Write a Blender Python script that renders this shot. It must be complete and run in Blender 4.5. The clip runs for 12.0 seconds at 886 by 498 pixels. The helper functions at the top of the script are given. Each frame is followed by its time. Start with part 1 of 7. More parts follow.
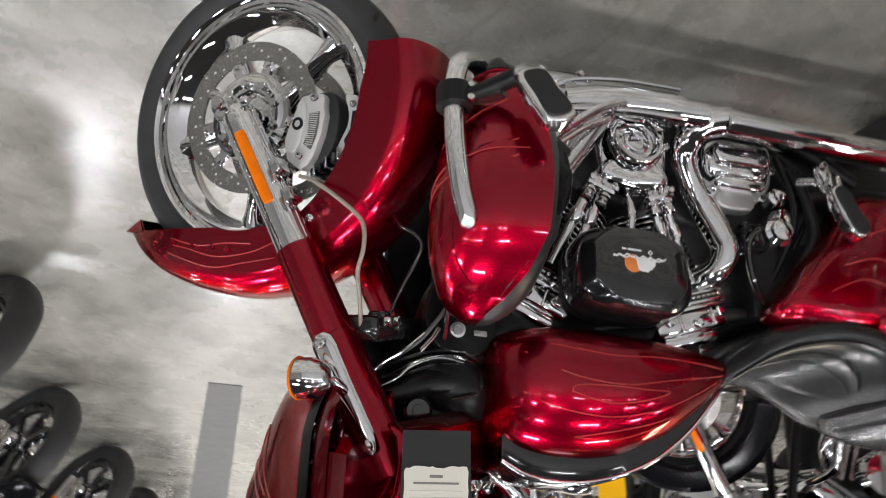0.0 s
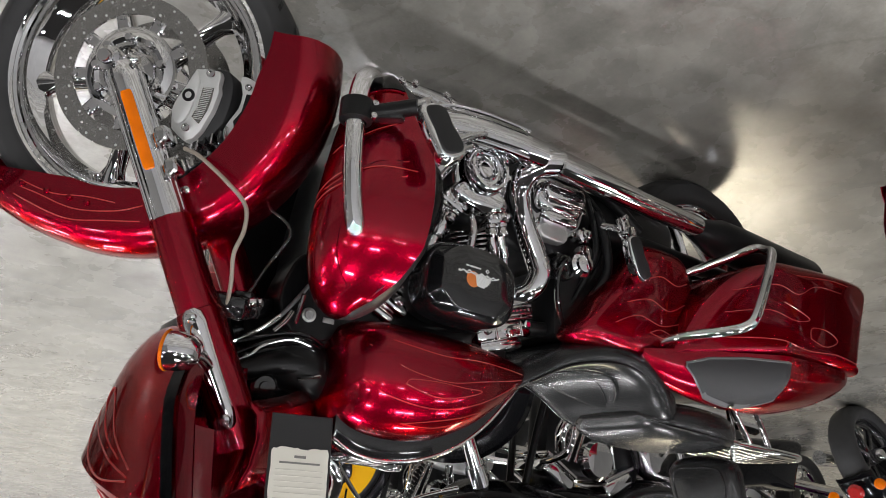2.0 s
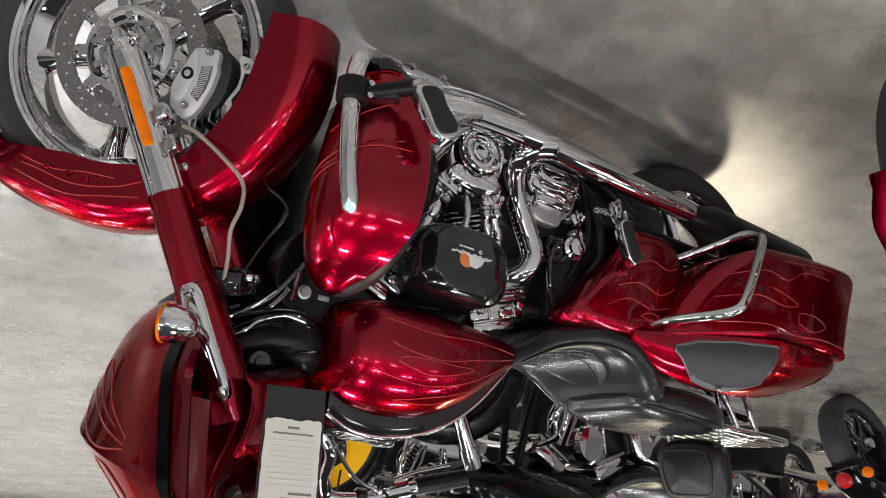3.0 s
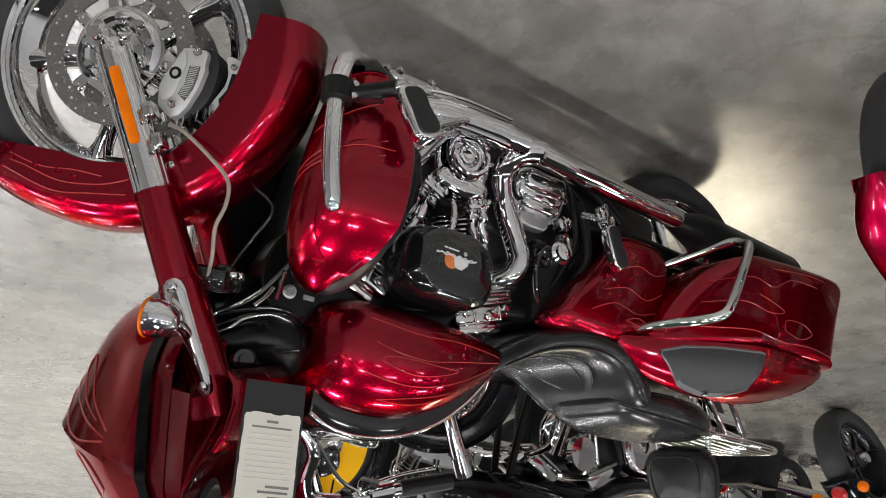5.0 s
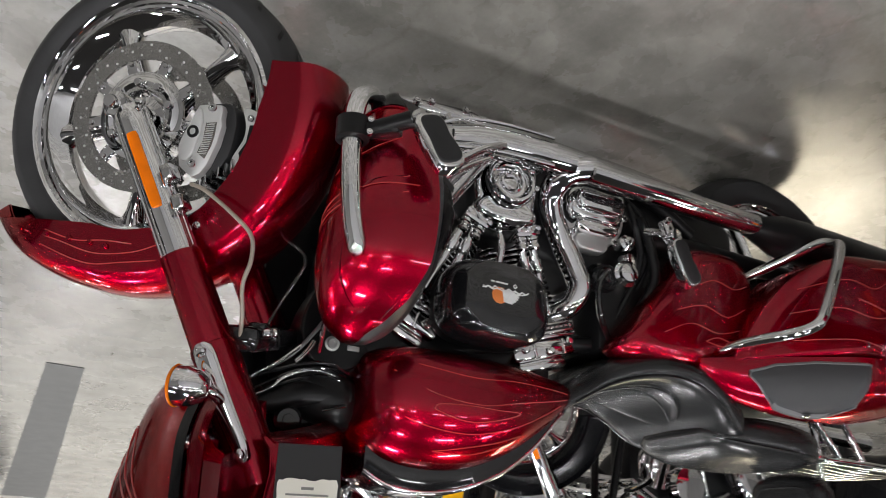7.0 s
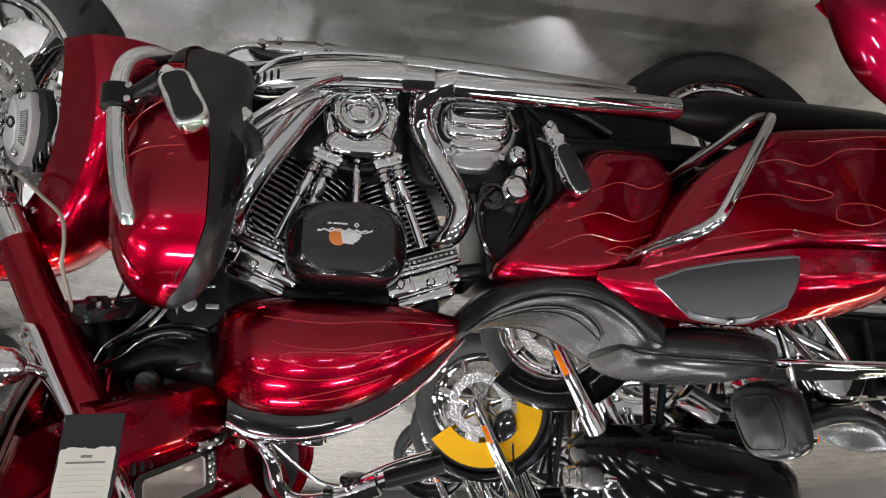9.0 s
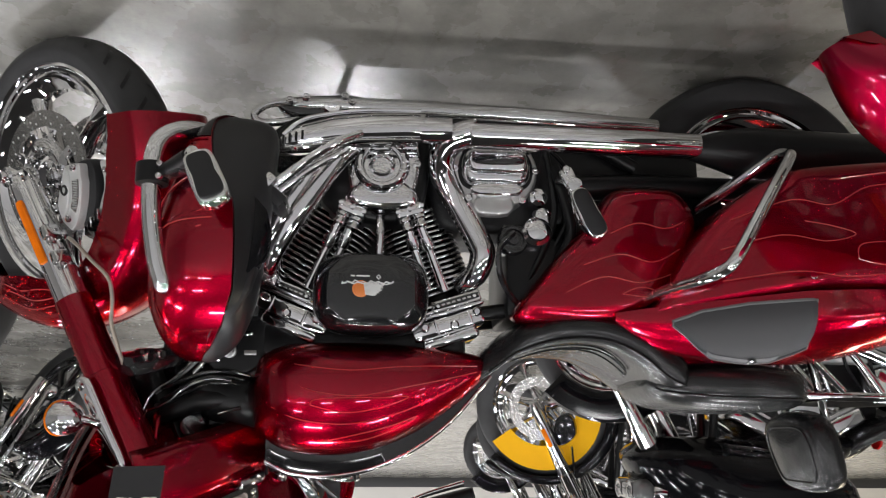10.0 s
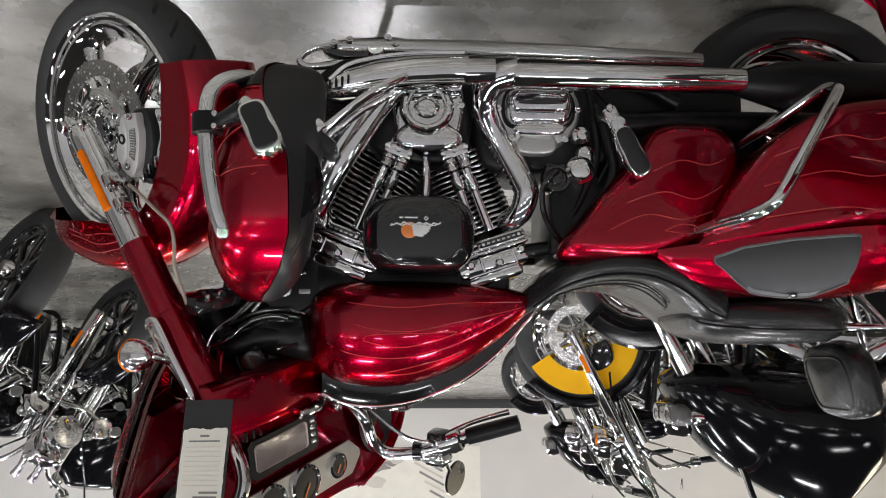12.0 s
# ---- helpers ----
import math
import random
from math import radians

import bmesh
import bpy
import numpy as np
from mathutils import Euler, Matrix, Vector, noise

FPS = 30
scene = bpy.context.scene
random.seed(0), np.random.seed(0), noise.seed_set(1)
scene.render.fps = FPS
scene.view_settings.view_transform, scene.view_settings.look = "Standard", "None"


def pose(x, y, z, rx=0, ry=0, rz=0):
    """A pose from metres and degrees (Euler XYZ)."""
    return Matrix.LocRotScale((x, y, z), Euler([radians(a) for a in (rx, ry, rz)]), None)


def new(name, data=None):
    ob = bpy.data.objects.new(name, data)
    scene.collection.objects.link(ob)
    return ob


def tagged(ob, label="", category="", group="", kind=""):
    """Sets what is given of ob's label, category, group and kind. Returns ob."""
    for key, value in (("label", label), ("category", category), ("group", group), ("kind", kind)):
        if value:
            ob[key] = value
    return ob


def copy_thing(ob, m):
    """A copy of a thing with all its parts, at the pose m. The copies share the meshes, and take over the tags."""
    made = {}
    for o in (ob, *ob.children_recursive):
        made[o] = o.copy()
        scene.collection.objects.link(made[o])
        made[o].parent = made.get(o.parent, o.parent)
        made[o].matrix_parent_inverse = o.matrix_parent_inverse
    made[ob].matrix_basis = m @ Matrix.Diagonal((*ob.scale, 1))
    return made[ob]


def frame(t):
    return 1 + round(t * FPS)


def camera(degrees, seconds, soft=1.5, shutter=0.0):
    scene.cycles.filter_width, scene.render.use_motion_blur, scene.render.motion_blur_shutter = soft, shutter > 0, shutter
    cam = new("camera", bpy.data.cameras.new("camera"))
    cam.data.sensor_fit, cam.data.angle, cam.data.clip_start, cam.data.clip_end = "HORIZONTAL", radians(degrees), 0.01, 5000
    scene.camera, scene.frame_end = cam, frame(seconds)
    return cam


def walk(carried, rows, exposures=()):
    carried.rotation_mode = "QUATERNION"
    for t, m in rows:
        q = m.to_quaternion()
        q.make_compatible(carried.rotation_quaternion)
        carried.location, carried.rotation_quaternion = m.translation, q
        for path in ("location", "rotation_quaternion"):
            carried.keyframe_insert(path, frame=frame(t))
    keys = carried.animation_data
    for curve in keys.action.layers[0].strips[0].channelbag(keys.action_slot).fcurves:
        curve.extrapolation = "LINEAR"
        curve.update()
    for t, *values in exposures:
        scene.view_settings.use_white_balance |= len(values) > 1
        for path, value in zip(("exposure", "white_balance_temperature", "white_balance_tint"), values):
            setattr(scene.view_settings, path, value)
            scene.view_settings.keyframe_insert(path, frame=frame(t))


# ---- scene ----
# ---- camera ----
cam = camera(60.3, 12.0, soft=0.7, shutter=0.4)
PATH = [
    (0.0, 0.760, -1.221, 1.302, -60.00, 0.69, -165.14),
    (0.5, 0.945, -1.254, 1.287, -61.14, 5.01, -153.46),
    (1.0, 0.981, -1.269, 1.286, -64.34, 1.14, -146.92),
    (1.5, 1.003, -1.280, 1.293, -65.68, 0.18, -145.74),
    (2.0, 1.001, -1.288, 1.285, -63.36, 0.70, -144.84),
    (2.5, 1.004, -1.300, 1.309, -63.62, 1.05, -144.77),
    (3.0, 1.003, -1.305, 1.311, -64.23, 1.29, -144.35),
    (5.0, 0.973, -1.325, 1.342, -63.09, 1.77, -144.25),
    (5.5, 0.976, -1.343, 1.359, -63.32, 1.86, -144.48),
    (6.0, 0.940, -1.366, 1.350, -63.47, 1.80, -145.05),
    (6.5, 0.923, -1.361, 1.328, -62.21, 0.88, -146.52),
    (7.0, 0.840, -1.305, 1.290, -60.70, 0.05, -153.16),
    (7.5, 0.674, -1.254, 1.281, -60.65, 0.05, -156.77),
    (9.5, 0.128, -1.569, 1.177, -68.35, -1.03, -171.94),
    (10.0, 0.105, -1.611, 1.124, -68.39, -0.29, -174.40),
    (10.5, 0.111, -1.636, 1.099, -69.31, 0.13, -175.99),
    (11.0, 0.126, -1.640, 1.107, -73.29, 0.46, -177.05),
    (11.5, 0.129, -1.647, 1.108, -74.57, -0.03, -177.41),
    (12.0, 0.135, -1.663, 1.108, -74.01, -0.30, -177.07),
]
EXPOSURE = -0.20
walk(cam, [(t, pose(x, y, z, rx, ry, rz)) for t, x, y, z, rx, ry, rz in PATH], [(0.0, EXPOSURE + 0.2), (0.8, EXPOSURE), (6.5, EXPOSURE), (7.5, EXPOSURE - 0.06), (9.5, EXPOSURE + 0.02), (12.0, EXPOSURE - 0.18)])

# ---- world and lamps ----
world = bpy.data.worlds.new("world")
scene.world = world
world.use_nodes = True
world.node_tree.nodes["Background"].inputs[0].default_value = (0.75, 0.8, 0.85, 1)
world.node_tree.nodes["Background"].inputs[1].default_value = 0.05

CEILING = 4.6
LAMP_WATTS = 45.0


def ceiling_lamp(x, y, length, width, watts, colour=(0.99, 0.985, 1.0)):
    data = bpy.data.lights.new("ceiling_area_lamp", "AREA")
    data.shape, data.size, data.size_y, data.energy = "RECTANGLE", length, width, watts
    data.color = colour
    ob = new("ceiling_area_lamp", data)
    ob.matrix_world = pose(x, y, CEILING - 0.14)
    return ob


LAMPS = [(x + 0.7 * (k % 2), y) for k, y in enumerate((-6.6, -3.9, -1.2, 1.5, 4.2, 6.9, 9.6), 1) for x in (-7.6, -4.9, -2.2, 0.5, 3.2, 5.9) if (x, y) not in ((-7.6, 1.5), (-4.9, 1.5), (-4.9, 4.2), (-2.2, 4.2), (-2.2, 6.9))] + [(-2.8, 4.85)]
for lamp_x, lamp_y in LAMPS:
    if lamp_x < -6 and 4 < lamp_y < 8:
        ceiling_lamp(lamp_x - 0.8, lamp_y, 2.0, 1.7, LAMP_WATTS * 3.4, (1.0, 0.88, 0.66))  # added unseen warm lights that make the bright patch on the floor
    else:
        ceiling_lamp(lamp_x, lamp_y, 0.95, 0.15, LAMP_WATTS * (1.3 if lamp_x > 0 else 1.05) * (0.68 if lamp_y < -1 else 1.05))


# ---- materials ----
def material(name, colour, rough=0.5, metal=0.0, coat=0.0, bump=0.0, scale=40.0, vary=0.0, vary_scale=6.0, rough_vary=0.0, transmission=0.0, emit=None, second=None, gloss=0.5, tint=None):
    mat = bpy.data.materials.new(name)
    mat.use_nodes = True
    nt = mat.node_tree
    b = nt.nodes["Principled BSDF"]
    b.inputs["Base Color"].default_value = (*colour, 1)
    b.inputs["Roughness"].default_value = rough
    b.inputs["Metallic"].default_value = metal
    b.inputs["Coat Weight"].default_value = coat
    b.inputs["Specular IOR Level"].default_value = gloss
    b.inputs["Coat Roughness"].default_value = 0.01
    if tint:
        b.inputs["Specular Tint"].default_value = (*tint, 1)
    b.inputs["Transmission Weight"].default_value = transmission
    if emit:
        b.inputs["Emission Color"].default_value = (*emit[:3], 1)
        b.inputs["Emission Strength"].default_value = emit[3]
    tc = nt.nodes.new("ShaderNodeTexCoord")
    if vary or second:
        n = nt.nodes.new("ShaderNodeTexNoise")
        n.inputs["Scale"].default_value, n.inputs["Detail"].default_value = vary_scale, 6
        nt.links.new(tc.outputs["Object"], n.inputs["Vector"])
        mix = nt.nodes.new("ShaderNodeMix")
        mix.data_type = "RGBA"
        ramp = nt.nodes.new("ShaderNodeValToRGB")
        ramp.color_ramp.elements[0].position, ramp.color_ramp.elements[1].position = 0.35, 0.68
        nt.links.new(n.outputs["Fac"], ramp.inputs["Fac"])
        nt.links.new(ramp.outputs["Color"], mix.inputs[0])
        other = second or tuple(min(1, c * (1 + vary)) for c in colour)
        mix.inputs[6].default_value, mix.inputs[7].default_value = (*colour, 1), (*other, 1)
        nt.links.new(mix.outputs[2], b.inputs["Base Color"])
    if rough_vary:
        n2 = nt.nodes.new("ShaderNodeTexNoise")
        n2.inputs["Scale"].default_value, n2.inputs["Detail"].default_value = vary_scale * 2.3, 5
        nt.links.new(tc.outputs["Object"], n2.inputs["Vector"])
        m = nt.nodes.new("ShaderNodeMapRange")
        m.inputs["To Min"].default_value, m.inputs["To Max"].default_value = max(0.0, rough - rough_vary), rough + rough_vary
        nt.links.new(n2.outputs["Fac"], m.inputs["Value"])
        nt.links.new(m.outputs["Result"], b.inputs["Roughness"])
    if bump:
        n3 = nt.nodes.new("ShaderNodeTexNoise")
        n3.inputs["Scale"].default_value, n3.inputs["Detail"].default_value = scale, 4
        nt.links.new(tc.outputs["Object"], n3.inputs["Vector"])
        bp = nt.nodes.new("ShaderNodeBump")
        bp.inputs["Strength"].default_value, bp.inputs["Distance"].default_value = bump, 0.002
        nt.links.new(n3.outputs["Fac"], bp.inputs["Height"])
        nt.links.new(bp.outputs["Normal"], b.inputs["Normal"])
    return mat


RED = material("candy_red_paint", (0.34, 0.0009, 0.018), 0.27, 0.96, 0.75, vary=0.12, vary_scale=3.0, tint=(0.5, 0.01, 0.05), gloss=0.15)
RED_DARK = material("dark_candy_red_paint", (0.16, 0.001, 0.010), 0.24, 0.6, 0.9, vary=0.2, vary_scale=3.0, tint=(0.4, 0.01, 0.03), gloss=0.15)
STRIPE = material("orange_red_pinstripe", (0.42, 0.030, 0.030), 0.3, 0.1, 0.8)
MAGENTA = material("magenta_candy_paint", (0.34, 0.001, 0.030), 0.28, 1.0, 0.8, tint=(0.6, 0.01, 0.06))
CHROME = material("polished_chrome", (0.88, 0.88, 0.89), 0.03, 1.0, rough_vary=0.02, vary_scale=9.0)
CHROME_DULL = material("brushed_chrome", (0.70, 0.70, 0.70), 0.13, 1.0, rough_vary=0.06, vary_scale=12.0)
ALU = material("silver_painted_casting", (0.55, 0.55, 0.54), 0.34, 0.85, bump=0.12, scale=260, rough_vary=0.08)
STEEL = material("drilled_disc_steel", (0.42, 0.41, 0.395), 0.25, 0.9, rough_vary=0.08, vary_scale=30)
BLACK_GLOSS = material("gloss_black_paint", (0.008, 0.008, 0.009), 0.12, 0.0, 1.0)
BLACK = material("satin_black_coating", (0.006, 0.006, 0.0065), 0.32, 0.0, rough_vary=0.08, gloss=0.3)
BLACK_SOFT = material("deep_black_paint", (0.004, 0.004, 0.005), 0.11, 0.0, 0.0, gloss=0.25)
BLACK_MATT = material("matt_black_plastic", (0.011, 0.011, 0.012), 0.5, 0.0, bump=0.15, scale=400, rough_vary=0.1)
RUBBER = material("tyre_rubber", (0.026, 0.026, 0.027), 0.6, 0.0, bump=0.2, scale=120, vary=0.4, vary_scale=9, rough_vary=0.1)
LEATHER = material("black_seat_vinyl", (0.012, 0.012, 0.0125), 0.25, 0.0, 0.0, bump=0.06, scale=500, gloss=0.48)
GREY_PANEL = material("dark_grey_speaker_mesh", (0.030, 0.030, 0.032), 0.45, 0.0, bump=0.3, scale=900)
AMBER = material("amber_reflector", (0.80, 0.17, 0.0005), 0.25, 0.0, 0.15, bump=0.3, scale=700, gloss=0.2, vary=0.15, vary_scale=40)
RED_LENS = material("red_lens", (0.45, 0.01, 0.01), 0.15, 0.0, 0.8)
YELLOW = material("yellow_paint", (0.85, 0.44, 0.003), 0.55, 0.0, 0.0, vary=0.1, gloss=0.15)
WHITE = material("white_paint", (0.72, 0.72, 0.72), 0.35, 0.0, 0.4, vary=0.1)
PURPLE = material("purple_paint", (0.10, 0.01, 0.11), 0.2, 0.4, 1.0)
PAPER = material("cream_paper", (0.88, 0.85, 0.76), 0.7, bump=0.2, scale=60, vary=0.06)
PAPER_LINE = material("grey_print", (0.70, 0.67, 0.60), 0.8)
PAPER_INK = material("faded_black_print", (0.27, 0.26, 0.245), 0.8)
PRINT_GREY = material("faded_grey_print", (0.30, 0.29, 0.28), 0.7)
PRINT_PINK = material("faded_pink_print", (0.58, 0.46, 0.42), 0.7)
CARD = material("black_card", (0.03, 0.03, 0.032), 0.45, bump=0.1, scale=90)
HOSE = material("beige_braided_hose", (0.38, 0.33, 0.27), 0.45, 0.2, bump=0.5, scale=700)
LCD = material("grey_display_glass", (0.50, 0.42, 0.38), 0.3, 0.0, 1.0, vary=0.2, vary_scale=8)
LENS = material("smoked_lamp_lens", (0.10, 0.10, 0.10), 0.12, 0.0, 1.0, vary=0.6, vary_scale=12)
GREY_RIM = material("grey_moulded_rim", (0.16, 0.16, 0.165), 0.3, 0.1, 0.3)
SATIN = material("satin_black_moulding", (0.014, 0.014, 0.015), 0.34, 0.0, 0.0, bump=0.1, scale=500, gloss=0.5)
GAUGE = material("black_gauge_face", (0.012, 0.012, 0.013), 0.3, 0.0, 0.6)
SILVER_DASH = material("brushed_silver_dash", (0.50, 0.49, 0.47), 0.35, 0.8, bump=0.1, scale=300)
ORANGE_MARK = material("orange_emblem", (0.75, 0.22, 0.05), 0.35)
WHITE_MARK = material("white_emblem", (0.75, 0.75, 0.74), 0.35)
# Unseen walls: greys set for chrome reflections; south one lighter to brighten the engine.
WALL_DARK = material("reflected_grey_wall", (0.20, 0.197, 0.19), 0.7, bump=0.15, scale=60, vary=0.1, vary_scale=1.5)
WALL_SOUTH = material("reflected_light_grey_wall", (0.44, 0.44, 0.445), 0.7, bump=0.15, scale=60, vary=0.1, vary_scale=1.5)
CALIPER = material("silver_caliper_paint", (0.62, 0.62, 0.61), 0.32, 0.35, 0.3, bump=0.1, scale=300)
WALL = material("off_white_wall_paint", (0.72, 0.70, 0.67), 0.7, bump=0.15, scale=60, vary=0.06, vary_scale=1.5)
CEIL = material("dark_grey_ceiling_paint", (0.035, 0.035, 0.036), 0.8, bump=0.1, scale=30, vary=0.1, vary_scale=1.0)
TRIM = material("dark_grey_skirting", (0.05, 0.05, 0.052), 0.5, bump=0.1, scale=40)
TAPE = material("grey_floor_tape", (0.11, 0.11, 0.105), 0.65, bump=0.1, scale=120, vary=0.15, vary_scale=12)
FIXTURE = material("white_lamp_housing", (0.7, 0.7, 0.7), 0.5)


def concrete():
    mat = bpy.data.materials.new("polished_concrete")
    mat.use_nodes = True
    nt, L = mat.node_tree, mat.node_tree.links
    b = nt.nodes["Principled BSDF"]
    tc = nt.nodes.new("ShaderNodeTexCoord")

    def nz(scale, detail, rough=0.6):
        n = nt.nodes.new("ShaderNodeTexNoise")
        n.inputs["Scale"].default_value, n.inputs["Detail"].default_value, n.inputs["Roughness"].default_value = scale, detail, rough
        L.new(tc.outputs["Object"], n.inputs["Vector"])
        return n

    def ramp(src, stops):
        r = nt.nodes.new("ShaderNodeValToRGB")
        el = r.color_ramp.elements
        while len(el) < len(stops):
            el.new(0.5)
        for e, (p, c) in zip(el, stops):
            e.position, e.color = p, (*c, 1)
        L.new(src, r.inputs["Fac"])
        return r

    def mult(a, c, fac):
        m = nt.nodes.new("ShaderNodeMix")
        m.data_type, m.blend_type = "RGBA", "MULTIPLY"
        m.inputs[0].default_value = fac
        L.new(a, m.inputs[6])
        L.new(c, m.inputs[7])
        return m.outputs[2]

    base = ramp(nz(2.1, 8, 0.62).outputs["Fac"], [(0.30, (0.20, 0.19, 0.168)), (0.5, (0.30, 0.288, 0.258)), (0.72, (0.43, 0.412, 0.37))])
    blot = ramp(nz(7.5, 7, 0.7).outputs["Fac"], [(0.36, (0.62, 0.62, 0.61)), (0.6, (1, 1, 1))])
    fine = ramp(nz(85, 5, 0.7).outputs["Fac"], [(0.3, (0.8, 0.8, 0.8)), (0.65, (1, 1, 1))])
    spot = ramp(nz(38, 2, 0.4).outputs["Fac"], [(0.70, (1, 1, 1)), (0.76, (1.35, 1.35, 1.3))])
    c = mult(mult(mult(base.outputs["Color"], blot.outputs["Color"], 0.75), fine.outputs["Color"], 0.5), spot.outputs["Color"], 0.5)
    warp = nt.nodes.new("ShaderNodeMix")
    warp.data_type = "VECTOR"
    warp.inputs[0].default_value = 0.22
    L.new(tc.outputs["Object"], warp.inputs[4])
    L.new(nz(1.7, 6, 0.65).outputs["Color"], warp.inputs[5])
    vein = nt.nodes.new("ShaderNodeTexVoronoi")
    vein.feature = "DISTANCE_TO_EDGE"
    vein.inputs["Scale"].default_value = 1.3
    L.new(warp.outputs[1], vein.inputs["Vector"])
    crack = ramp(vein.outputs["Distance"], [(0.0, (0.72, 0.72, 0.71)), (0.010, (1, 1, 1))])
    c = mult(c, crack.outputs["Color"], 0.6)
    L.new(c, b.inputs["Base Color"])
    rr = ramp(nz(4.3, 6).outputs["Fac"], [(0.3, (0.19, 0.19, 0.19)), (0.7, (0.36, 0.36, 0.36))])
    L.new(rr.outputs["Color"], b.inputs["Roughness"])
    b.inputs["Coat Weight"].default_value, b.inputs["Coat Roughness"].default_value = 1.0, 0.20
    bp = nt.nodes.new("ShaderNodeBump")
    bp.inputs["Strength"].default_value, bp.inputs["Distance"].default_value = 0.12, 0.002
    L.new(nz(24, 6).outputs["Fac"], bp.inputs["Height"])
    L.new(bp.outputs["Normal"], b.inputs["Normal"])
    return mat


CONCRETE = concrete()


# ---- mesh helpers ----
def part(name, bm, mat, parent=None, label="", sharp=38.0, m=None):
    """Links a bmesh as one mesh object under a thing or a part."""
    if m is not None:
        bmesh.ops.transform(bm, matrix=m, verts=bm.verts)
    me = bpy.data.meshes.new(name)
    bmesh.ops.recalc_face_normals(bm, faces=bm.faces)
    bm.to_mesh(me)
    bm.free()
    for q in mat if isinstance(mat, (list, tuple)) else [mat]:
        me.materials.append(q)
    me.shade_smooth()
    me.set_sharp_from_angle(angle=radians(sharp))
    ob = new(name, me)
    if parent is not None:
        ob.parent = parent
    if label:
        ob["label"] = label
    return ob


def smooth_path(pts, n=8, closed=False):
    """A Catmull-Rom curve through points."""
    p = [Vector(q) for q in pts]
    out, k = [], len(p)
    for i in range(k if closed else k - 1):
        if closed:
            a, b, c, d = p[(i - 1) % k], p[i], p[(i + 1) % k], p[(i + 2) % k]
        else:
            a, b, c, d = p[max(i - 1, 0)], p[i], p[i + 1], p[min(i + 2, k - 1)]
        for j in range(n):
            t = j / n
            out.append(0.5 * ((2 * b) + (c - a) * t + (2 * a - 5 * b + 4 * c - d) * t * t + (3 * b - a - 3 * c + d) * t ** 3))
    if not closed:
        out.append(p[-1])
    return out


def loft(rings, caps=True, closed=True, bm=None):
    """Joins rings of equally many points into a skin."""
    bm = bm or bmesh.new()
    vs = [[bm.verts.new(p) for p in ring] for ring in rings]
    n = len(vs[0])
    for a, b in zip(vs, vs[1:]):
        for i in range(n if closed else n - 1):
            bm.faces.new((a[i], a[(i + 1) % n], b[(i + 1) % n], b[i]))
    if caps and closed:
        bm.faces.new(vs[0])
        bm.faces.new(vs[-1])
    return bm


def tube(pts, r, n=14, steps=8, closed=False, bm=None, flat=1.0):
    """A round bar along a smooth path; r is one radius or one for each point."""
    rs = r if isinstance(r, (list, tuple)) else [r] * len(pts)
    path = smooth_path(pts, steps, closed)
    k = len(path)
    radii = [float(np.interp(i / steps, range(len(rs)), rs)) for i in range(k)]
    rings, up = [], None
    for i, p in enumerate(path):
        d = (path[(i + 1) % k] - path[i - 1]) if closed or 0 < i < k - 1 else (path[1] - path[0] if i == 0 else path[-1] - path[-2])
        d.normalize()
        if up is None:
            up = d.orthogonal().normalized()
        up = (up - d * up.dot(d)).normalized()
        side = d.cross(up)
        rings.append([p + (up * math.cos(a) + side * math.sin(a) * flat) * radii[i] for a in (2 * math.pi * j / n for j in range(n))])
    if closed:
        rings.append(rings[0])
        bm = loft(rings, False, bm=bm)
        bmesh.ops.remove_doubles(bm, verts=bm.verts, dist=1e-5)
        return bm
    return loft(rings, bm=bm)


def axis_matrix(origin, axis):
    """Puts the z axis along axis at origin."""
    q = Vector((0, 0, 1)).rotation_difference(Vector(axis).normalized())
    return Matrix.Translation(origin) @ q.to_matrix().to_4x4()


def lathe(profile, origin=(0, 0, 0), axis=(0, 0, 1), n=48, closed=False, bm=None):
    """Turns (radius, height) pairs round an axis; closed joins the last pair to the first."""
    m = axis_matrix(origin, axis)
    bm = bm or bmesh.new()
    prof = list(profile) + ([profile[0]] if closed else [])
    rows = []
    for r, h in prof:
        if r < 1e-6:
            rows.append([bm.verts.new(m @ Vector((0, 0, h)))])
        else:
            rows.append([bm.verts.new(m @ Vector((r * math.cos(a), r * math.sin(a), h))) for a in (2 * math.pi * j / n for j in range(n))])
    for a, b in zip(rows, rows[1:]):
        for i in range(n):
            j = (i + 1) % n
            if len(a) == 1 and len(b) == 1:
                continue
            if len(a) == 1:
                bm.faces.new((a[0], b[j], b[i]))
            elif len(b) == 1:
                bm.faces.new((a[i], a[j], b[0]))
            else:
                bm.faces.new((a[i], a[j], b[j], b[i]))
    if closed:
        bmesh.ops.remove_doubles(bm, verts=bm.verts, dist=1e-6)
    return bm


def rounded(pts, n=6):
    return [(q.x, q.y) for q in smooth_path([(p[0], p[1], 0) for p in pts], n, True)]


def shrink(pts, d):
    """An outline drawn in by about d."""
    cx, cy = sum(p[0] for p in pts) / len(pts), sum(p[1] for p in pts) / len(pts)
    out = []
    for x, y in pts:
        r = math.hypot(x - cx, y - cy)
        k = max(0.05, (r - d) / r) if r > 1e-6 else 1
        out.append((cx + (x - cx) * k, cy + (y - cy) * k))
    return out


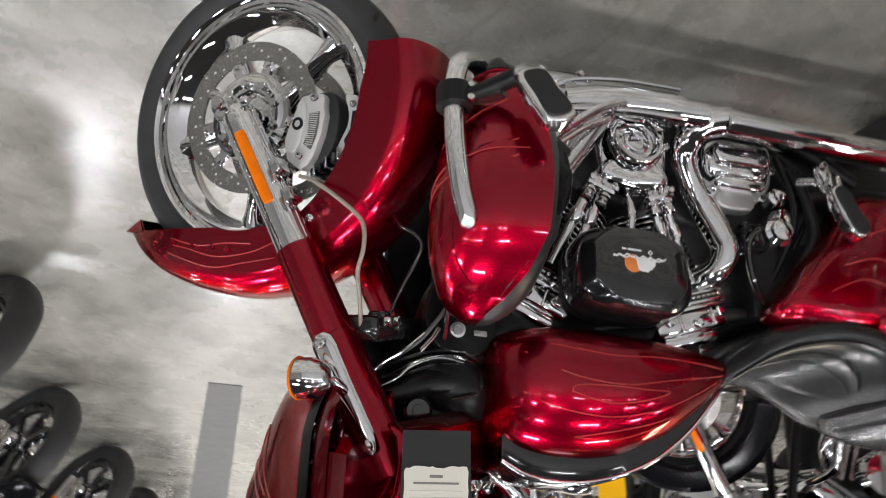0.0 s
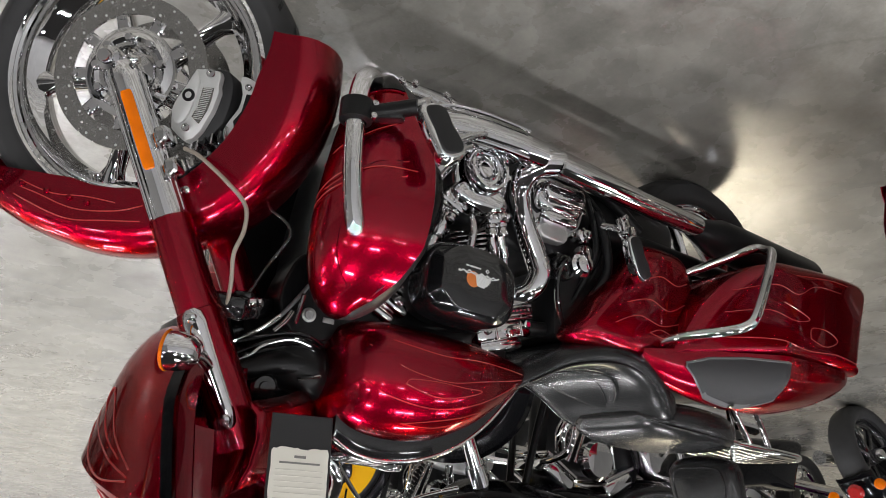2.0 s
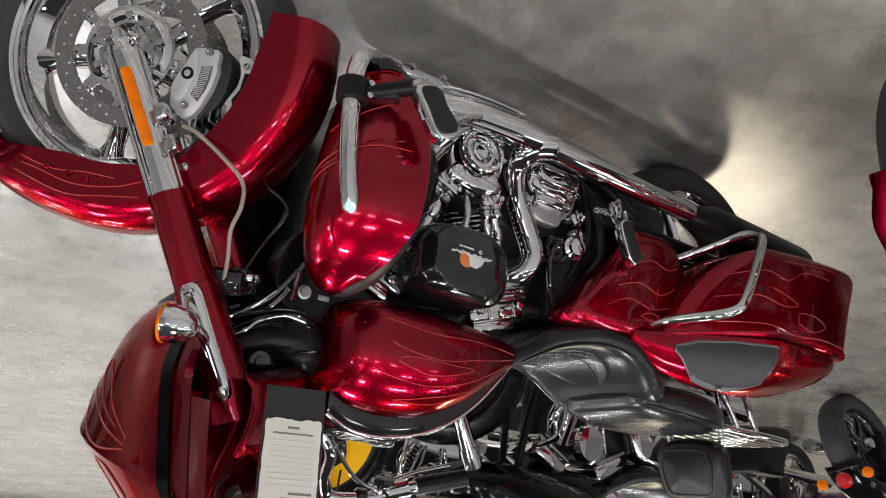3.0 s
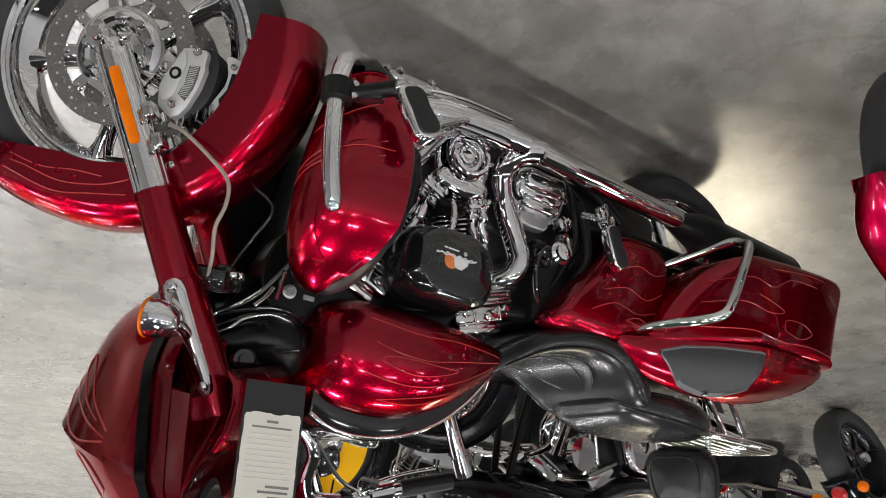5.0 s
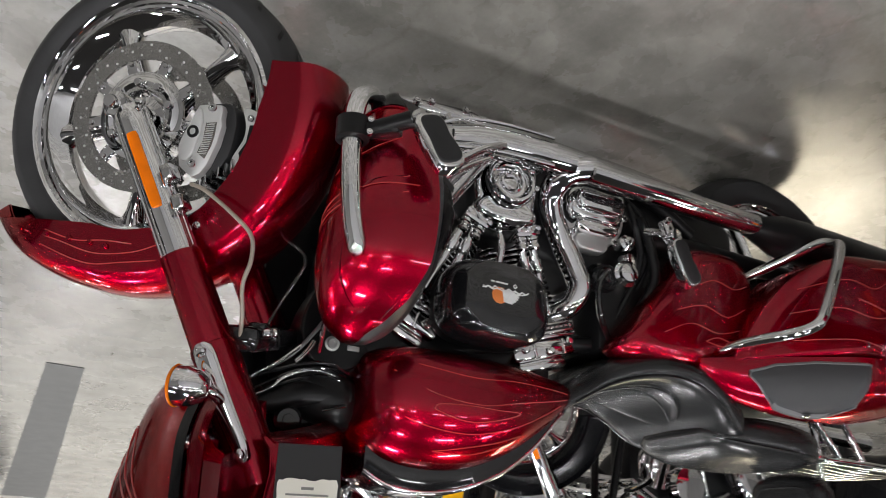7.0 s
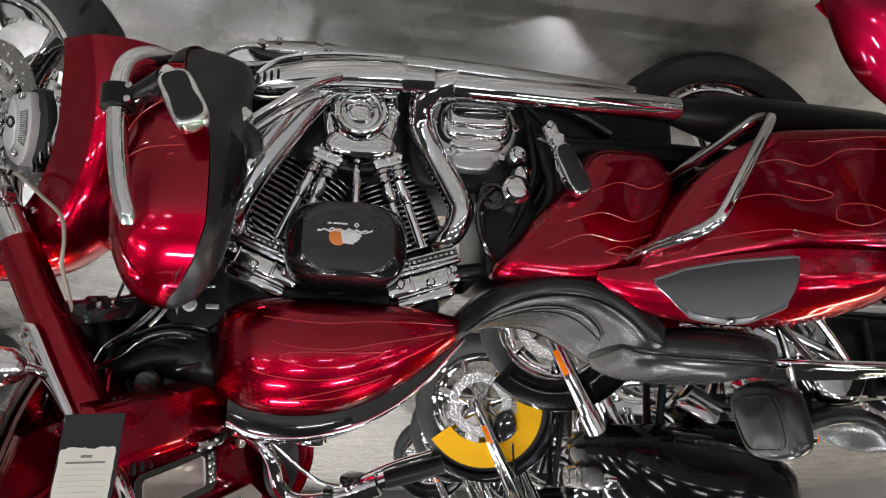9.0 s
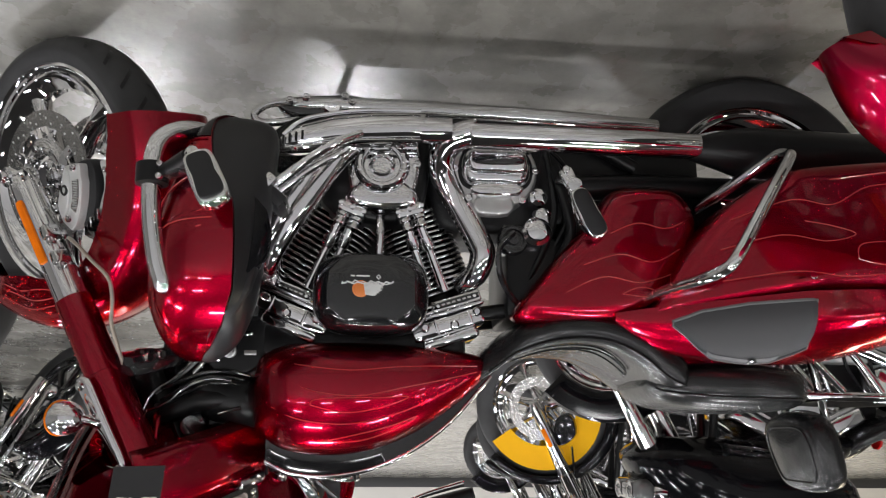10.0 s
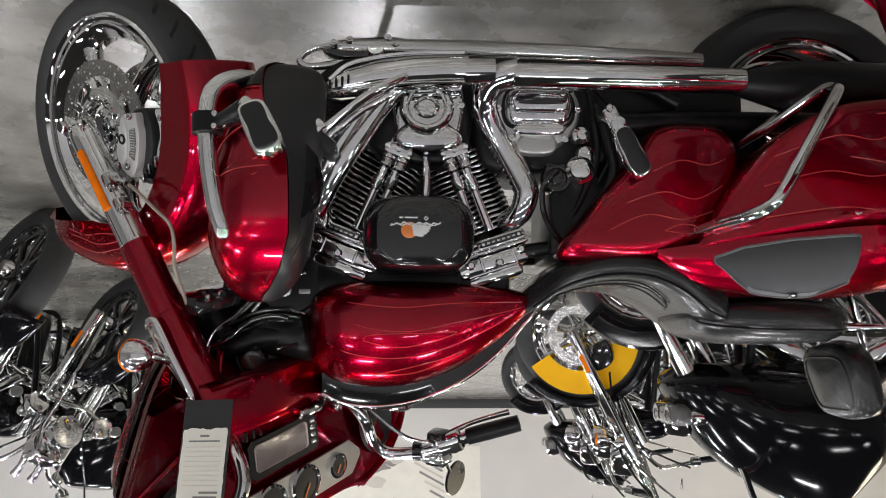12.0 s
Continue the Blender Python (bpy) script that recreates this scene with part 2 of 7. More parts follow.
def pillow(outline, y0, y1, round_by=0.02, soft=4, dome=0.0, inner_round=True):
    """A plate with a rounded edge: outline in x, z; from y0 (inner) to y1 (outer)."""
    s = 1 if y1 > y0 else -1
    layers = []
    if inner_round:
        layers.append((y0, round_by * 0.5))
        layers.append((y0 + s * round_by * 0.5, 0))
    else:
        layers.append((y0, 0))
    for i in range(soft + 1):
        a = math.pi / 2 * i / soft
        layers.append((y1 - s * round_by * (1 - math.sin(a)), round_by * (1 - math.cos(a))))
    rings = []
    for y, d in layers:
        rings.append([(p[0], y, p[1]) for p in shrink(outline, d)])
    if dome:
        cx, cz = sum(p[0] for p in outline) / len(outline), sum(p[1] for p in outline) / len(outline)
        last = rings[-1]
        for f, hgt in ((0.75, 0.45), (0.5, 0.75), (0.25, 0.93)):
            rings.append([(cx + (x - cx) * f, y + s * dome * hgt, cz + (z - cz) * f) for x, y, z in last])
    return loft(rings)


def block(cx, cy, cz, sx, sy, sz, bevel=0.004, seg=2, m=None, bm=None):
    """A box with rounded edges."""
    b = bmesh.new()
    bmesh.ops.create_cube(b, size=1.0, matrix=Matrix.Translation((cx, cy, cz)) @ Matrix.Diagonal((sx, sy, sz, 1)))
    if bevel:
        bmesh.ops.bevel(b, geom=b.edges[:], offset=bevel, segments=seg, affect="EDGES", profile=0.5)
    if m is not None:
        bmesh.ops.transform(b, matrix=m, verts=b.verts)
    if bm is None:
        return b
    me = bpy.data.meshes.new("tmp")
    b.to_mesh(me)
    b.free()
    bm.from_mesh(me)
    bpy.data.meshes.remove(me)
    return bm


def bolt(r, h, origin, axis, parent, mat=None, name="bolt"):
    bm = lathe([(0, h), (r * 0.45, h), (r * 0.45, h * 0.6), (r * 0.6, h * 0.6), (r * 0.62, h), (r * 0.9, h * 0.95), (r, h * 0.75), (r, 0), (0, 0)], origin, axis, 14)
    return part(name, bm, mat or CHROME, parent)


def interp(table, x):
    """Rows of (x, values...) read at x."""
    xs = [r[0] for r in table]
    order = sorted(range(len(xs)), key=lambda i: xs[i])
    xs = [xs[i] for i in order]
    return [float(np.interp(x, xs, [table[i][k] for i in order])) for k in range(1, len(table[0]))]


def smooth_table(table, n=5):
    pts = table
    out = []
    k = len(pts)
    for i in range(k - 1):
        a, b, c, d = pts[max(i - 1, 0)], pts[i], pts[i + 1], pts[min(i + 2, k - 1)]
        for j in range(n):
            t = j / n
            out.append(tuple(0.5 * ((2 * q) + (r - p) * t + (2 * p - 5 * q + 4 * r - s) * t * t + (3 * q - p - 3 * r + s) * t ** 3) for p, q, r, s in zip(a, b, c, d)))
    out.append(tuple(pts[-1]))
    return out
# ---- the hall ----
X0, X1, Y0, Y1 = -9.0, 8.0, -7.6, 11.4


def grid_sheet(x0, x1, y0, y1, z, n=20):
    bm = bmesh.new()
    bmesh.ops.create_grid(bm, x_segments=n, y_segments=n, size=0.5, matrix=Matrix.Translation(((x0 + x1) / 2, (y0 + y1) / 2, z)) @ Matrix.Diagonal((x1 - x0, y1 - y0, 1, 1)))
    return bm


tagged(part("floor", grid_sheet(X0, X1, Y0, Y1, 0), CONCRETE), "mottled grey polished concrete showroom floor", "floor", kind="structure")
tagged(part("ceiling", block((X0 + X1) / 2, (Y0 + Y1) / 2, CEILING + 0.1, X1 - X0 + 0.4, Y1 - Y0 + 0.4, 0.2, 0), CEIL), "plain dark grey ceiling over the showroom", "ceiling", kind="structure")
# South, east and west walls are added out of view, toned for reflections.
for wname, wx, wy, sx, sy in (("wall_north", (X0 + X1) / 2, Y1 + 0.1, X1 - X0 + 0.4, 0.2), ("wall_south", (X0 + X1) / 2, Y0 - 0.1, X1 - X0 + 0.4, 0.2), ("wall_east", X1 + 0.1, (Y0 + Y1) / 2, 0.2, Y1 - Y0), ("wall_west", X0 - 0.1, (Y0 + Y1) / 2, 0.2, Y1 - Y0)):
    tagged(part(wname, block(wx, wy, CEILING / 2, sx, sy, CEILING, 0), {"wall_north": WALL, "wall_south": WALL_SOUTH}.get(wname, WALL_DARK)), "plain off-white painted showroom wall" if wname == "wall_north" else "plain unseen grey wall, its tone set for chrome reflections", "wall", kind="structure")
tagged(part("baseboard", block((X0 + X1) / 2, Y1 - 0.012, 0.075, X1 - X0, 0.024, 0.15, 0.003), TRIM), "dark grey skirting along the far wall", "baseboard", kind="structure")


def floor_strip(x0, y0, x1, y1, w0, w1):
    d = (Vector((x1, y1)) - Vector((x0, y0))).normalized()
    s, e = Vector((-d.y, d.x)) * w0 / 2, Vector((-d.y, d.x)) * w1 / 2
    bm = bmesh.new()
    ring = [(x0 + s.x, y0 + s.y), (x1 + e.x, y1 + e.y), (x1 - e.x, y1 - e.y), (x0 - s.x, y0 - s.y)]
    loft([[(p[0], p[1], 0.0) for p in ring], [(p[0], p[1], 0.004) for p in ring]], bm=bm)
    return part("floor_strip", bm, TAPE)


def wall_poster():
    """A cream printed sheet pasted on the far wall, its print too faint to read."""
    root = part("poster", block(0.32, Y1 - 0.004, 1.72, 2.94, 0.006, 1.90, 0.002, 1), PAPER)
    rnd = random.Random(11)
    for k in range(9):
        x, z = 0.15 + 0.9 * rnd.random(), 0.92 + 0.75 * rnd.random()
        part("print_shape", pillow(rounded([(x + r * math.cos(a), z + 0.5 * r * math.sin(a)) for a, r in ((2 * math.pi * j / 9, 0.10 + 0.14 * rnd.random()) for j in range(9))], 3), Y1 - 0.006, Y1 - 0.0095 - 0.0003 * k, 0.001, 1), (PAPER_LINE, PRINT_GREY, PRINT_PINK)[k % 3], root)
    for k in range(5):
        part("print_bar", block(0, 0, 0, 0.62 - 0.08 * k, 0.004, 0.035, 0, m=Matrix.Translation((-0.25 - 0.05 * k, Y1 - 0.010, 1.02 + 0.13 * k)) @ Matrix.Rotation(radians(28), 4, "Y")), (PRINT_GREY, PAPER_LINE)[k % 2], root)
    return tagged(root, "large faded cream poster on the far showroom wall", "poster")


wall_poster()
tagged(floor_strip(0.892, 2.56, 1.0, 6.0, 0.165, 0.33), "flat grey painted strip on the concrete floor", "floor strip", kind="structure")


def lamp_fixture(x, y):
    root = new("strip_light")
    root.matrix_world = pose(x, y, CEILING)
    part("housing", block(0, 0, -0.05, 1.0, 0.20, 0.1, 0.01), FIXTURE, root)
    for s in (-0.3, 0.3):
        part("hanger", block(s, 0, -0.005, 0.03, 0.06, 0.02, 0.003), FIXTURE, root)
    return tagged(root, "long white ceiling strip light fixture", "light", "ceiling strip lights")


fx = None
for lamp_x, lamp_y in LAMPS:
    if fx is None:
        fx = lamp_fixture(lamp_x, lamp_y)
    else:
        copy_thing(fx, pose(lamp_x, lamp_y, CEILING))

# ---- the red touring motorcycle ----
LEAN = 8.0
RAKE, STEER = 25.5, 40.0
HUB = Vector((0.797, 0, 0.32))
STEER_AXIS = Vector((-math.sin(radians(RAKE)), 0, math.cos(radians(RAKE))))
ST = Matrix.Translation(HUB) @ Matrix.Rotation(radians(STEER), 4, STEER_AXIS)  # parts of the fork are built round the hub

bike = new("motorcycle")
bike.matrix_world = pose(0, 0, 0, -LEAN, 0, 0)
tagged(bike, "dark candy-red touring motorcycle with chrome engine, leaning on its side stand", "motorcycle")


def tyre_bm(radius, width, rim_r, n=72):
    w = width / 2
    prof = [(rim_r - 0.004, w * 0.72), (rim_r + 0.012, w * 0.86), (rim_r + 0.030, w * 0.985), (radius - 0.032, w * 0.97), (radius - 0.016, w * 0.80), (radius - 0.005, w * 0.5), (radius, w * 0.2)]
    prof = prof + [(r, -h) for r, h in reversed(prof)]
    return lathe(prof, (0, 0, 0), (0, 1, 0), n, closed=True)


def tread_grooves(radius, width, count, parent, m):
    """Short slanted sipes on the tread, each a thin dark inlay."""
    bm0 = bmesh.new()
    w = width / 2
    pts = []
    for k in range(6):
        f = 0.15 + 0.62 * k / 5
        drop = 0.0002 + 0.034 * max(0, f - 0.25) ** 2 * 1.6
        pts.append((f * w, radius - drop, 0.22 * (f - 0.15)))
    ring0, ring1 = [], []
    for h, r, a in pts:
        ring0.append((r * math.sin(a - 0.017) , h, r * math.cos(a - 0.017)))
        ring1.append((r * math.sin(a + 0.017), h, r * math.cos(a + 0.017)))
    loft([ring0, ring1], False, False, bm0)
    me = bpy.data.meshes.new("groove")
    bm0.to_mesh(me)
    bm0.free()
    me.materials.append(BLACK)
    for i in range(count):
        for s in (1, -1):
            o = new("tread_groove", me)
            o.parent = parent
            o.matrix_local = m @ Matrix.Rotation(2 * math.pi * (i + 0.5 * (s < 0)) / count, 4, "Y") @ Matrix.Diagonal((1, s, 1, 1)) @ Matrix.Scale(1.005, 4)


def rim_bm(r, width):
    w = width / 2
    prof = [(r - 0.002, w + 0.001), (r + 0.004, w - 0.003), (r + 0.002, w - 0.010), (r - 0.012, w - 0.016), (r - 0.018, w - 0.032), (r - 0.030, w * 0.30), (r - 0.034, 0)]
    prof = prof + [(a, -h) for a, h in reversed(prof[:-1])]
    face = [(r - 0.005, w - 0.001), (r - 0.008, w - 0.006), (r - 0.014, w - 0.008), (r - 0.016, w - 0.013), (r - 0.021, w - 0.014), (r - 0.026, w - 0.022), (r - 0.036, w - 0.030), (r - 0.044, w * 0.34), (r - 0.050, w * 0.26), (r - 0.052, 0)]
    prof += [(a, -h) for a, h in face[:-1]] + face[::-1]
    return lathe(prof, (0, 0, 0), (0, 1, 0), 80, closed=True)


def spoke_bm(r0, r1, angle, y0=-0.028, y1=-0.030):
    """A tapered, slightly ridged cast spoke lying in the wheel's plane."""
    rings = []
    for k in range(6):
        f = k / 5
        r = r0 + (r1 - r0) * f
        w = 0.021 - 0.006 * math.sin(math.pi * f) + (0.012 if k == 5 else 0) + (0.006 if k == 0 else 0)
        d = 0.026 - 0.006 * f
        yc = y0 * (1 - f) * 0.4 + y1 * 0 * f
        rings.append([(-w, yc - d * 0.5, r), (-w * 0.5, yc - d, r), (0, yc - d * 1.18, r), (w * 0.5, yc - d, r), (w, yc - d * 0.5, r), (w, yc + d * 0.5, r), (w * 0.5, yc + d, r), (-w * 0.5, yc + d, r), (-w, yc + d * 0.5, r)])
    bm = loft(rings)
    bmesh.ops.rotate(bm, verts=bm.verts, matrix=Matrix.Rotation(angle, 3, "Y"))
    return bm


def brake_disc(parent, y, m, r=0.15):
    disc = part("brake_disc", lathe([(r, y - 0.003), (r, y + 0.003), (r - 0.036, y + 0.003), (r - 0.036, y - 0.003)], (0, 0, 0), (0, 1, 0), 72, closed=True), STEEL, parent, "drilled steel brake disc", m=m)
    # pale plugs: their colour stands for the bright floor seen through the holes
    hole = bmesh.new()
    for ring, rr in ((0, r - 0.008), (1, r - 0.018), (2, r - 0.028)):
        for i in range(14):
            a = 2 * math.pi * (i + ring / 3) / 14
            lathe([(0, -0.0034), (0.0018, -0.0034), (0.0026, -0.0036), (0.0026, 0.0036), (0, 0.0034)], (rr * math.sin(a), y, rr * math.cos(a)), (0, 1, 0), 10, bm=hole)
    part("pale_hole_plug", hole, CALIPER, disc, m=m)
    for i in range(9):
        a = 2 * math.pi * i / 9
        arm = block(0, y, r - 0.050, 0.026, 0.007, 0.032, 0.004, 1)
        bmesh.ops.rotate(arm, verts=arm.verts, matrix=Matrix.Rotation(a, 3, "Y"))
        part("carrier_arm", arm, CHROME, disc, m=m)
        b = lathe([(0, -0.007), (0.004, -0.007), (0.0055, -0.005), (0.0055, 0.006), (0, 0.006)], ((r - 0.042) * math.sin(a), y, (r - 0.042) * math.cos(a)), (0, 1, 0), 12)
        part("rivet", b, CHROME, disc, m=m)
    part("disc_carrier", lathe([(0.060, y - 0.006), (0.068, y - 0.009), (0.078, y - 0.005), (0.088, y - 0.004), (0.088, y + 0.004), (0.060, y + 0.004)], (0, 0, 0), (0, 1, 0), 48, closed=True), CHROME, disc, m=m)
    return disc


def front_wheel():
    w = part("front_wheel", lathe([(0, -0.075), (0.022, -0.075), (0.024, -0.062), (0.040, -0.060), (0.046, -0.05), (0.046, 0.05), (0.040, 0.06), (0.022, 0.075), (0, 0.075)], (0, 0, 0), (0, 1, 0), 32), CHROME, bike, "chrome cast-spoke front wheel", m=ST)
    part("tyre", tyre_bm(0.318, 0.126, 0.249), RUBBER, w, "black rubber tyre", m=ST)
    part("rim", rim_bm(0.252, 0.112), CHROME, w, m=ST)
    for i in range(5):
        a = radians(8 + 72 * i)
        part("spoke", spoke_bm(0.035, 0.218, a), CHROME, w, m=ST)
    brake_disc(w, -0.066, ST)
    brake_disc(w, 0.066, ST)
    for i in range(9):
        a = 2 * math.pi * i / 9 + 0.2
        bb = lathe([(0, -0.086), (0.0065, -0.086), (0.0085, -0.083), (0.0085, -0.06), (0, -0.06)], (0.064 * math.sin(a), 0, 0.064 * math.cos(a)), (0, 1, 0), 12)
        part("hub_bolt", bb, CHROME, w, m=ST)
    part("hub_ring", lathe([(0.052, -0.072), (0.078, -0.070), (0.080, -0.06), (0.05, -0.055)], (0, 0, 0), (0, 1, 0), 40, closed=True), CHROME_DULL, w, m=ST)
    tread_grooves(0.318, 0.126, 26, w, ST)
    return w


def fork():
    """Both fork legs with their red covers, built along the steering axis."""
    A = Vector((-math.sin(radians(28.9)), 0, math.cos(radians(28.9))))  # the tubes stand flatter than the steering head
    for s in (-1, 1):
        o = Vector((-0.0103, 0.130 * s, -0.005))
        leg = part("fork_leg", lathe([(0, 0.008), (0.016, 0.008), (0.027, 0.012), (0.031, 0.022), (0.0325, 0.036), (0.0325, 0.05), (0.0325, 0.30), (0.0325, 0.34), (0, 0.34)], o, A, 32), CHROME, bike, "chrome fork leg with red cover", m=ST)
        part("axle_cap", lathe([(0, -0.022), (0.011, -0.022), (0.013, -0.018), (0.013, -0.008), (0.022, -0.006), (0.024, 0.0), (0.024, 0.052), (0, 0.052)], Vector((0, 0.150 * s, 0)), (0, -s, 0), 24), CHROME, leg, m=ST)
        part("axle_foot", tube([Vector((0, 0.135 * s, 0)), o + A * 0.03], [0.020, 0.022], 16, 4), CHROME, leg, m=ST)
        part("slider_cover", lathe([(0.033, 0.306), (0.0365, 0.308), (0.037, 0.314), (0.0375, 0.48), (0.037, 0.490)], o, A, 36), RED, leg, "red fork cover", m=ST)
        part("upper_cover", lathe([(0.036, 0.478), (0.0395, 0.481), (0.041, 0.489), (0.041, 0.74), (0.039, 0.76), (0, 0.762)], o, A, 36), RED, leg, "red fork cover", m=ST)
        # amber strip on the outer front face of the slider
        side_v = Vector((-0.15, s * 0.98, 0))
        side_v = (side_v - A * side_v.dot(A)).normalized()
        tang = A.cross(side_v)
        rings = []
        for h in (0.072, 0.079, 0.212, 0.219):
            w = 0.0100 if h in (0.079, 0.212) else 0.0085
            c = o + A * h
            rings.append([c + side_v * (0.0305 + e) + tang * t for t, e in ((-w, 0), (-w, 0.005), (-w * 0.5, 0.0075), (w * 0.5, 0.0075), (w, 0.005), (w, 0))])
        part("side_reflector", loft(rings), AMBER, leg, "amber side reflector", m=ST)
        # thin ribs added to imitate dark streaks reflected along the slider's edges
        streak_ribs = bmesh.new()
        for t in (-0.9, -1.25, 0.95, 1.3):
            q = side_v * math.cos(t) + tang * math.sin(t)
            tube([o + A * 0.035 + q * 0.0322, o + A * 0.302 + q * 0.0322], 0.0022, 6, 3, bm=streak_ribs)
        part("slider_streak_rib", streak_ribs, CHROME, leg, m=ST)
        # fender bracket foot and bolts
        for h in (0.145, 0.205):
            c = o + A * h + Vector((-0.048, 0.02 * s, 0))
            part("mount_lug", block(0, 0, 0, 0.034, 0.022, 0.03, 0.005, m=Matrix.Translation(c) @ A.to_track_quat("Z", "Y").to_matrix().to_4x4()), CHROME_DULL, leg, m=ST)
        part("pinch_bolt", lathe([(0, 0.012), (0.006, 0.012), (0.009, 0.009), (0.009, 0)], o + A * 0.0 + Vector((-0.034, -0.02 * s * -1, 0)), (-1, 0, 0), 12), CHROME, leg, m=ST)
    return None


def caliper(s):
    """Dark piston body over the disc and a bright crescent face plate with bolts."""
    body = [(-0.146, -0.016), (-0.180, -0.026), (-0.206, -0.018), (-0.216, 0.02), (-0.206, 0.078), (-0.172, 0.116), (-0.138, 0.112), (-0.116, 0.076), (-0.128, 0.04), (-0.138, 0.008)]
    face = [(-0.147, -0.014), (-0.168, -0.017), (-0.191, -0.016), (-0.195, -0.008), (-0.194, 0.010), (-0.197, 0.022), (-0.191, 0.057), (-0.176, 0.097), (-0.164, 0.114), (-0.150, 0.121), (-0.138, 0.114), (-0.121, 0.101), (-0.117, 0.080), (-0.121, 0.064), (-0.129, 0.031), (-0.138, 0.010)]
    c = part("brake_caliper", pillow(rounded(body, 3), 0.040 * s, 0.098 * s, 0.008, 2), BLACK_MATT, bike, "silver-faced four-piston brake caliper", m=ST)
    part("caliper_face", pillow(face, 0.090 * s, 0.116 * s, 0.003, 2), CALIPER, c, "bright silver face plate", m=ST)
    pad = part("caliper_pad", pillow([(-0.166, 0.018), (-0.187, 0.016), (-0.186, 0.040), (-0.182, 0.060), (-0.171, 0.086), (-0.155, 0.075), (-0.163, 0.052)], 0.114 * s, 0.1175 * s, 0.001, 1), STEEL, c, "knurled grey pad", m=ST)
    for k in range(18):
        part("pad_rib", block(-0.1765 + 0.00002 * k * k + 0.0003 * k, 0.1176 * s, 0.019 + 0.0034 * k, 0.016, 0.0012, 0.0012, 0), CALIPER, pad, m=ST)
    part("caliper_step", pillow(rounded([(-0.150, -0.010), (-0.160, 0.012), (-0.156, 0.045), (-0.146, 0.082), (-0.128, 0.092), (-0.118, 0.070), (-0.124, 0.045), (-0.136, 0.020)], 3), 0.114 * s, 0.1215 * s, 0.004, 3), CALIPER, c, m=ST)
    # outer half behind the disc's edge, with ribs between
    outer = [(-0.222, -0.020), (-0.252, -0.010), (-0.258, 0.03), (-0.244, 0.078), (-0.216, 0.105), (-0.206, 0.085), (-0.226, 0.04), (-0.230, 0.01)]
    part("outer_half", pillow(rounded(outer, 3), 0.030 * s, 0.088 * s, 0.004, 2), CALIPER, c, m=ST)
    part("outer_window", pillow([(-0.238, 0.012), (-0.250, 0.012), (-0.242, 0.058), (-0.226, 0.078), (-0.222, 0.066), (-0.234, 0.045)], 0.086 * s, 0.0895 * s, 0.001, 1), BLACK, c, m=ST)
    for k in range(5):
        part("caliper_rib", block(-0.168 - 0.012 * k, 0.075 * s, 0.122 - 0.008 * k, 0.004, 0.05, 0.022, 0.001, 1), BLACK_GLOSS if k % 2 else CHROME_DULL, c, m=ST)
    for x, z, mat, rr in ((-0.177, -0.008, CHROME, 0.0085), (-0.144, 0.037, BLACK, 0.012), (-0.150, 0.096, CHROME, 0.0085), (-0.240, 0.0, CHROME, 0.007)):
        part("caliper_bolt", lathe([(0, 0.002), (rr * 0.5, 0.002), (rr * 0.55, 0.006), (rr * 0.85, 0.006), (rr, 0.004), (rr, 0)], (x, (0.1175 if x > -0.2 else 0.0885) * s, z), (0, s, 0), 18), mat, c, m=ST)
    part("hose_union", lathe([(0, 0.010), (0.006, 0.010), (0.006, 0.006), (0.011, 0.006), (0.011, 0), (0, 0)], (-0.128, 0.118 * s, 0.128), (0, s, 0), 6), CHROME, c, m=ST)
    part("bleed_nipple", tube([(-0.150, 0.085 * s, 0.115), (-0.152, 0.085 * s, 0.135)], [0.006, 0.004], 10, 2), CHROME, c, m=ST)
    return c


def fender_point(f, u, grow=0.0):
    """A point of a valanced fender round the hub: f from the nose to the tail, u across."""
    flare = max(0.0, (f - 0.45) / 0.55) ** 1.6
    crown = 0.352 + 0.043 * max(0.0, 1 - f / 0.28) ** 1.4 + 0.040 * flare + grow
    half = 0.092 + 0.008 * flare + grow
    if f < 0.14:
        half *= 0.45 + 0.55 * math.sin(math.pi / 2 * f / 0.14)

    def radius(a):
        if a < radians(112):
            inner = min(max(0.218 / max(math.sin(a), 0.2), 0.225), crown - 0.006)
        else:
            inner = float(np.interp(math.degrees(a), [112, 125, 145, 165, 185, 204], [0.236, 0.238, 0.236, 0.242, 0.256, 0.296]))
        deep = 0.050
        if abs(u) > 0.5:
            return (crown - deep) + (inner - (crown - deep)) * (abs(u) - 0.5) / 0.5
        return (crown - deep) + deep * math.cos(abs(u) / 0.5 * math.pi / 2) ** 0.9

    last = 180 + math.degrees(math.asin(min(0.9, 0.108 / radius(radians(200)))))  # the rear end is cut level
    a = radians(33.5 + (last - 33.5) * f)  # 0 ahead, 90 up, 180 behind
    v = half * math.copysign(math.sin(min(1.0, abs(u) / 0.5) * math.pi / 2) ** 0.9 if u else 0.0, u)
    return Vector((radius(a) * math.cos(a), v, radius(a) * math.sin(a)))


def fender_bm():
    """A rounded trough round the wheel, cut straight along the front skirt and level at the tail."""
    nseg, ncs = 56, 25
    rings = []
    for k in range(nseg + 1):
        outer = [fender_point(k / nseg, -1 + 2 * j / (ncs - 1)) for j in range(ncs)]
        inner = [fender_point(k / nseg, -1 + 2 * j / (ncs - 1), -0.004) for j in range(ncs)]
        rings.append(outer + inner[::-1])
    return loft(rings)


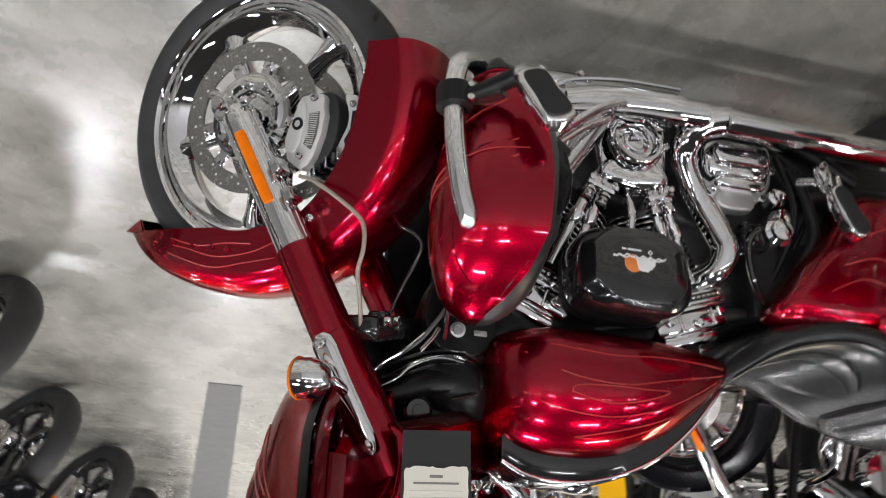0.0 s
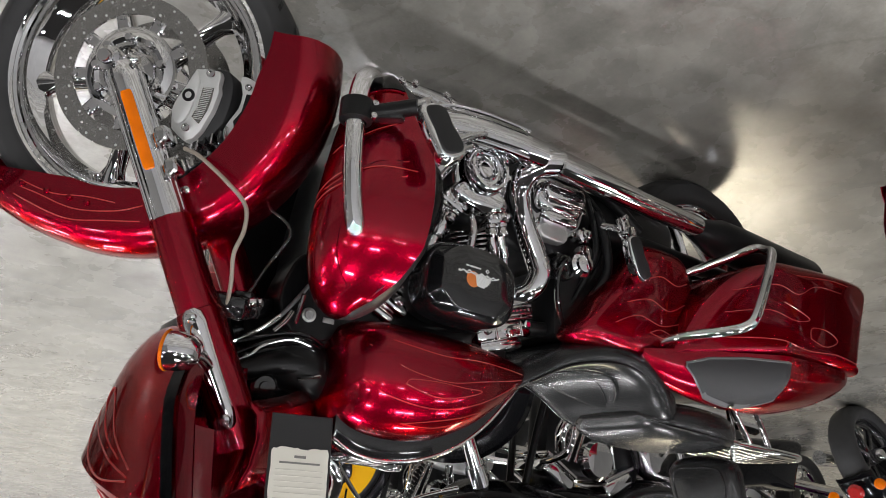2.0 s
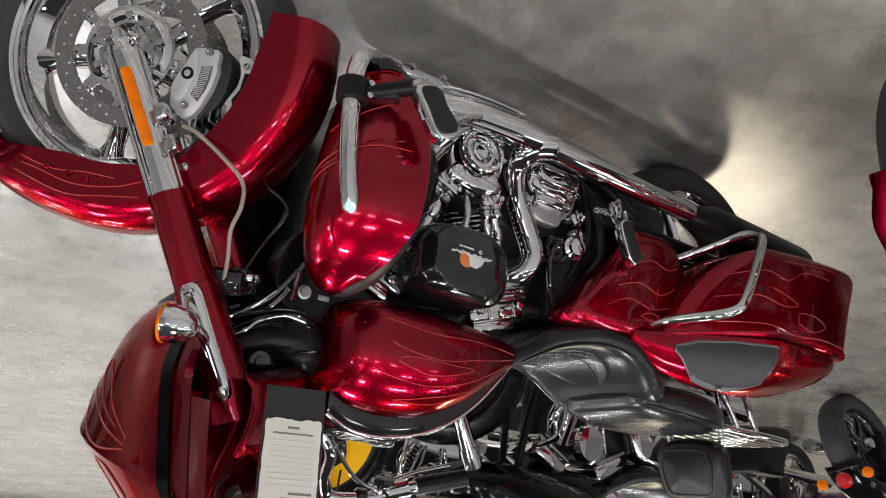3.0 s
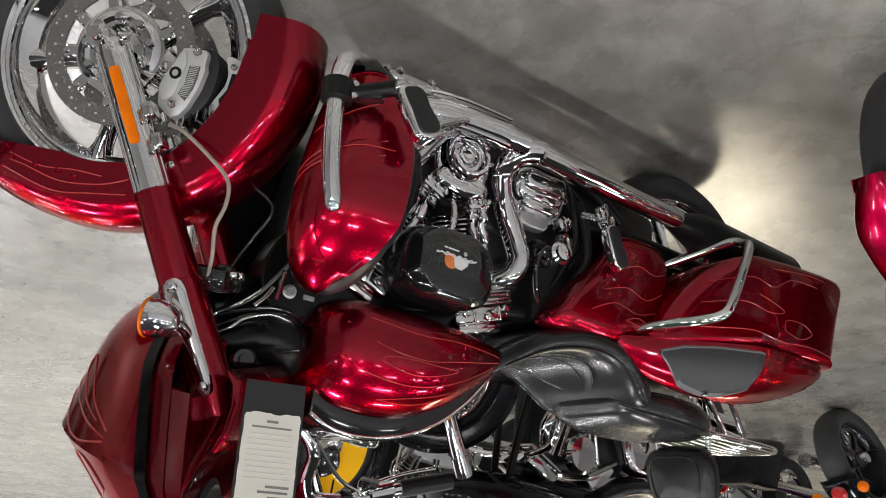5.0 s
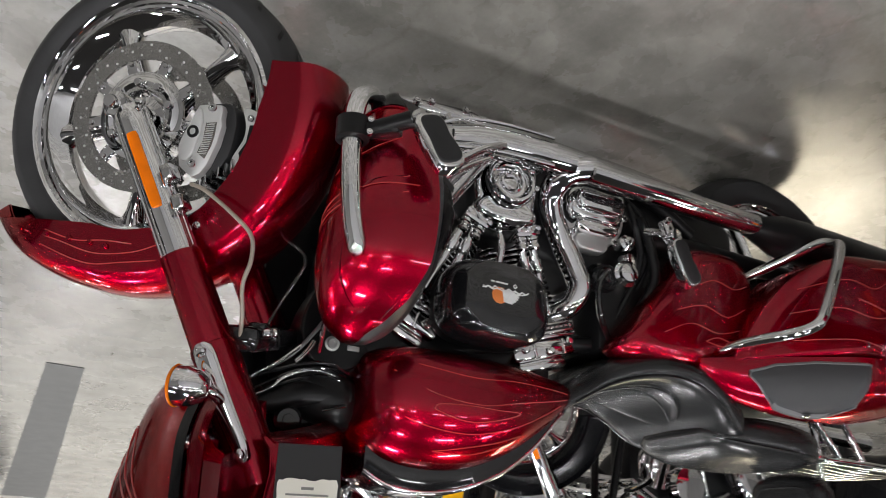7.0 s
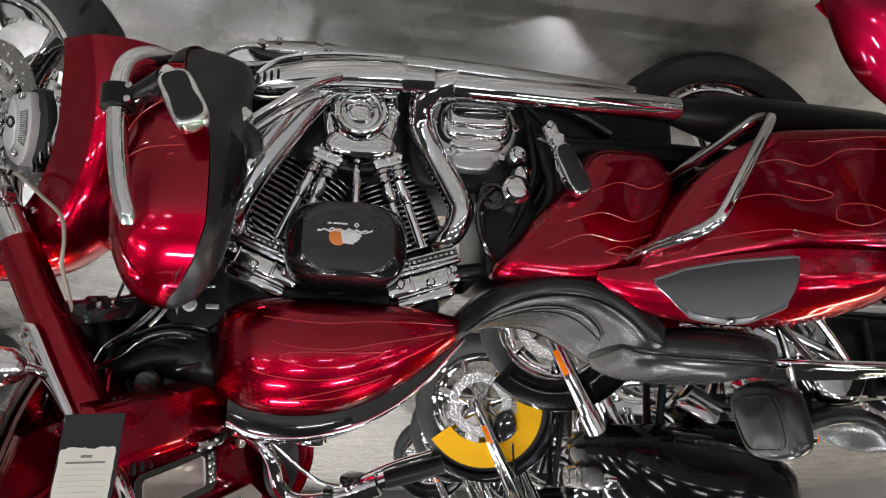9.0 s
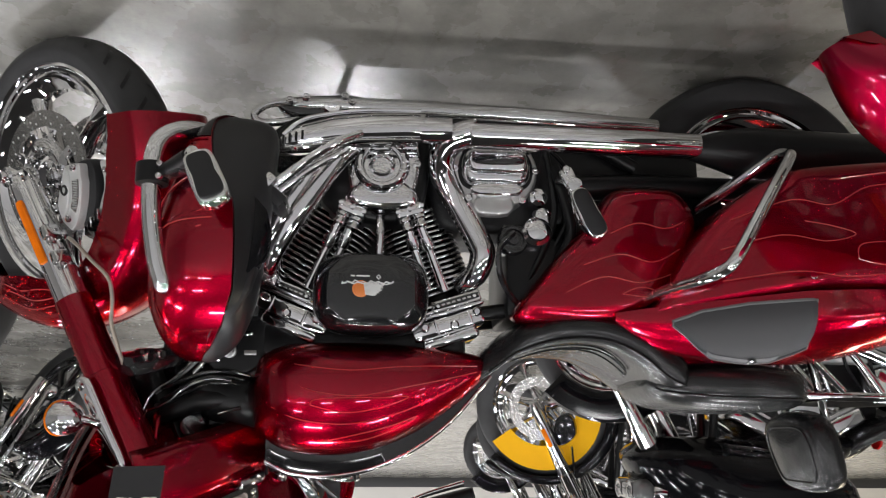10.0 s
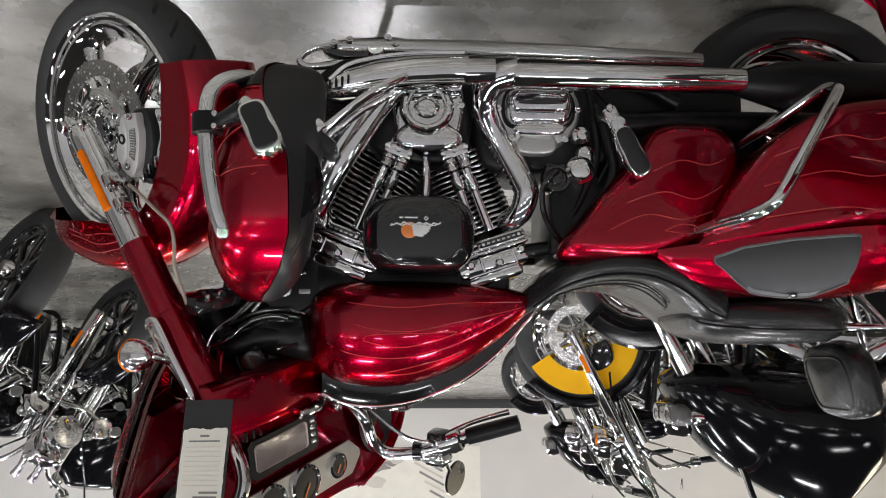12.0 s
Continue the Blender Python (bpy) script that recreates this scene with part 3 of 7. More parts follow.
def front_fender():
    fp = fender_point
    ob = part("front_fender", fender_bm(), RED, bike, "candy-red front fender with pinstriped flames", sharp=50, m=ST)
    for line in ([(0.10, -0.62), (0.18, -0.70), (0.28, -0.66), (0.38, -0.72), (0.45, -0.78)], [(0.06, -0.45), (0.16, -0.55), (0.27, -0.52), (0.36, -0.60), (0.44, -0.58)], [(0.14, -0.80), (0.22, -0.76), (0.30, -0.84), (0.38, -0.82)]):
        part("pinstripe", tube([fp(f, u, 0.0004) for f, u in line], 0.0011, 6, 6), STRIPE, ob, "thin orange-red pinstripe", m=ST)
    for x in (0.02, 0.055, 0.10, 0.15):
        part("fender_bolt", lathe([(0, 0.004), (0.003, 0.004), (0.0055, 0.003), (0.006, 0)], (x, -0.0925, 0.262 - 0.12 * x), (0, -1, 0), 12), RED, ob, m=ST)
    for a in (112, 128):
        part("fender_bolt", lathe([(0, 0.006), (0.005, 0.006), (0.008, 0.004), (0.008, 0)], (0.262 * math.cos(radians(a)), -0.092, 0.262 * math.sin(radians(a))), (0, -1, 0), 12), CHROME, ob, m=ST)
    return ob


def hose(name, pts, r, mat, m=None, label=""):
    return part(name, tube(pts, r, 10, 8), mat, bike, label, m=m)


def rear_wheel():
    m = Matrix.Translation((-0.825, 0, 0.325))
    w = part("rear_wheel", lathe([(0, -0.09), (0.03, -0.09), (0.05, -0.07), (0.05, 0.07), (0.03, 0.09), (0, 0.09)], (0, 0, 0), (0, 1, 0), 32), CHROME, bike, "chrome rear wheel with wide tyre", m=m)
    part("tyre", tyre_bm(0.326, 0.178, 0.232), RUBBER, w, m=m)
    part("rim", rim_bm(0.236, 0.14), CHROME, w, m=m)
    for i in range(5):
        part("spoke", spoke_bm(0.04, 0.205, radians(20 + 72 * i)), CHROME, w, m=m)
    tread_grooves(0.326, 0.178, 26, w, m)
    rf = []
    for k in range(25):
        a = radians(20 + 150 * k / 24)
        rf.append([(0.36 * math.cos(a) * (1 if j not in (0, 8) else 0.8), 0.11 * math.sin(math.pi / 2 * u), 0.36 * math.sin(a) - 0.05 * abs(u) ** 3) for j, u in ((j, -1 + j / 4) for j in range(9))])
    f = part("rear_fender", loft(rf, False, False), BLACK, bike, "black inner rear fender", 60, m=m)
    f.modifiers.new("thickness", "SOLIDIFY").thickness = 0.004
    part("swing_arm", tube([(-0.32, -0.12, 0.34), (-0.55, -0.125, 0.33), (-0.86, -0.125, 0.325)], [0.03, 0.028, 0.022], 12), BLACK, bike)
    return w


# fuel tank: x, half width, bottom, top, shoulder height
TANK = smooth_table([(0.352, 0.045, 0.760, 0.850), (0.335, 0.105, 0.722, 0.895), (0.28, 0.152, 0.700, 0.928), (0.19, 0.170, 0.694, 0.938), (0.09, 0.165, 0.694, 0.925), (0.0, 0.146, 0.698, 0.888), (-0.07, 0.120, 0.704, 0.842), (-0.125, 0.096, 0.712, 0.797), (-0.155, 0.074, 0.722, 0.768), (-0.168, 0.045, 0.734, 0.752)], 5)


def tank_point(x, a, grow=0.0):
    """A point of the tank's skin: a goes round from the bottom (0) over the right side (90) to the top (180)."""
    w, zb, zt = interp(TANK, x)
    zc = zb + (zt - zb) * 0.36
    s, c = math.sin(a), math.cos(a)
    p = 0.72
    y = -(w + grow) * math.copysign(abs(s) ** p, s)
    z = zc - (zc - zb + grow) * abs(c) ** p if c > 0 else zc + (zt - zc + grow) * abs(c) ** 0.85
    return Vector((x, y, z))


def fuel_tank():
    rings = [[tank_point(row[0], 2 * math.pi * j / 40) for j in range(40)] for row in TANK]
    t = part("fuel_tank", loft(rings), RED, bike, "candy-red fuel tank with flame pinstripes", 50)
    for line in (
        [(0.31, 62), (0.24, 78), (0.14, 84), (0.04, 82), (-0.06, 86), (-0.13, 92)],
        [(0.30, 84), (0.22, 96), (0.12, 100), (0.02, 98), (-0.08, 100), (-0.13, 104)],
        [(0.22, 106), (0.15, 112), (0.08, 111), (0.02, 107), (0.08, 103), (0.15, 101), (0.21, 102), (0.22, 106)],
        [(0.30, 110), (0.24, 118), (0.14, 122), (0.04, 120), (-0.05, 116), (-0.11, 112)],
        [(0.20, 140), (0.12, 142), (0.05, 138), (0.0, 132), (0.06, 132), (0.13, 134), (0.20, 140)],
    ):
        part("pinstripe", tube([tank_point(x, radians(a), 0.0004) for x, a in line], 0.0010, 6, 6), STRIPE, t)
    return t


def console():
    pts = [(0.315, 0.915), (0.26, 0.942), (0.18, 0.951), (0.09, 0.938), (0.0, 0.902), (-0.08, 0.845), (-0.15, 0.772), (-0.17, 0.752)]
    rings = []
    for i, p in enumerate(smooth_path([(x, 0, z) for x, z in pts], 5)):
        f = i / 35
        w, h = 0.066 * (1 - 0.55 * f), 0.046 * (1 - 0.72 * f)
        rings.append([(p.x, -w, p.z - 0.02), (p.x, -w, p.z + h * 0.6), (p.x, -w * 0.86, p.z + h * 0.9), (p.x, 0, p.z + h), (p.x, w * 0.86, p.z + h * 0.9), (p.x, w, p.z + h * 0.6), (p.x, w, p.z - 0.02)])
    c = part("tank_console", loft(rings), BLACK_GLOSS, bike, "chrome-edged black tank console")
    for s in (-1, 1):
        edge = [(x, s * 0.064 * (1 - 0.55 * i / 7), z + 0.033 * (1 - 0.72 * i / 7)) for i, (x, z) in enumerate(pts)]
        part("console_edge", tube(edge, 0.0045, 10, 6), CHROME, c)
    part("filler_cap", lathe([(0.034, 0), (0.036, 0.008), (0.030, 0.014), (0, 0.018)], (0.15, 0, 0.975), (0.05, 0, 1), 32), CHROME, c)
    return c


SEAT = smooth_table([(-0.085, 0.03, 0.785, 0.805), (-0.119, 0.06, 0.735, 0.8), (-0.167, 0.105, 0.688, 0.772), (-0.218, 0.162, 0.65, 0.738), (-0.301, 0.205, 0.636, 0.715), (-0.393, 0.216, 0.642, 0.718), (-0.467, 0.212, 0.66, 0.755), (-0.522, 0.198, 0.686, 0.8), (-0.568, 0.178, 0.712, 0.812), (-0.591, 0.13, 0.735, 0.798)], 5)
PILLION = smooth_table([(-0.505, 0.10, 0.755, 0.785), (-0.535, 0.150, 0.742, 0.815), (-0.62, 0.185, 0.728, 0.836), (-0.74, 0.185, 0.728, 0.840), (-0.83, 0.160, 0.738, 0.835), (-0.875, 0.11, 0.750, 0.820), (-0.89, 0.07, 0.765, 0.805)], 5)


def cushion(name, table, dish, label):
    rings = []
    for x, w, zb, zt in table:
        ring = []
        for j in range(32):
            a = 2 * math.pi * j / 32
            s, c = math.sin(a), math.cos(a)
            y = w * math.copysign(abs(s) ** 0.6, s)
            zm = zb + (zt - zb) * 0.45
            z = zm - (zm - zb) * abs(c) ** 0.6 if c > 0 else zm + (zt - zm) * abs(c) ** 0.75 - dish * max(0, -c) * (1 - (y / w) ** 2)
            ring.append((x, y, z))
        rings.append(ring)
    ob = part(name, loft(rings), LEATHER, bike, label, 60)
    return ob


def seam(parent, table, side, lift, f0=0.0, f1=1.0, mat=None, r=0.0022):
    """A line of piping along a cushion's shoulder."""
    pts = []
    n = len(table)
    for x, w, zb, zt in table[int(f0 * n):max(int(f1 * n), 2):3]:
        zm = zb + (zt - zb) * 0.45
        s = 0.93
        pts.append((x, side * w * s ** 0.6 * 1.005, zm + (zt - zm) * (math.sqrt(1 - s * s)) ** 0.75 + lift))
    return part("piping", tube(pts, r, 6, 4), mat or LEATHER, parent)


def engine():
    blk = part("engine", pillow(rounded([(0.24, 0.20), (0.25, 0.30), (0.19, 0.42), (0.02, 0.43), (-0.02, 0.30), (0.0, 0.20), (0.1, 0.17)], 4), 0.12, -0.135, 0.02, 3), BLACK, bike, "chrome and black V-twin engine")
    part("cam_cover", pillow(rounded([(0.165, 0.30), (0.15, 0.39), (0.095, 0.425), (0.03, 0.40), (0.005, 0.32), (0.02, 0.25), (0.09, 0.222), (0.15, 0.245)], 5), -0.12, -0.172, 0.012, 3), CHROME, blk)
    c = part("cone_cover", lathe([(0.060, 0), (0.060, 0.010), (0.057, 0.018), (0.051, 0.024), (0.045, 0.024), (0.040, 0.018), (0.037, 0.008), (0.030, 0.008), (0.028, 0.016), (0.024, 0.018), (0.020, 0.014), (0.018, 0.006), (0, 0.005)], (0.089, -0.186, 0.327), (0, -1, 0), 48), CHROME, blk)
    for i in range(5):
        a = 2 * math.pi * i / 5 + 0.3
        bolt(0.005, 0.007, (0.089 + 0.050 * math.cos(a), -0.204, 0.327 + 0.050 * math.sin(a)), (0, -1, 0), c)
    part("cam_belly", pillow(rounded([(0.130, 0.352), (0.162, 0.385), (0.150, 0.412), (0.088, 0.424), (0.022, 0.412), (0.008, 0.385), (0.042, 0.352), (0.088, 0.342)], 4), -0.13, -0.184, 0.022, 5), CHROME, blk)
    for x, z in ((0.155, 0.30), (0.14, 0.385), (0.035, 0.395), (0.012, 0.315), (0.03, 0.25), (0.145, 0.25)):
        bolt(0.008, 0.012, (x, -0.168, z), (0, -1, 0), blk)
    fin_me = None
    for name, foot, head in (("front_cylinder", Vector((0.150, 0, 0.395)), Vector((0.264, 0, 0.588))), ("rear_cylinder", Vector((0.022, 0, 0.40)), Vector((-0.055, 0, 0.598)))):
        ax = (head - foot).normalized()
        length = (head - foot).length
        cyl = part(name, lathe([(0, -0.03), (0.058, -0.03), (0.058, length + 0.02), (0, length + 0.02)], foot, ax, 32), BLACK, blk)
        mm = axis_matrix(foot, ax)
        if fin_me is None:
            b = bmesh.new()
            w = 0.084
            pts = rounded([(w, w * 0.55), (w * 0.6, w), (-w * 0.6, w), (-w, w * 0.55), (-w, -w * 0.55), (-w * 0.6, -w), (w * 0.6, -w), (w, -w * 0.55)], 3)
            loft([[(p[0] * f, p[1] * f, h) for p in pts] for f, h in ((0.965, -0.0034), (0.99, -0.0028), (1.0, -0.0012), (1.0, 0.0012), (0.99, 0.0028), (0.965, 0.0034))], bm=b)
            fin_me = bpy.data.meshes.new("fin")
            b.to_mesh(fin_me)
            b.free()
            fin_me.materials.append(BLACK_GLOSS)
            fin_me.materials.append(CHROME_DULL)
            for face in fin_me.polygons:
                face.material_index = 1 if abs(face.normal.z) < 0.97 else 0
            fin_me.shade_smooth()
            fin_me.set_sharp_from_angle(angle=radians(30))
        for i in range(16):
            o = new("cooling_fin", fin_me)
            o.parent = cyl
            o.matrix_local = mm @ Matrix.Translation((0, 0, 0.008 + i * (length - 0.026) / 15))
        # head and rocker box: engraved plate, gasket ledge and a boxy cover that steps up to the tank
        top, slope = (Vector((0.282, 0, 0.587)), -22) if name[0] == "f" else (Vector((-0.082, 0, 0.605)), 18)
        out = 1 if name[0] == "f" else -1
        frame_m = Matrix.Translation(top) @ Matrix.Rotation(radians(-slope), 4, "Y") @ Matrix.Diagonal((out, 1, 1, 1))

        def slab(x0, x1, z0, z1, half_y, bevel):
            b = block((x0 + x1) / 2, 0, (z0 + z1) / 2, x1 - x0, half_y * 2, z1 - z0, bevel, 2)
            bmesh.ops.transform(b, matrix=frame_m, verts=b.verts)
            bmesh.ops.recalc_face_normals(b, faces=b.faces)
            return b

        lower = part("rocker_plate", slab(-0.056, 0.056, -0.012, 0.012, 0.112, 0.003), CHROME_DULL, cyl, "engraved chrome rocker plate")
        part("rocker_rib", slab(-0.075, -0.048, -0.006, 0.000, 0.110, 0.002), CHROME, lower)
        part("rocker_rib", slab(-0.085, -0.048, 0.006, 0.012, 0.110, 0.002), CHROME, lower)
        inset = part("plate_inset", pillow(rounded([(-0.046, -0.0065), (0.046, -0.0065), (0.049, 0), (0.046, 0.0065), (-0.046, 0.0065), (-0.049, 0)], 3), -0.110, -0.1135, 0.001, 2), BLACK_GLOSS, lower, m=frame_m)
        for k in range(6):
            part("inset_mark", block(-0.030 + 0.012 * k, -0.1138, 0, 0.0085, 0.0012, 0.0050, 0.0005, 1), CHROME_DULL, inset, m=frame_m)
        for bx in (-0.042, 0.042):
            bolt(0.0042, 0.003, frame_m @ Vector((bx, -0.1125, 0)), (0, -1, 0), lower)
        part("gasket_ledge", slab(-0.112, 0.060, 0.0125, 0.021, 0.106, 0.003), CHROME, lower)
        cover = part("rocker_cover", slab(-0.112, 0.056, 0.022, 0.062, 0.100, 0.011), CHROME, cyl, "boxy chrome rocker cover")
        part("cover_step", slab(-0.095, 0.034, 0.060, 0.086, 0.085, 0.010), CHROME, cover)
        part("cover_rib", slab(-0.060, -0.053, 0.024, 0.060, 0.1025, 0.002), CHROME, cover)
        part("cover_rib", slab(0.018, 0.024, 0.024, 0.060, 0.1025, 0.002), CHROME, cover)
        for bx, bz in ((-0.082, 0.036), (-0.018, 0.048), (0.038, 0.034)):
            part("cover_boss", lathe([(0, 0.010), (0.006, 0.010), (0.008, 0.008), (0.010, 0.007), (0.011, 0)], frame_m @ Vector((bx, -0.099, bz)), (0, -1, 0), 18), CHROME, cover)
        # pushrod tubes
        for off in (-0.018, 0.020):
            f2 = Vector(((0.148 if name[0] == "f" else 0.030) + off * 0.7, -0.150, 0.405))
            h2 = Vector(((0.222 if name[0] == "f" else -0.038) + off, -0.118, 0.585))
            rod = part("pushrod_tube", tube([f2, f2.lerp(h2, 0.5), h2], [0.0115, 0.0098, 0.0115], 16, 4), CHROME, cyl)
            part("rod_cap", lathe([(0.0145, -0.010), (0.015, 0.012), (0.011, 0.020)], f2.lerp(h2, 0.42), h2 - f2, 16), CHROME, rod)
        tilt = 22 if name[0] == "f" else -20
        lm = Matrix.Translation((0.150 if name[0] == "f" else 0.026, -0.146, 0.418)) @ Matrix.Rotation(radians(tilt), 4, "Y")
        lift = part("lifter_block", block(0, 0, 0, 0.062, 0.046, 0.026, 0.006, 2, m=lm), CHROME, cyl)
        part("lifter_base", block(0, 0.002, -0.022, 0.050, 0.044, 0.022, 0.006, 2, m=lm), CHROME_DULL, lift)
        for off in (-0.016, 0.016):
            part("lifter_collar", lathe([(0.0135, 0.010), (0.0145, 0.014), (0.0145, 0.020), (0.011, 0.022), (0.011, 0.030), (0.0125, 0.032), (0.0125, 0.038), (0.009, 0.042)], lm @ Vector((off, -0.004, 0)), lm.to_3x3() @ Vector((0, 0, 1)), 18), CHROME, lift)
        for off in (-0.026, 0.026, 0.0):
            bolt(0.006, 0.007, lm @ Vector((off, -0.022, -0.002)), (0, -1, 0.2), lift)
    part("oil_filter", lathe([(0, 0.075), (0.026, 0.074), (0.036, 0.066), (0.037, 0.0), (0, 0)], (0.275, -0.06, 0.27), (0.9, -0.3, 0.1), 28), BLACK_GLOSS, blk)
    for k in range(3):
        bolt(0.006, 0.008, (0.185 - 0.004 * k, -0.135, 0.235 + 0.035 * k), (0, -1, 0), blk)
    part("breather_pipe", tube([(0.09, -0.15, 0.43), (0.088, -0.16, 0.47), (0.09, -0.15, 0.52)], 0.009, 10), CHROME, blk)
    return blk


def air_cleaner():
    # dished oval cover: a flat eight-sided face, slanting facets and a rounded skirt
    cx, cz = 0.104, 0.604
    rings = []
    for scale, face, y in ((1.0, 0.0, -0.1340), (1.0, 0.0, -0.1660), (0.992, 0.0, -0.1780), (0.975, 0.0, -0.1880), (0.95, 0.05, -0.1960), (0.92, 0.12, -0.2020), (0.82, 0.42, -0.2170), (0.79, 0.48, -0.2205), (0.75, 0.50, -0.2225), (0.40, 0.50, -0.2255), (0.02, 0.50, -0.2260)):
        ring = []
        for j in range(64):
            a = 2 * math.pi * (j + 0.5) / 64
            c, s = math.cos(a), math.sin(a)
            oval = (0.121 * math.copysign(abs(c) ** 0.62, c), 0.085 * math.copysign(abs(s) ** 0.62, s))
            # eight-sided face with long level sides
            k = 1 / max(abs(c) / 0.112, abs(s) / 0.098, (abs(c) / 0.112 + abs(s) / 0.098) / 1.42)
            eight = (k * c, k * s)
            ring.append((cx + scale * (oval[0] * (1 - face) + eight[0] * face), y, cz + scale * (oval[1] * (1 - face) + eight[1] * face)))
        rings.append(ring)
    ac = part("air_cleaner", loft(rings), BLACK_GLOSS, bike, "gloss black oval air cleaner cover with an emblem", 40)
    back = [(cx + 0.117 * math.copysign(abs(math.cos(a)) ** 0.62, math.cos(a)), cz + 0.083 * math.copysign(abs(math.sin(a)) ** 0.62, math.sin(a))) for a in (2 * math.pi * j / 48 for j in range(48))]
    part("backing_plate", pillow(back, -0.100, -0.138, 0.006, 2), BLACK, ac)
    # emblem: an orange disc half under a white wing, a script line and unreadable small bars
    y = -0.2262
    em = part("emblem_disc", lathe([(0, 0.0008), (0.0165, 0.0007), (0.0175, 0)], (0.125, y, 0.6045), (0, -1, 0), 32), ORANGE_MARK, ac, "orange round emblem")
    wing = bmesh.new()
    for i in range(9):
        f = i / 8
        z0 = 0.5945 + 0.0026 * i
        tube([(0.120 - 0.004 * f, y - 0.0012, z0), (0.104, y - 0.0014, z0 + 0.001), (0.079 + 0.016 * f * f + 0.002 * (i % 2), y - 0.0006, z0 + 0.0022)], [0.0012, 0.0024, 0.0010], 6, 4, bm=wing)
    part("emblem_wing", wing, WHITE_MARK, em, "white wing emblem")
    script = bmesh.new()
    tube([(0.163 - 0.0052 * i, y - 0.0002, 0.5910 + 0.0024 * math.sin(i * 2.1) + 0.0012 * math.sin(i * 0.9)) for i in range(21)], 0.0015, 6, 4, bm=script)
    tube([(0.165 - 0.0060 * i, y - 0.0004, 0.5930 + 0.0020 * math.sin(i * 1.7 + 1)) for i in range(18)], 0.0013, 6, 4, bm=script)
    part("emblem_script", script, WHITE_MARK, em, "white script strokes")
    for x0, x1 in ((0.146, 0.138), (0.135, 0.108)):
        part("emblem_bar", block((x0 + x1) / 2, y - 0.0002, 0.5780, abs(x1 - x0), 0.0014, 0.0030, 0), WHITE_MARK, em)
    part("emblem_diamond", lathe([(0.0028, 0.0008), (0.0052, 0.0008), (0.0055, 0)], (0.090, y, 0.5795), (0, -1, 0), 4), WHITE_MARK, em)
    return ac


def exhaust():
    ex = part("front_header", tube([(0.315, -0.10, 0.560), (0.318, -0.165, 0.535), (0.285, -0.185, 0.47), (0.225, -0.190, 0.375), (0.165, -0.195, 0.288), (0.10, -0.20, 0.258), (0.02, -0.205, 0.25)], [0.024, 0.027, 0.028, 0.028, 0.028, 0.028, 0.028], 18), CHROME, bike, "polished chrome front exhaust pipe")
    part("header_shield", tube([(0.336, -0.185, 0.52), (0.300, -0.200, 0.455), (0.245, -0.205, 0.36), (0.205, -0.21, 0.295)], [0.019, 0.022, 0.022, 0.018], 16, 6), CHROME, ex)
    rings = []
    for x, zc, h, w in ((0.312, 0.300, 0.008, 0.012), (0.305, 0.298, 0.020, 0.026), (0.27, 0.284, 0.032, 0.034), (0.20, 0.268, 0.037, 0.040), (0.12, 0.258, 0.038, 0.042), (0.03, 0.252, 0.036, 0.042), (0.005, 0.252, 0.035, 0.041)):
        rings.append([(x + 0.25 * h * math.sin(a), -0.205 + w * math.copysign(abs(math.cos(a)) ** 0.8, math.cos(a)), zc + h * math.copysign(abs(math.sin(a)) ** 0.8, math.sin(a))) for a in (2 * math.pi * j / 24 for j in range(24))])
    part("collector", loft(rings), CHROME, ex, "polished exhaust collector shield")
    for dz in (-0.034, 0.034):
        part("collector_edge", tube([(0.298, -0.225, 0.297 + dz * 0.5), (0.26, -0.236, 0.281 + dz * 0.9), (0.2, -0.240, 0.268 + dz), (0.12, -0.242, 0.258 + dz), (0.01, -0.240, 0.252 + dz)], 0.0045, 8), CHROME, ex)
    for k in range(4):
        part("shield_slot", block(0.296 - 0.013 * k, -0.236, 0.296 - 0.004 * k, 0.005, 0.012, 0.020, 0.001, 1), BLACK, ex)
    part("pipe_joint", tube([(0.005, -0.205, 0.250), (-0.06, -0.21, 0.250)], [0.030, 0.029], 18, 3), CHROME, ex)
    part("rear_header", tube([(-0.095, -0.08, 0.565), (-0.125, -0.113, 0.545), (-0.138, -0.128, 0.505), (-0.131, -0.128, 0.477), (-0.113, -0.127, 0.442), (-0.093, -0.126, 0.407), (-0.074, -0.128, 0.375), (-0.055, -0.136, 0.344), (-0.042, -0.150, 0.309), (-0.046, -0.174, 0.280), (-0.070, -0.200, 0.260), (-0.115, -0.220, 0.253)], [0.024, 0.026, 0.0285, 0.029, 0.029, 0.029, 0.029, 0.029, 0.030, 0.031, 0.031, 0.031], 20, 5), CHROME, ex, "curved chrome rear exhaust pipe")
    part("muffler_shield", lathe([(0.024, 0), (0.028, 0.004), (0.0285, 0.20), (0.0285, 0.50), (0.0275, 0.512), (0.022, 0.512)], (-0.095, -0.222, 0.262), (-0.999, 0.0, 0.004), 32), CHROME, ex, "long chrome muffler shield")
    part("muffler", lathe([(0, 0), (0.026, 0.0), (0.034, 0.03), (0.054, 0.10), (0.057, 0.17), (0.057, 0.50), (0.052, 0.52), (0.044, 0.522), (0.044, 0.44), (0, 0.44)], (-0.595, -0.215, 0.268), (-0.998, -0.03, 0.03), 36), BLACK, ex, "matt black muffler")
    return ex


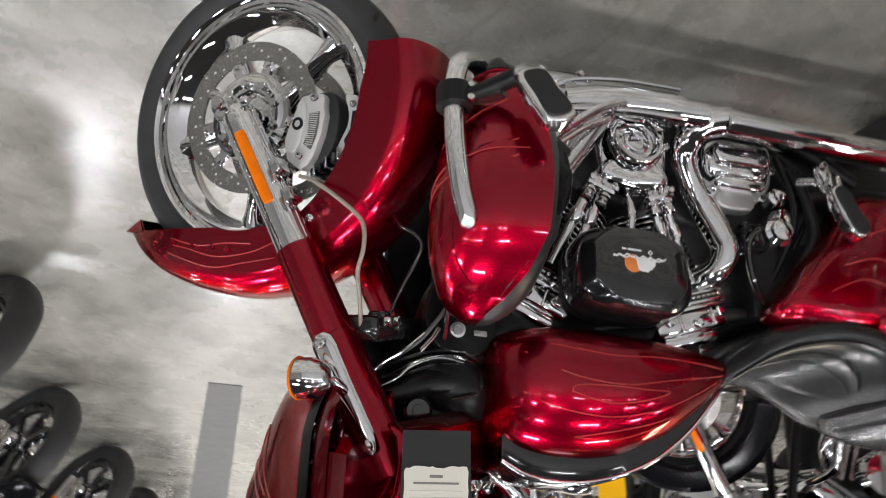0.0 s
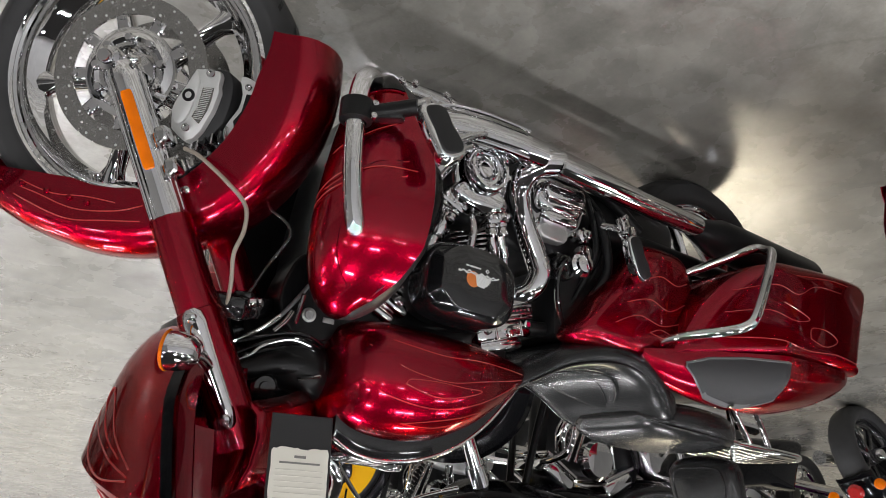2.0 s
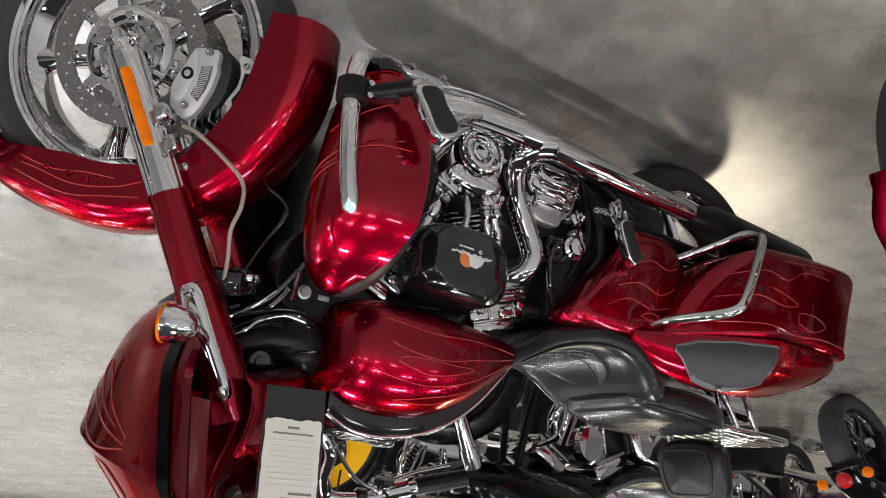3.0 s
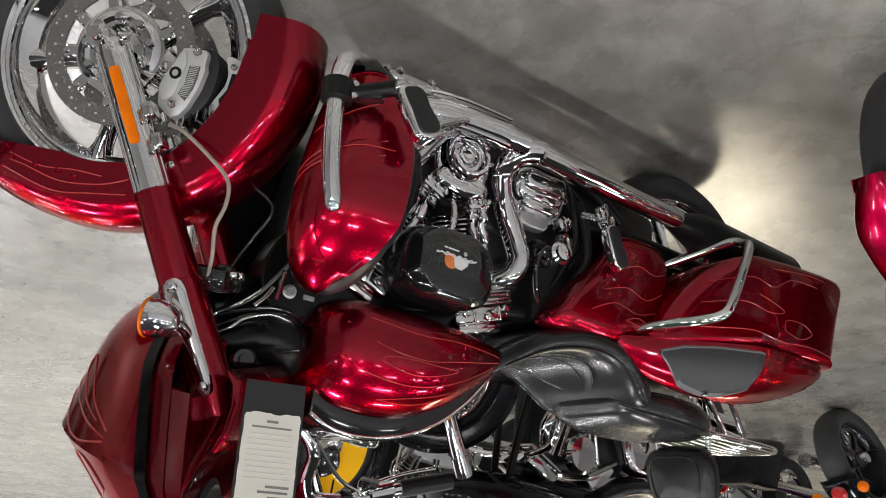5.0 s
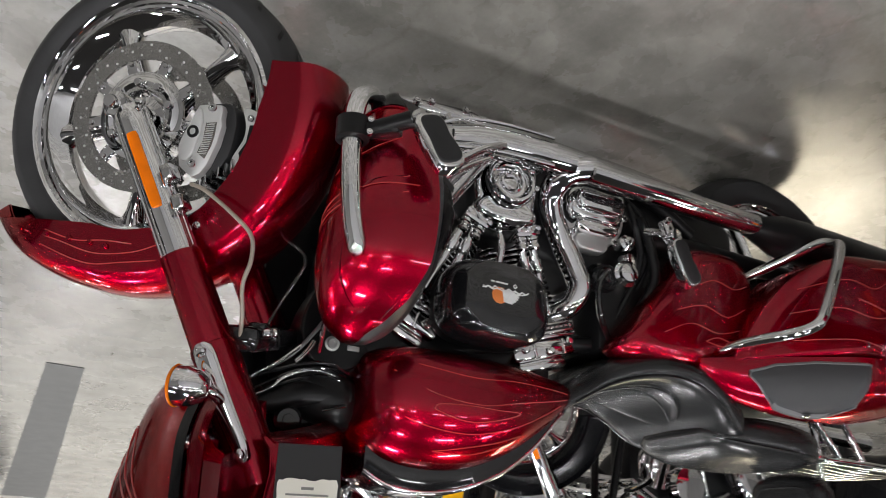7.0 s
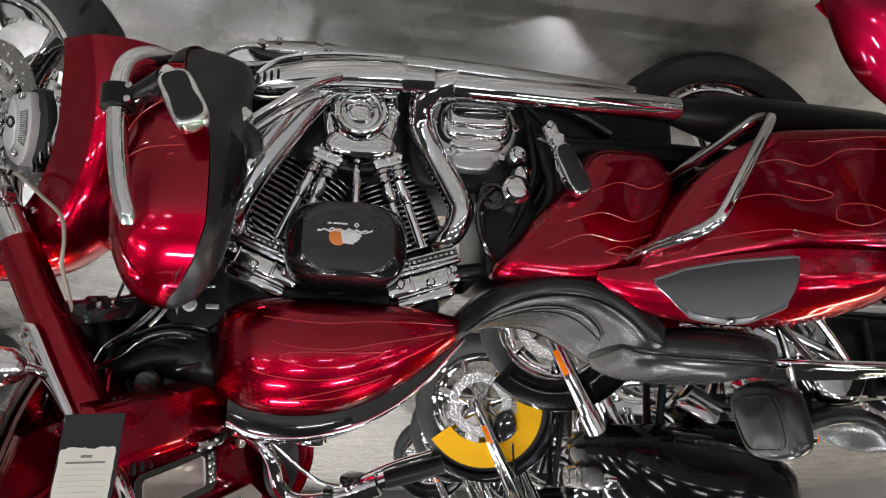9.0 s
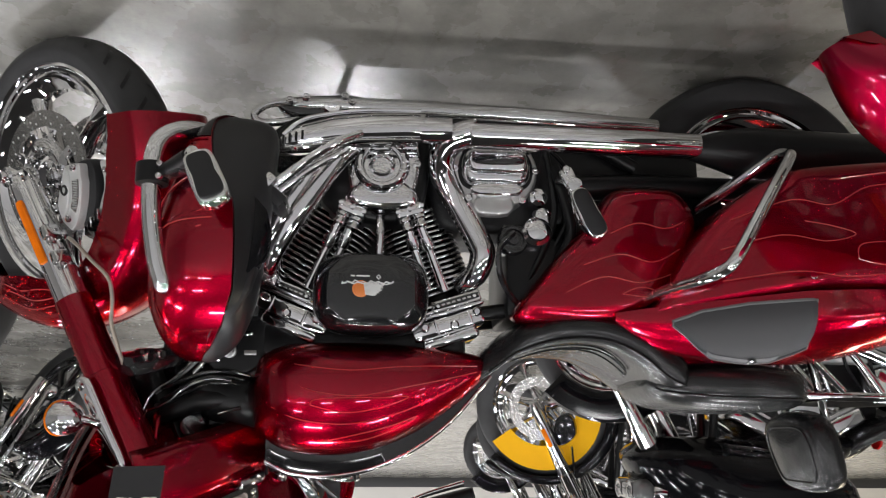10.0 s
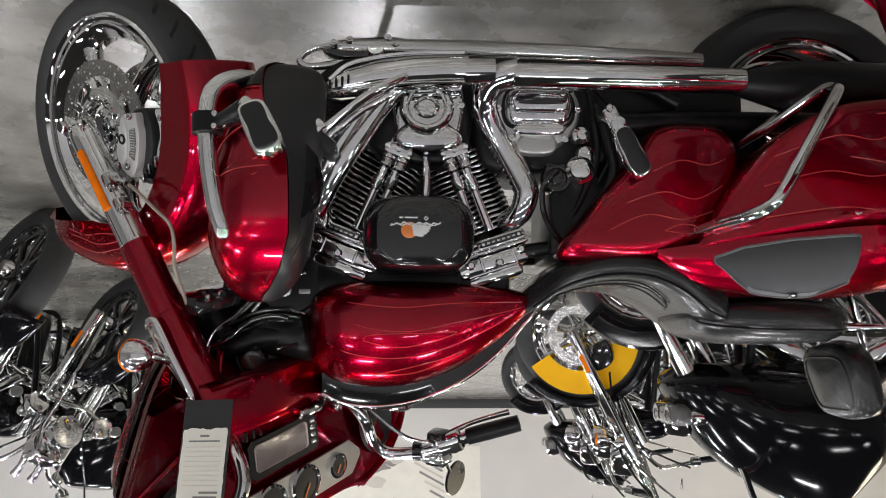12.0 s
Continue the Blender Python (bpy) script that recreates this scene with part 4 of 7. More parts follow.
def gearbox():
    g = part("gearbox", pillow(rounded([(-0.02, 0.21), (-0.03, 0.40), (-0.09, 0.44), (-0.24, 0.44), (-0.30, 0.40), (-0.31, 0.26), (-0.25, 0.19), (-0.1, 0.18)], 4), 0.11, -0.092, 0.018, 3), BLACK_MATT, bike, "dark gearbox housing with chrome side cover")
    cv = part("side_cover_plate", pillow(rounded([(-0.068, 0.30), (-0.078, 0.345), (-0.11, 0.385), (-0.165, 0.400), (-0.22, 0.385), (-0.255, 0.345), (-0.262, 0.295), (-0.238, 0.258), (-0.17, 0.245), (-0.095, 0.258)], 5), -0.085, -0.140, 0.008, 3), ALU, g)
    dome = part("cover_dome", pillow(rounded([(-0.088, 0.300), (-0.094, 0.338), (-0.118, 0.352), (-0.165, 0.355), (-0.212, 0.352), (-0.238, 0.336), (-0.244, 0.298), (-0.225, 0.266), (-0.165, 0.258), (-0.105, 0.266)], 4), -0.135, -0.168, 0.022, 5), CHROME, cv)
    part("dome_gasket", pillow(rounded([(-0.082, 0.300), (-0.088, 0.342), (-0.116, 0.359), (-0.165, 0.362), (-0.214, 0.359), (-0.244, 0.340), (-0.251, 0.298), (-0.229, 0.260), (-0.165, 0.251), (-0.101, 0.260)], 4), -0.135, -0.1435, 0.002, 1), BLACK, cv)
    part("cover_boss", pillow(rounded([(-0.100, 0.290), (-0.104, 0.318), (-0.122, 0.327), (-0.212, 0.326), (-0.230, 0.316), (-0.232, 0.290), (-0.214, 0.276), (-0.118, 0.276)], 4), -0.16, -0.184, 0.010, 4), CHROME, dome)
    part("cover_inset", pillow(rounded([(-0.118, 0.294), (-0.118, 0.311), (-0.213, 0.310), (-0.213, 0.293)], 3), -0.18, -0.1855, 0.002, 2), BLACK_GLOSS, dome)
    part("cover_step", pillow(rounded([(-0.118, 0.350), (-0.118, 0.376), (-0.214, 0.374), (-0.214, 0.348)], 3), -0.135, -0.170, 0.010, 4), CHROME, cv)
    part("cover_foot", pillow(rounded([(-0.122, 0.378), (-0.124, 0.412), (-0.196, 0.412), (-0.200, 0.376)], 3), -0.12, -0.150, 0.006, 3), ALU, cv)
    for x, z in ((-0.074, 0.31), (-0.105, 0.378), (-0.225, 0.380), (-0.256, 0.31), (-0.245, 0.262), (-0.09, 0.262)):
        bolt(0.009, 0.012, (x, -0.139, z), (0, -1, 0), cv)
    part("speed_sensor", lathe([(0.018, 0), (0.020, 0.01), (0.020, 0.03), (0.012, 0.034), (0.012, 0.042), (0, 0.044)], (-0.262, -0.12, 0.372), (0, -1, 0), 24), CHROME, g)
    part("solenoid", lathe([(0.030, 0), (0.032, 0.006), (0.032, 0.05), (0.024, 0.056), (0.022, 0.064), (0.010, 0.068), (0, 0.068)], (-0.262, -0.10, 0.452), (0.1, -1, 0), 28), CHROME, g)
    part("cable_bracket", block(-0.205, -0.12, 0.455, 0.05, 0.04, 0.045, 0.008), BLACK_GLOSS, g)
    part("clutch_cable", tube([(-0.205, -0.15, 0.455), (-0.17, -0.16, 0.50), (-0.18, -0.15, 0.57), (-0.24, -0.12, 0.64)], 0.007, 8), BLACK_GLOSS, g)
    part("breather_hose", tube([(-0.30, -0.15, 0.30), (-0.315, -0.17, 0.38), (-0.33, -0.16, 0.46), (-0.29, -0.14, 0.54)], 0.012, 10), BLACK, g)
    part("starter_nose", lathe([(0.022, 0), (0.024, 0.02), (0.018, 0.03), (0, 0.032)], (-0.272, -0.12, 0.415), (0, -1, 0), 24), CHROME, g)
    part("starter_motor", lathe([(0.032, 0), (0.034, 0.004), (0.034, 0.050), (0.030, 0.056), (0.024, 0.056), (0.022, 0.050), (0.014, 0.050), (0.012, 0.060), (0, 0.062)], (-0.205, -0.09, 0.470), (0, -1, 0.0), 28), BLACK_GLOSS, g)
    part("linkage_cover", lathe([(0.026, 0), (0.026, 0.025), (0.014, 0.034), (0, 0.036)], (-0.255, -0.125, 0.445), (0, -1, 0), 20), CHROME, g)
    part("oil_line", tube([(-0.285, -0.13, 0.26), (-0.292, -0.15, 0.34), (-0.296, -0.15, 0.42), (-0.26, -0.13, 0.52), (-0.20, -0.11, 0.62)], 0.008, 8), BLACK, g)
    part("oil_line", tube([(-0.27, -0.11, 0.22), (-0.33, -0.14, 0.30), (-0.335, -0.14, 0.40), (-0.29, -0.12, 0.50), (-0.22, -0.10, 0.63)], 0.006, 8), BLACK, g)
    return g


def frame_rails():
    for s in (-1, 1):
        part("frame_rail", tube([(0.42, 0.04 * s, 0.83), (0.385, 0.05 * s, 0.62), (0.345, 0.10 * s, 0.32), (0.31, 0.11 * s, 0.23), (0.18, 0.11 * s, 0.195), (-0.30, 0.11 * s, 0.20), (-0.50, 0.11 * s, 0.28)], 0.017, 12), BLACK, bike, "black frame tube")
        part("top_rail", tube([(0.44, 0.03 * s, 0.80), (0.20, 0.04 * s, 0.70), (-0.20, 0.09 * s, 0.62), (-0.60, 0.10 * s, 0.60), (-0.95, 0.10 * s, 0.62)], 0.017, 12), BLACK, bike)
    part("steering_head", lathe([(0, -0.02), (0.04, -0.02), (0.042, 0.0), (0.042, 0.20), (0.035, 0.22), (0, 0.22)], (0.585, 0, 0.75), (-math.sin(radians(RAKE)), 0, math.cos(radians(RAKE))), 24), BLACK, bike)
    part("oil_pan", block(-0.02, 0.0, 0.165, 0.62, 0.18, 0.06, 0.015), BLACK, bike)
    part("lower_side_rail", tube([(0.30, -0.105, 0.172), (0.26, -0.110, 0.160), (0.0, -0.112, 0.162), (-0.30, -0.112, 0.168), (-0.56, -0.11, 0.176)], [0.010, 0.020, 0.024, 0.024, 0.020], 18, 6), CHROME_DULL, bike, "silver lower side pipe")
    lug = part("mount_plate", pillow(rounded([(0.330, 0.168), (0.300, 0.148), (0.17, 0.134), (0.12, 0.150), (0.15, 0.180), (0.28, 0.190)], 4), -0.09, -0.124, 0.008, 3), BLACK_GLOSS, bike, "black mounting plate with bolts")
    part("mount_loop", tube([(0.285, -0.120, 0.158), (0.345, -0.124, 0.168), (0.376, -0.126, 0.192), (0.366, -0.124, 0.212), (0.325, -0.118, 0.208), (0.28, -0.112, 0.196)], 0.009, 12), CHROME_DULL, lug)
    part("drain_cap", lathe([(0.020, 0), (0.022, 0.006), (0.018, 0.012), (0.010, 0.012), (0.008, 0.008), (0, 0.008)], (0.205, -0.120, 0.170), (0, -1, -0.3), 22), CHROME, lug)
    for x, z in ((0.300, 0.160), (0.264, 0.151), (0.176, 0.145), (0.160, 0.158)):
        bolt(0.010, 0.012, (x, -0.124, z), (0, -1, -0.4), lug)
    part("rear_chassis", block(-0.52, 0.0, 0.44, 0.40, 0.22, 0.30, 0.03), BLACK, bike)
    part("inner_fender", block(-0.47, 0.0, 0.315, 0.40, 0.20, 0.22, 0.03), BLACK, bike)
    part("primary_cover", pillow(rounded([(0.24, 0.22), (0.25, 0.34), (0.12, 0.42), (-0.20, 0.42), (-0.32, 0.36), (-0.32, 0.24), (-0.2, 0.18), (0.15, 0.17)], 4), 0.10, 0.21, 0.03, 4), CHROME, bike, "chrome primary case")
    part("intake_body", block(0.095, 0.005, 0.535, 0.15, 0.13, 0.19, 0.02), BLACK, bike)
    part("front_downtube_cover", block(0.365, 0.0, 0.45, 0.05, 0.19, 0.40, 0.015), BLACK, bike)
    part("battery_box", block(-0.30, 0.0, 0.55, 0.22, 0.26, 0.18, 0.012), BLACK, bike)
    part("coil_cover", block(0.115, 0.0, 0.685, 0.45, 0.13, 0.10, 0.02), BLACK, bike)
    part("jiffy_stand", tube([(0.18, 0.15, 0.14), (0.22, 0.28, 0.07), (0.24, 0.345, -0.042)], 0.012, 10), BLACK, bike, "black side stand")
    return None


# right leg shield: z, front x, rear x, inner y, outer y
SHIELD = smooth_table([(0.258, 0.400, 0.335, -0.20, -0.255), (0.275, 0.425, 0.312, -0.17, -0.30), (0.31, 0.450, 0.300, -0.16, -0.34), (0.36, 0.476, 0.298, -0.17, -0.375), (0.45, 0.502, 0.300, -0.182, -0.402), (0.55, 0.518, 0.308, -0.190, -0.408), (0.64, 0.520, 0.320, -0.190, -0.390), (0.70, 0.504, 0.340, -0.198, -0.348), (0.738, 0.480, 0.368, -0.21, -0.298), (0.758, 0.448, 0.400, -0.225, -0.262)], 4)


def leg_shield(s=-1):
    red, dark = [], []
    for z, xf, xb, yi, yo in SHIELD:
        yc, hw = (yi + yo) / 2, (yi - yo) / 2
        xm = xf - (xf - xb) * float(np.interp(z, [0.29, 0.34, 0.40, 0.43, 0.48, 0.55, 0.60, 0.64, 0.70, 0.735, 0.752], [0.16, 0.32, 0.46, 0.56, 0.73, 0.79, 0.82, 0.84, 0.80, 0.72, 0.60]))
        r1, r2 = [], []
        for j in range(15):
            a = math.pi * j / 14
            r1.append((xm + (xf - xm) * math.sin(a) ** 0.75, (yc + hw * math.cos(a)) * (-s), z))
        for j in range(11):
            a = math.pi * j / 10
            r2.append((xm - 0.001 - (xm - xb) * math.sin(a) ** 0.7 * 0.98, (yc + hw * (0.88 - 0.45 * math.sin(a)) * math.cos(a)) * (-s), z))
        red.append(r1)
        dark.append(r2)
    def sp(z, a):
        xf, xb, yi, yo = interp(SHIELD, z)
        yc, hw = (yi + yo) / 2, (yi - yo) / 2
        xm = xf - (xf - xb) * float(np.interp(z, [0.29, 0.34, 0.40, 0.43, 0.48, 0.55, 0.60, 0.64, 0.70, 0.735, 0.752], [0.16, 0.32, 0.46, 0.56, 0.73, 0.79, 0.82, 0.84, 0.80, 0.72, 0.60]))
        return (xm + (xf - xm) * math.sin(a) ** 0.75 + 0.0012, (yc + (hw + 0.0012) * math.cos(a)) * (-s), z)

    cap = [[(sum(p[0] for p in r) / len(r) + (q[0] - sum(p[0] for p in r) / len(r)) * 1.0 + 0.0012, q[1] + 0.0012 * s, q[2]) for q in r] for r in red if r[0][2] < 0.352]
    sh = part("leg_shield", loft(red, True, True), RED, bike, "red fairing lower with black rear box", 55)
    inward = -s
    sh.data.materials.append(BLACK)
    for face in sh.data.polygons:
        if face.normal.y * inward > 0.72:
            face.material_index = 1

    def moulding(name, rows, mat, label):
        rings = []
        for x, z, w in rows:
            y = min(0.362, -interp(SHIELD, z)[3] - 0.008)  # never proud of the red shell
            rings.append([(x - w, (y - 0.045) * s, z - w * 0.4), (x - w, (y - 0.012) * s, z - w * 0.4), (x - w * 0.8, (y - 0.006) * s, z - w * 0.32), (x + w * 0.8, (y + 0.004) * s, z + w * 0.32), (x + w, y * s, z + w * 0.4), (x + w, (y - 0.045) * s, z + w * 0.4)])
        part(name, loft(rings), mat, sh, label, 40)

    moulding("shield_rim", ((0.325, 0.565, 0.008), (0.330, 0.600, 0.014), (0.342, 0.640, 0.017), (0.362, 0.680, 0.017), (0.385, 0.712, 0.014), (0.400, 0.735, 0.008)), SATIN, "satin black moulded rim")
    moulding("vent_bulge", ((0.338, 0.455, 0.008), (0.322, 0.490, 0.018), (0.316, 0.530, 0.021), (0.320, 0.575, 0.019), (0.330, 0.605, 0.008)), BLACK_SOFT, "black vent bulge")
    part("shield_cap", loft(cap), BLACK_SOFT, sh, "gloss black lower cap", 45)
    part("shield_box", loft(dark, True, True), SATIN, sh, "black rear box", 45)
    for line in ([(0.575, 0.9), (0.560, 1.5), (0.530, 2.1), (0.500, 2.9)], [(0.590, 0.9), (0.580, 1.5), (0.555, 2.1), (0.530, 2.9)], [(0.49, 1.2), (0.475, 1.8), (0.45, 2.4), (0.425, 2.9)], [(0.56, 1.7), (0.535, 2.2), (0.52, 2.6), (0.515, 3.0)]):
        part("pinstripe", tube([sp(z, a) for z, a in line], 0.0010, 6, 6), STRIPE, sh)
    part("cap_edge", tube([sp(0.352, 0.35 + 2.75 * k / 12) for k in range(13)], 0.0022, 6, 4), RED, sh)
    part("door_seam", tube([sp(z, a) for z, a in ((0.50, 2.9), (0.515, 2.45), (0.56, 2.25), (0.66, 2.2), (0.70, 2.35), (0.72, 2.6))], 0.0008, 6, 6), RED_DARK, sh)
    if s < 0:
        recess = pillow(rounded([(0.40, 0.50), (0.39, 0.57), (0.35, 0.60), (0.325, 0.55), (0.34, 0.47), (0.38, 0.45)], 4), -0.28, -0.338, 0.012, 3)
        part("vent_recess", recess, BLACK_GLOSS, sh)
    else:
        # black plate added to darken the bright gap beside the front fender
        part("gap_filler", pillow(rounded([(0.300, 0.30), (0.46, 0.27), (0.505, 0.36), (0.520, 0.55), (0.500, 0.70), (0.44, 0.74), (0.34, 0.70), (0.30, 0.50)], 4), 0.150, 0.185, 0.012, 3), BLACK, sh, "black plate added to darken the gap beside the fender")
    return sh


def guard_bar(s=-1):
    g = part("engine_guard", tube([(0.355, 0.10 * s, 0.285), (0.40, 0.20 * s, 0.300), (0.455, 0.315 * s, 0.315), (0.500, 0.368 * s, 0.352), (0.512, 0.378 * s, 0.41), (0.506, 0.376 * s, 0.50), (0.492, 0.370 * s, 0.58), (0.479, 0.365 * s, 0.622), (0.4757, 0.3632 * s, 0.634), (0.4735, 0.362 * s, 0.642), (0.4722, 0.3613 * s, 0.6465), (0.4715, 0.361 * s, 0.649)], [0.0175] * 8 + [0.0160, 0.0125, 0.008, 0.002], 18), CHROME, bike, "chrome engine guard bar")
    return g


def highway_peg():
    p = part("highway_peg", tube([(0.508, -0.375, 0.435), (0.47, -0.405, 0.425), (0.43, -0.45, 0.418)], 0.015, 12), BLACK, bike, "chrome-framed black rubber highway peg on a black clamp")
    part("clamp", lathe([(0.019, -0.022), (0.029, -0.019), (0.029, 0.019), (0.019, 0.022)], (0.511, -0.377, 0.430), (-0.05, 0, 1), 24), BLACK, p)
    part("clamp_arm", block(0, 0, 0, 0.075, 0.024, 0.030, 0.006, 2, m=Matrix.Translation((0.470, -0.402, 0.428)) @ Matrix.Rotation(radians(42), 4, "Z")), BLACK_GLOSS, p)
    for k in (-1, 1):
        bolt(0.006, 0.008, (0.49, -0.402, 0.430 + 0.012 * k), (0.2, -1, 0), p)
    # pad lying along a slanted line, facing outward
    m = Matrix.Translation((0.392, -0.472, 0.462)) @ Matrix.Rotation(radians(-26), 4, "Y") @ Matrix.Rotation(radians(12), 4, "X")
    out = rounded([(-0.022, 0.052), (0.022, 0.055), (0.030, 0.02), (0.026, -0.045), (0.004, -0.056), (-0.022, -0.045), (-0.027, 0.0)], 5)
    part("peg_frame", pillow(out, 0.016, -0.012, 0.008, 3), CHROME, p, m=m)
    part("peg_rubber", pillow(shrink(out, 0.009), -0.006, -0.0165, 0.004, 3), BLACK_MATT, p, m=m)
    part("peg_knuckle", tube([(0.43, -0.45, 0.418), (0.42, -0.466, 0.415)], 0.012, 12, 2), CHROME, p)
    return p


def brake_pedal():
    b = part("brake_pedal", tube([(0.06, -0.19, 0.235), (0.15, -0.245, 0.285), (0.215, -0.266, 0.330), (0.302, -0.272, 0.405)], [0.012, 0.011, 0.011, 0.012], 12, flat=0.7), CHROME, bike, "chrome brake pedal arm with black pad")
    part("pedal_arm", tube([(0.17, -0.235, 0.315), (0.23, -0.250, 0.358), (0.296, -0.256, 0.416)], 0.009, 10, 5), CHROME, b)
    part("pedal_pad", block(0, 0, 0, 0.072, 0.085, 0.030, 0.008, m=pose(0.308, -0.262, 0.430, 0, 40, 0)), BLACK_MATT, b)
    part("pedal_edge", block(0, 0, 0, 0.022, 0.090, 0.034, 0.004, m=pose(0.312, -0.272, 0.412, 0, 40, 0)), CHROME, b)
    for k in range(4):
        part("pad_groove", block(0, 0, 0, 0.004, 0.080, 0.004, 0, m=pose(0.318 - 0.013 * k, -0.262, 0.449 - 0.0 * k, 0, 40, 0)), BLACK_GLOSS, b)
    return b


def passenger_peg():
    p = part("passenger_peg", tube([(-0.305, -0.17, 0.34), (-0.315, -0.215, 0.36), (-0.325, -0.24, 0.385)], 0.011, 12), CHROME, bike, "folded chrome passenger peg with black rubber")
    m = Matrix.Translation((-0.346, -0.246, 0.432)) @ Matrix.Rotation(radians(-24), 4, "Y")
    out = rounded([(-0.019, 0.055), (0.018, 0.055), (0.026, 0.0), (0.018, -0.052), (-0.014, -0.052), (-0.022, 0.0)], 5)
    part("peg_frame", pillow(out, 0.018, -0.010, 0.007, 3), CHROME, p, m=m)
    part("peg_rubber", pillow(shrink(out, 0.006), -0.006, -0.014, 0.004, 3), BLACK_MATT, p, m=m)
    part("peg_bracket", block(0, 0, 0, 0.030, 0.020, 0.060, 0.006, 2, m=pose(-0.312, -0.235, 0.362, 0, -24, 0)), CHROME, p)
    bolt(0.008, 0.008, (-0.300, -0.246, 0.340), (0, -1, 0), p)
    part("knuckle", lathe([(0, 0), (0.015, 0), (0.017, 0.01), (0.015, 0.03), (0, 0.032)], (-0.318, -0.225, 0.372), (0, -1, 0.1), 20), CHROME, p)
    return p


def side_cover():
    out = rounded([(-0.195, 0.645), (-0.255, 0.56), (-0.315, 0.49), (-0.370, 0.425), (-0.415, 0.365), (-0.49, 0.352), (-0.565, 0.360), (-0.600, 0.405), (-0.60, 0.46), (-0.55, 0.56), (-0.47, 0.645), (-0.38, 0.665), (-0.28, 0.662)], 4)
    sp = part("side_panel", pillow(out, -0.11, -0.222, 0.05, 6), RED, bike, "candy-red side panel with pinstripes", 60)
    for line in ([(-0.30, 0.60), (-0.38, 0.565), (-0.46, 0.575), (-0.53, 0.555)], [(-0.34, 0.54), (-0.42, 0.515), (-0.49, 0.53), (-0.55, 0.50)], [(-0.40, 0.47), (-0.46, 0.445), (-0.52, 0.455), (-0.56, 0.44)], [(-0.42, 0.60), (-0.47, 0.605), (-0.50, 0.595), (-0.46, 0.585), (-0.42, 0.60)]):
        part("pinstripe", tube([(x, -0.2222, z) for x, z in line], 0.0011, 6, 6), STRIPE, sp)
    return sp


BAG = rounded([(-0.475, 0.640), (-0.505, 0.595), (-0.561, 0.500), (-0.640, 0.412), (-0.730, 0.362), (-0.851, 0.344), (-1.000, 0.332), (-1.110, 0.330), (-1.148, 0.342), (-1.154, 0.366), (-1.124, 0.450), (-1.080, 0.584), (-1.064, 0.602), (-0.851, 0.612), (-0.631, 0.626), (-0.500, 0.640)], 5)


def tuck(x, y):
    """The bag draws in towards the bike at its front end."""
    return -0.175 + (y + 0.175) * float(np.interp(x, [-1.1, -0.9, -0.735, -0.64, -0.527, -0.42], [0.84, 0.84, 0.81, 0.60, 0.36, 0.22]))
LID = smooth_table([(-0.405, 0.640, 0.664, 0.09), (-0.440, 0.636, 0.692, 0.14), (-0.52, 0.628, 0.722, 0.165), (-0.64, 0.620, 0.742, 0.175), (-0.784, 0.612, 0.742, 0.178), (-0.906, 0.608, 0.720, 0.17), (-1.011, 0.604, 0.688, 0.15), (-1.070, 0.602, 0.652, 0.11), (-1.095, 0.601, 0.625, 0.06)], 5)


def lid_point(x, u, lift=0.0):
    """The saddlebag lid's skin: u runs from the outer lower edge (0) over the crown to the inner edge (1)."""
    zb, zt, wd = interp(LID, x)
    yo = -0.432 + (0.18 - wd) * 0.7
    yi = yo + wd + 0.03
    prof = [(0.0, 0.0), (0.004, 0.22), (0.04, 0.42), (0.14, 0.60), (0.34, 0.80), (0.62, 0.95), (0.85, 1.0), (1.0, 0.96)]
    k = u * (len(prof) - 1)
    i = min(int(k), len(prof) - 2)
    f = k - i
    a, b = prof[i], prof[i + 1]
    p, q = a[0] + (b[0] - a[0]) * f, a[1] + (b[1] - a[1]) * f
    return Vector((x, tuck(x, yo + (yi - yo) * p) - lift * (1 - p) * 0.8, zb + (zt - zb) * q + lift * (0.35 + 0.65 * q)))


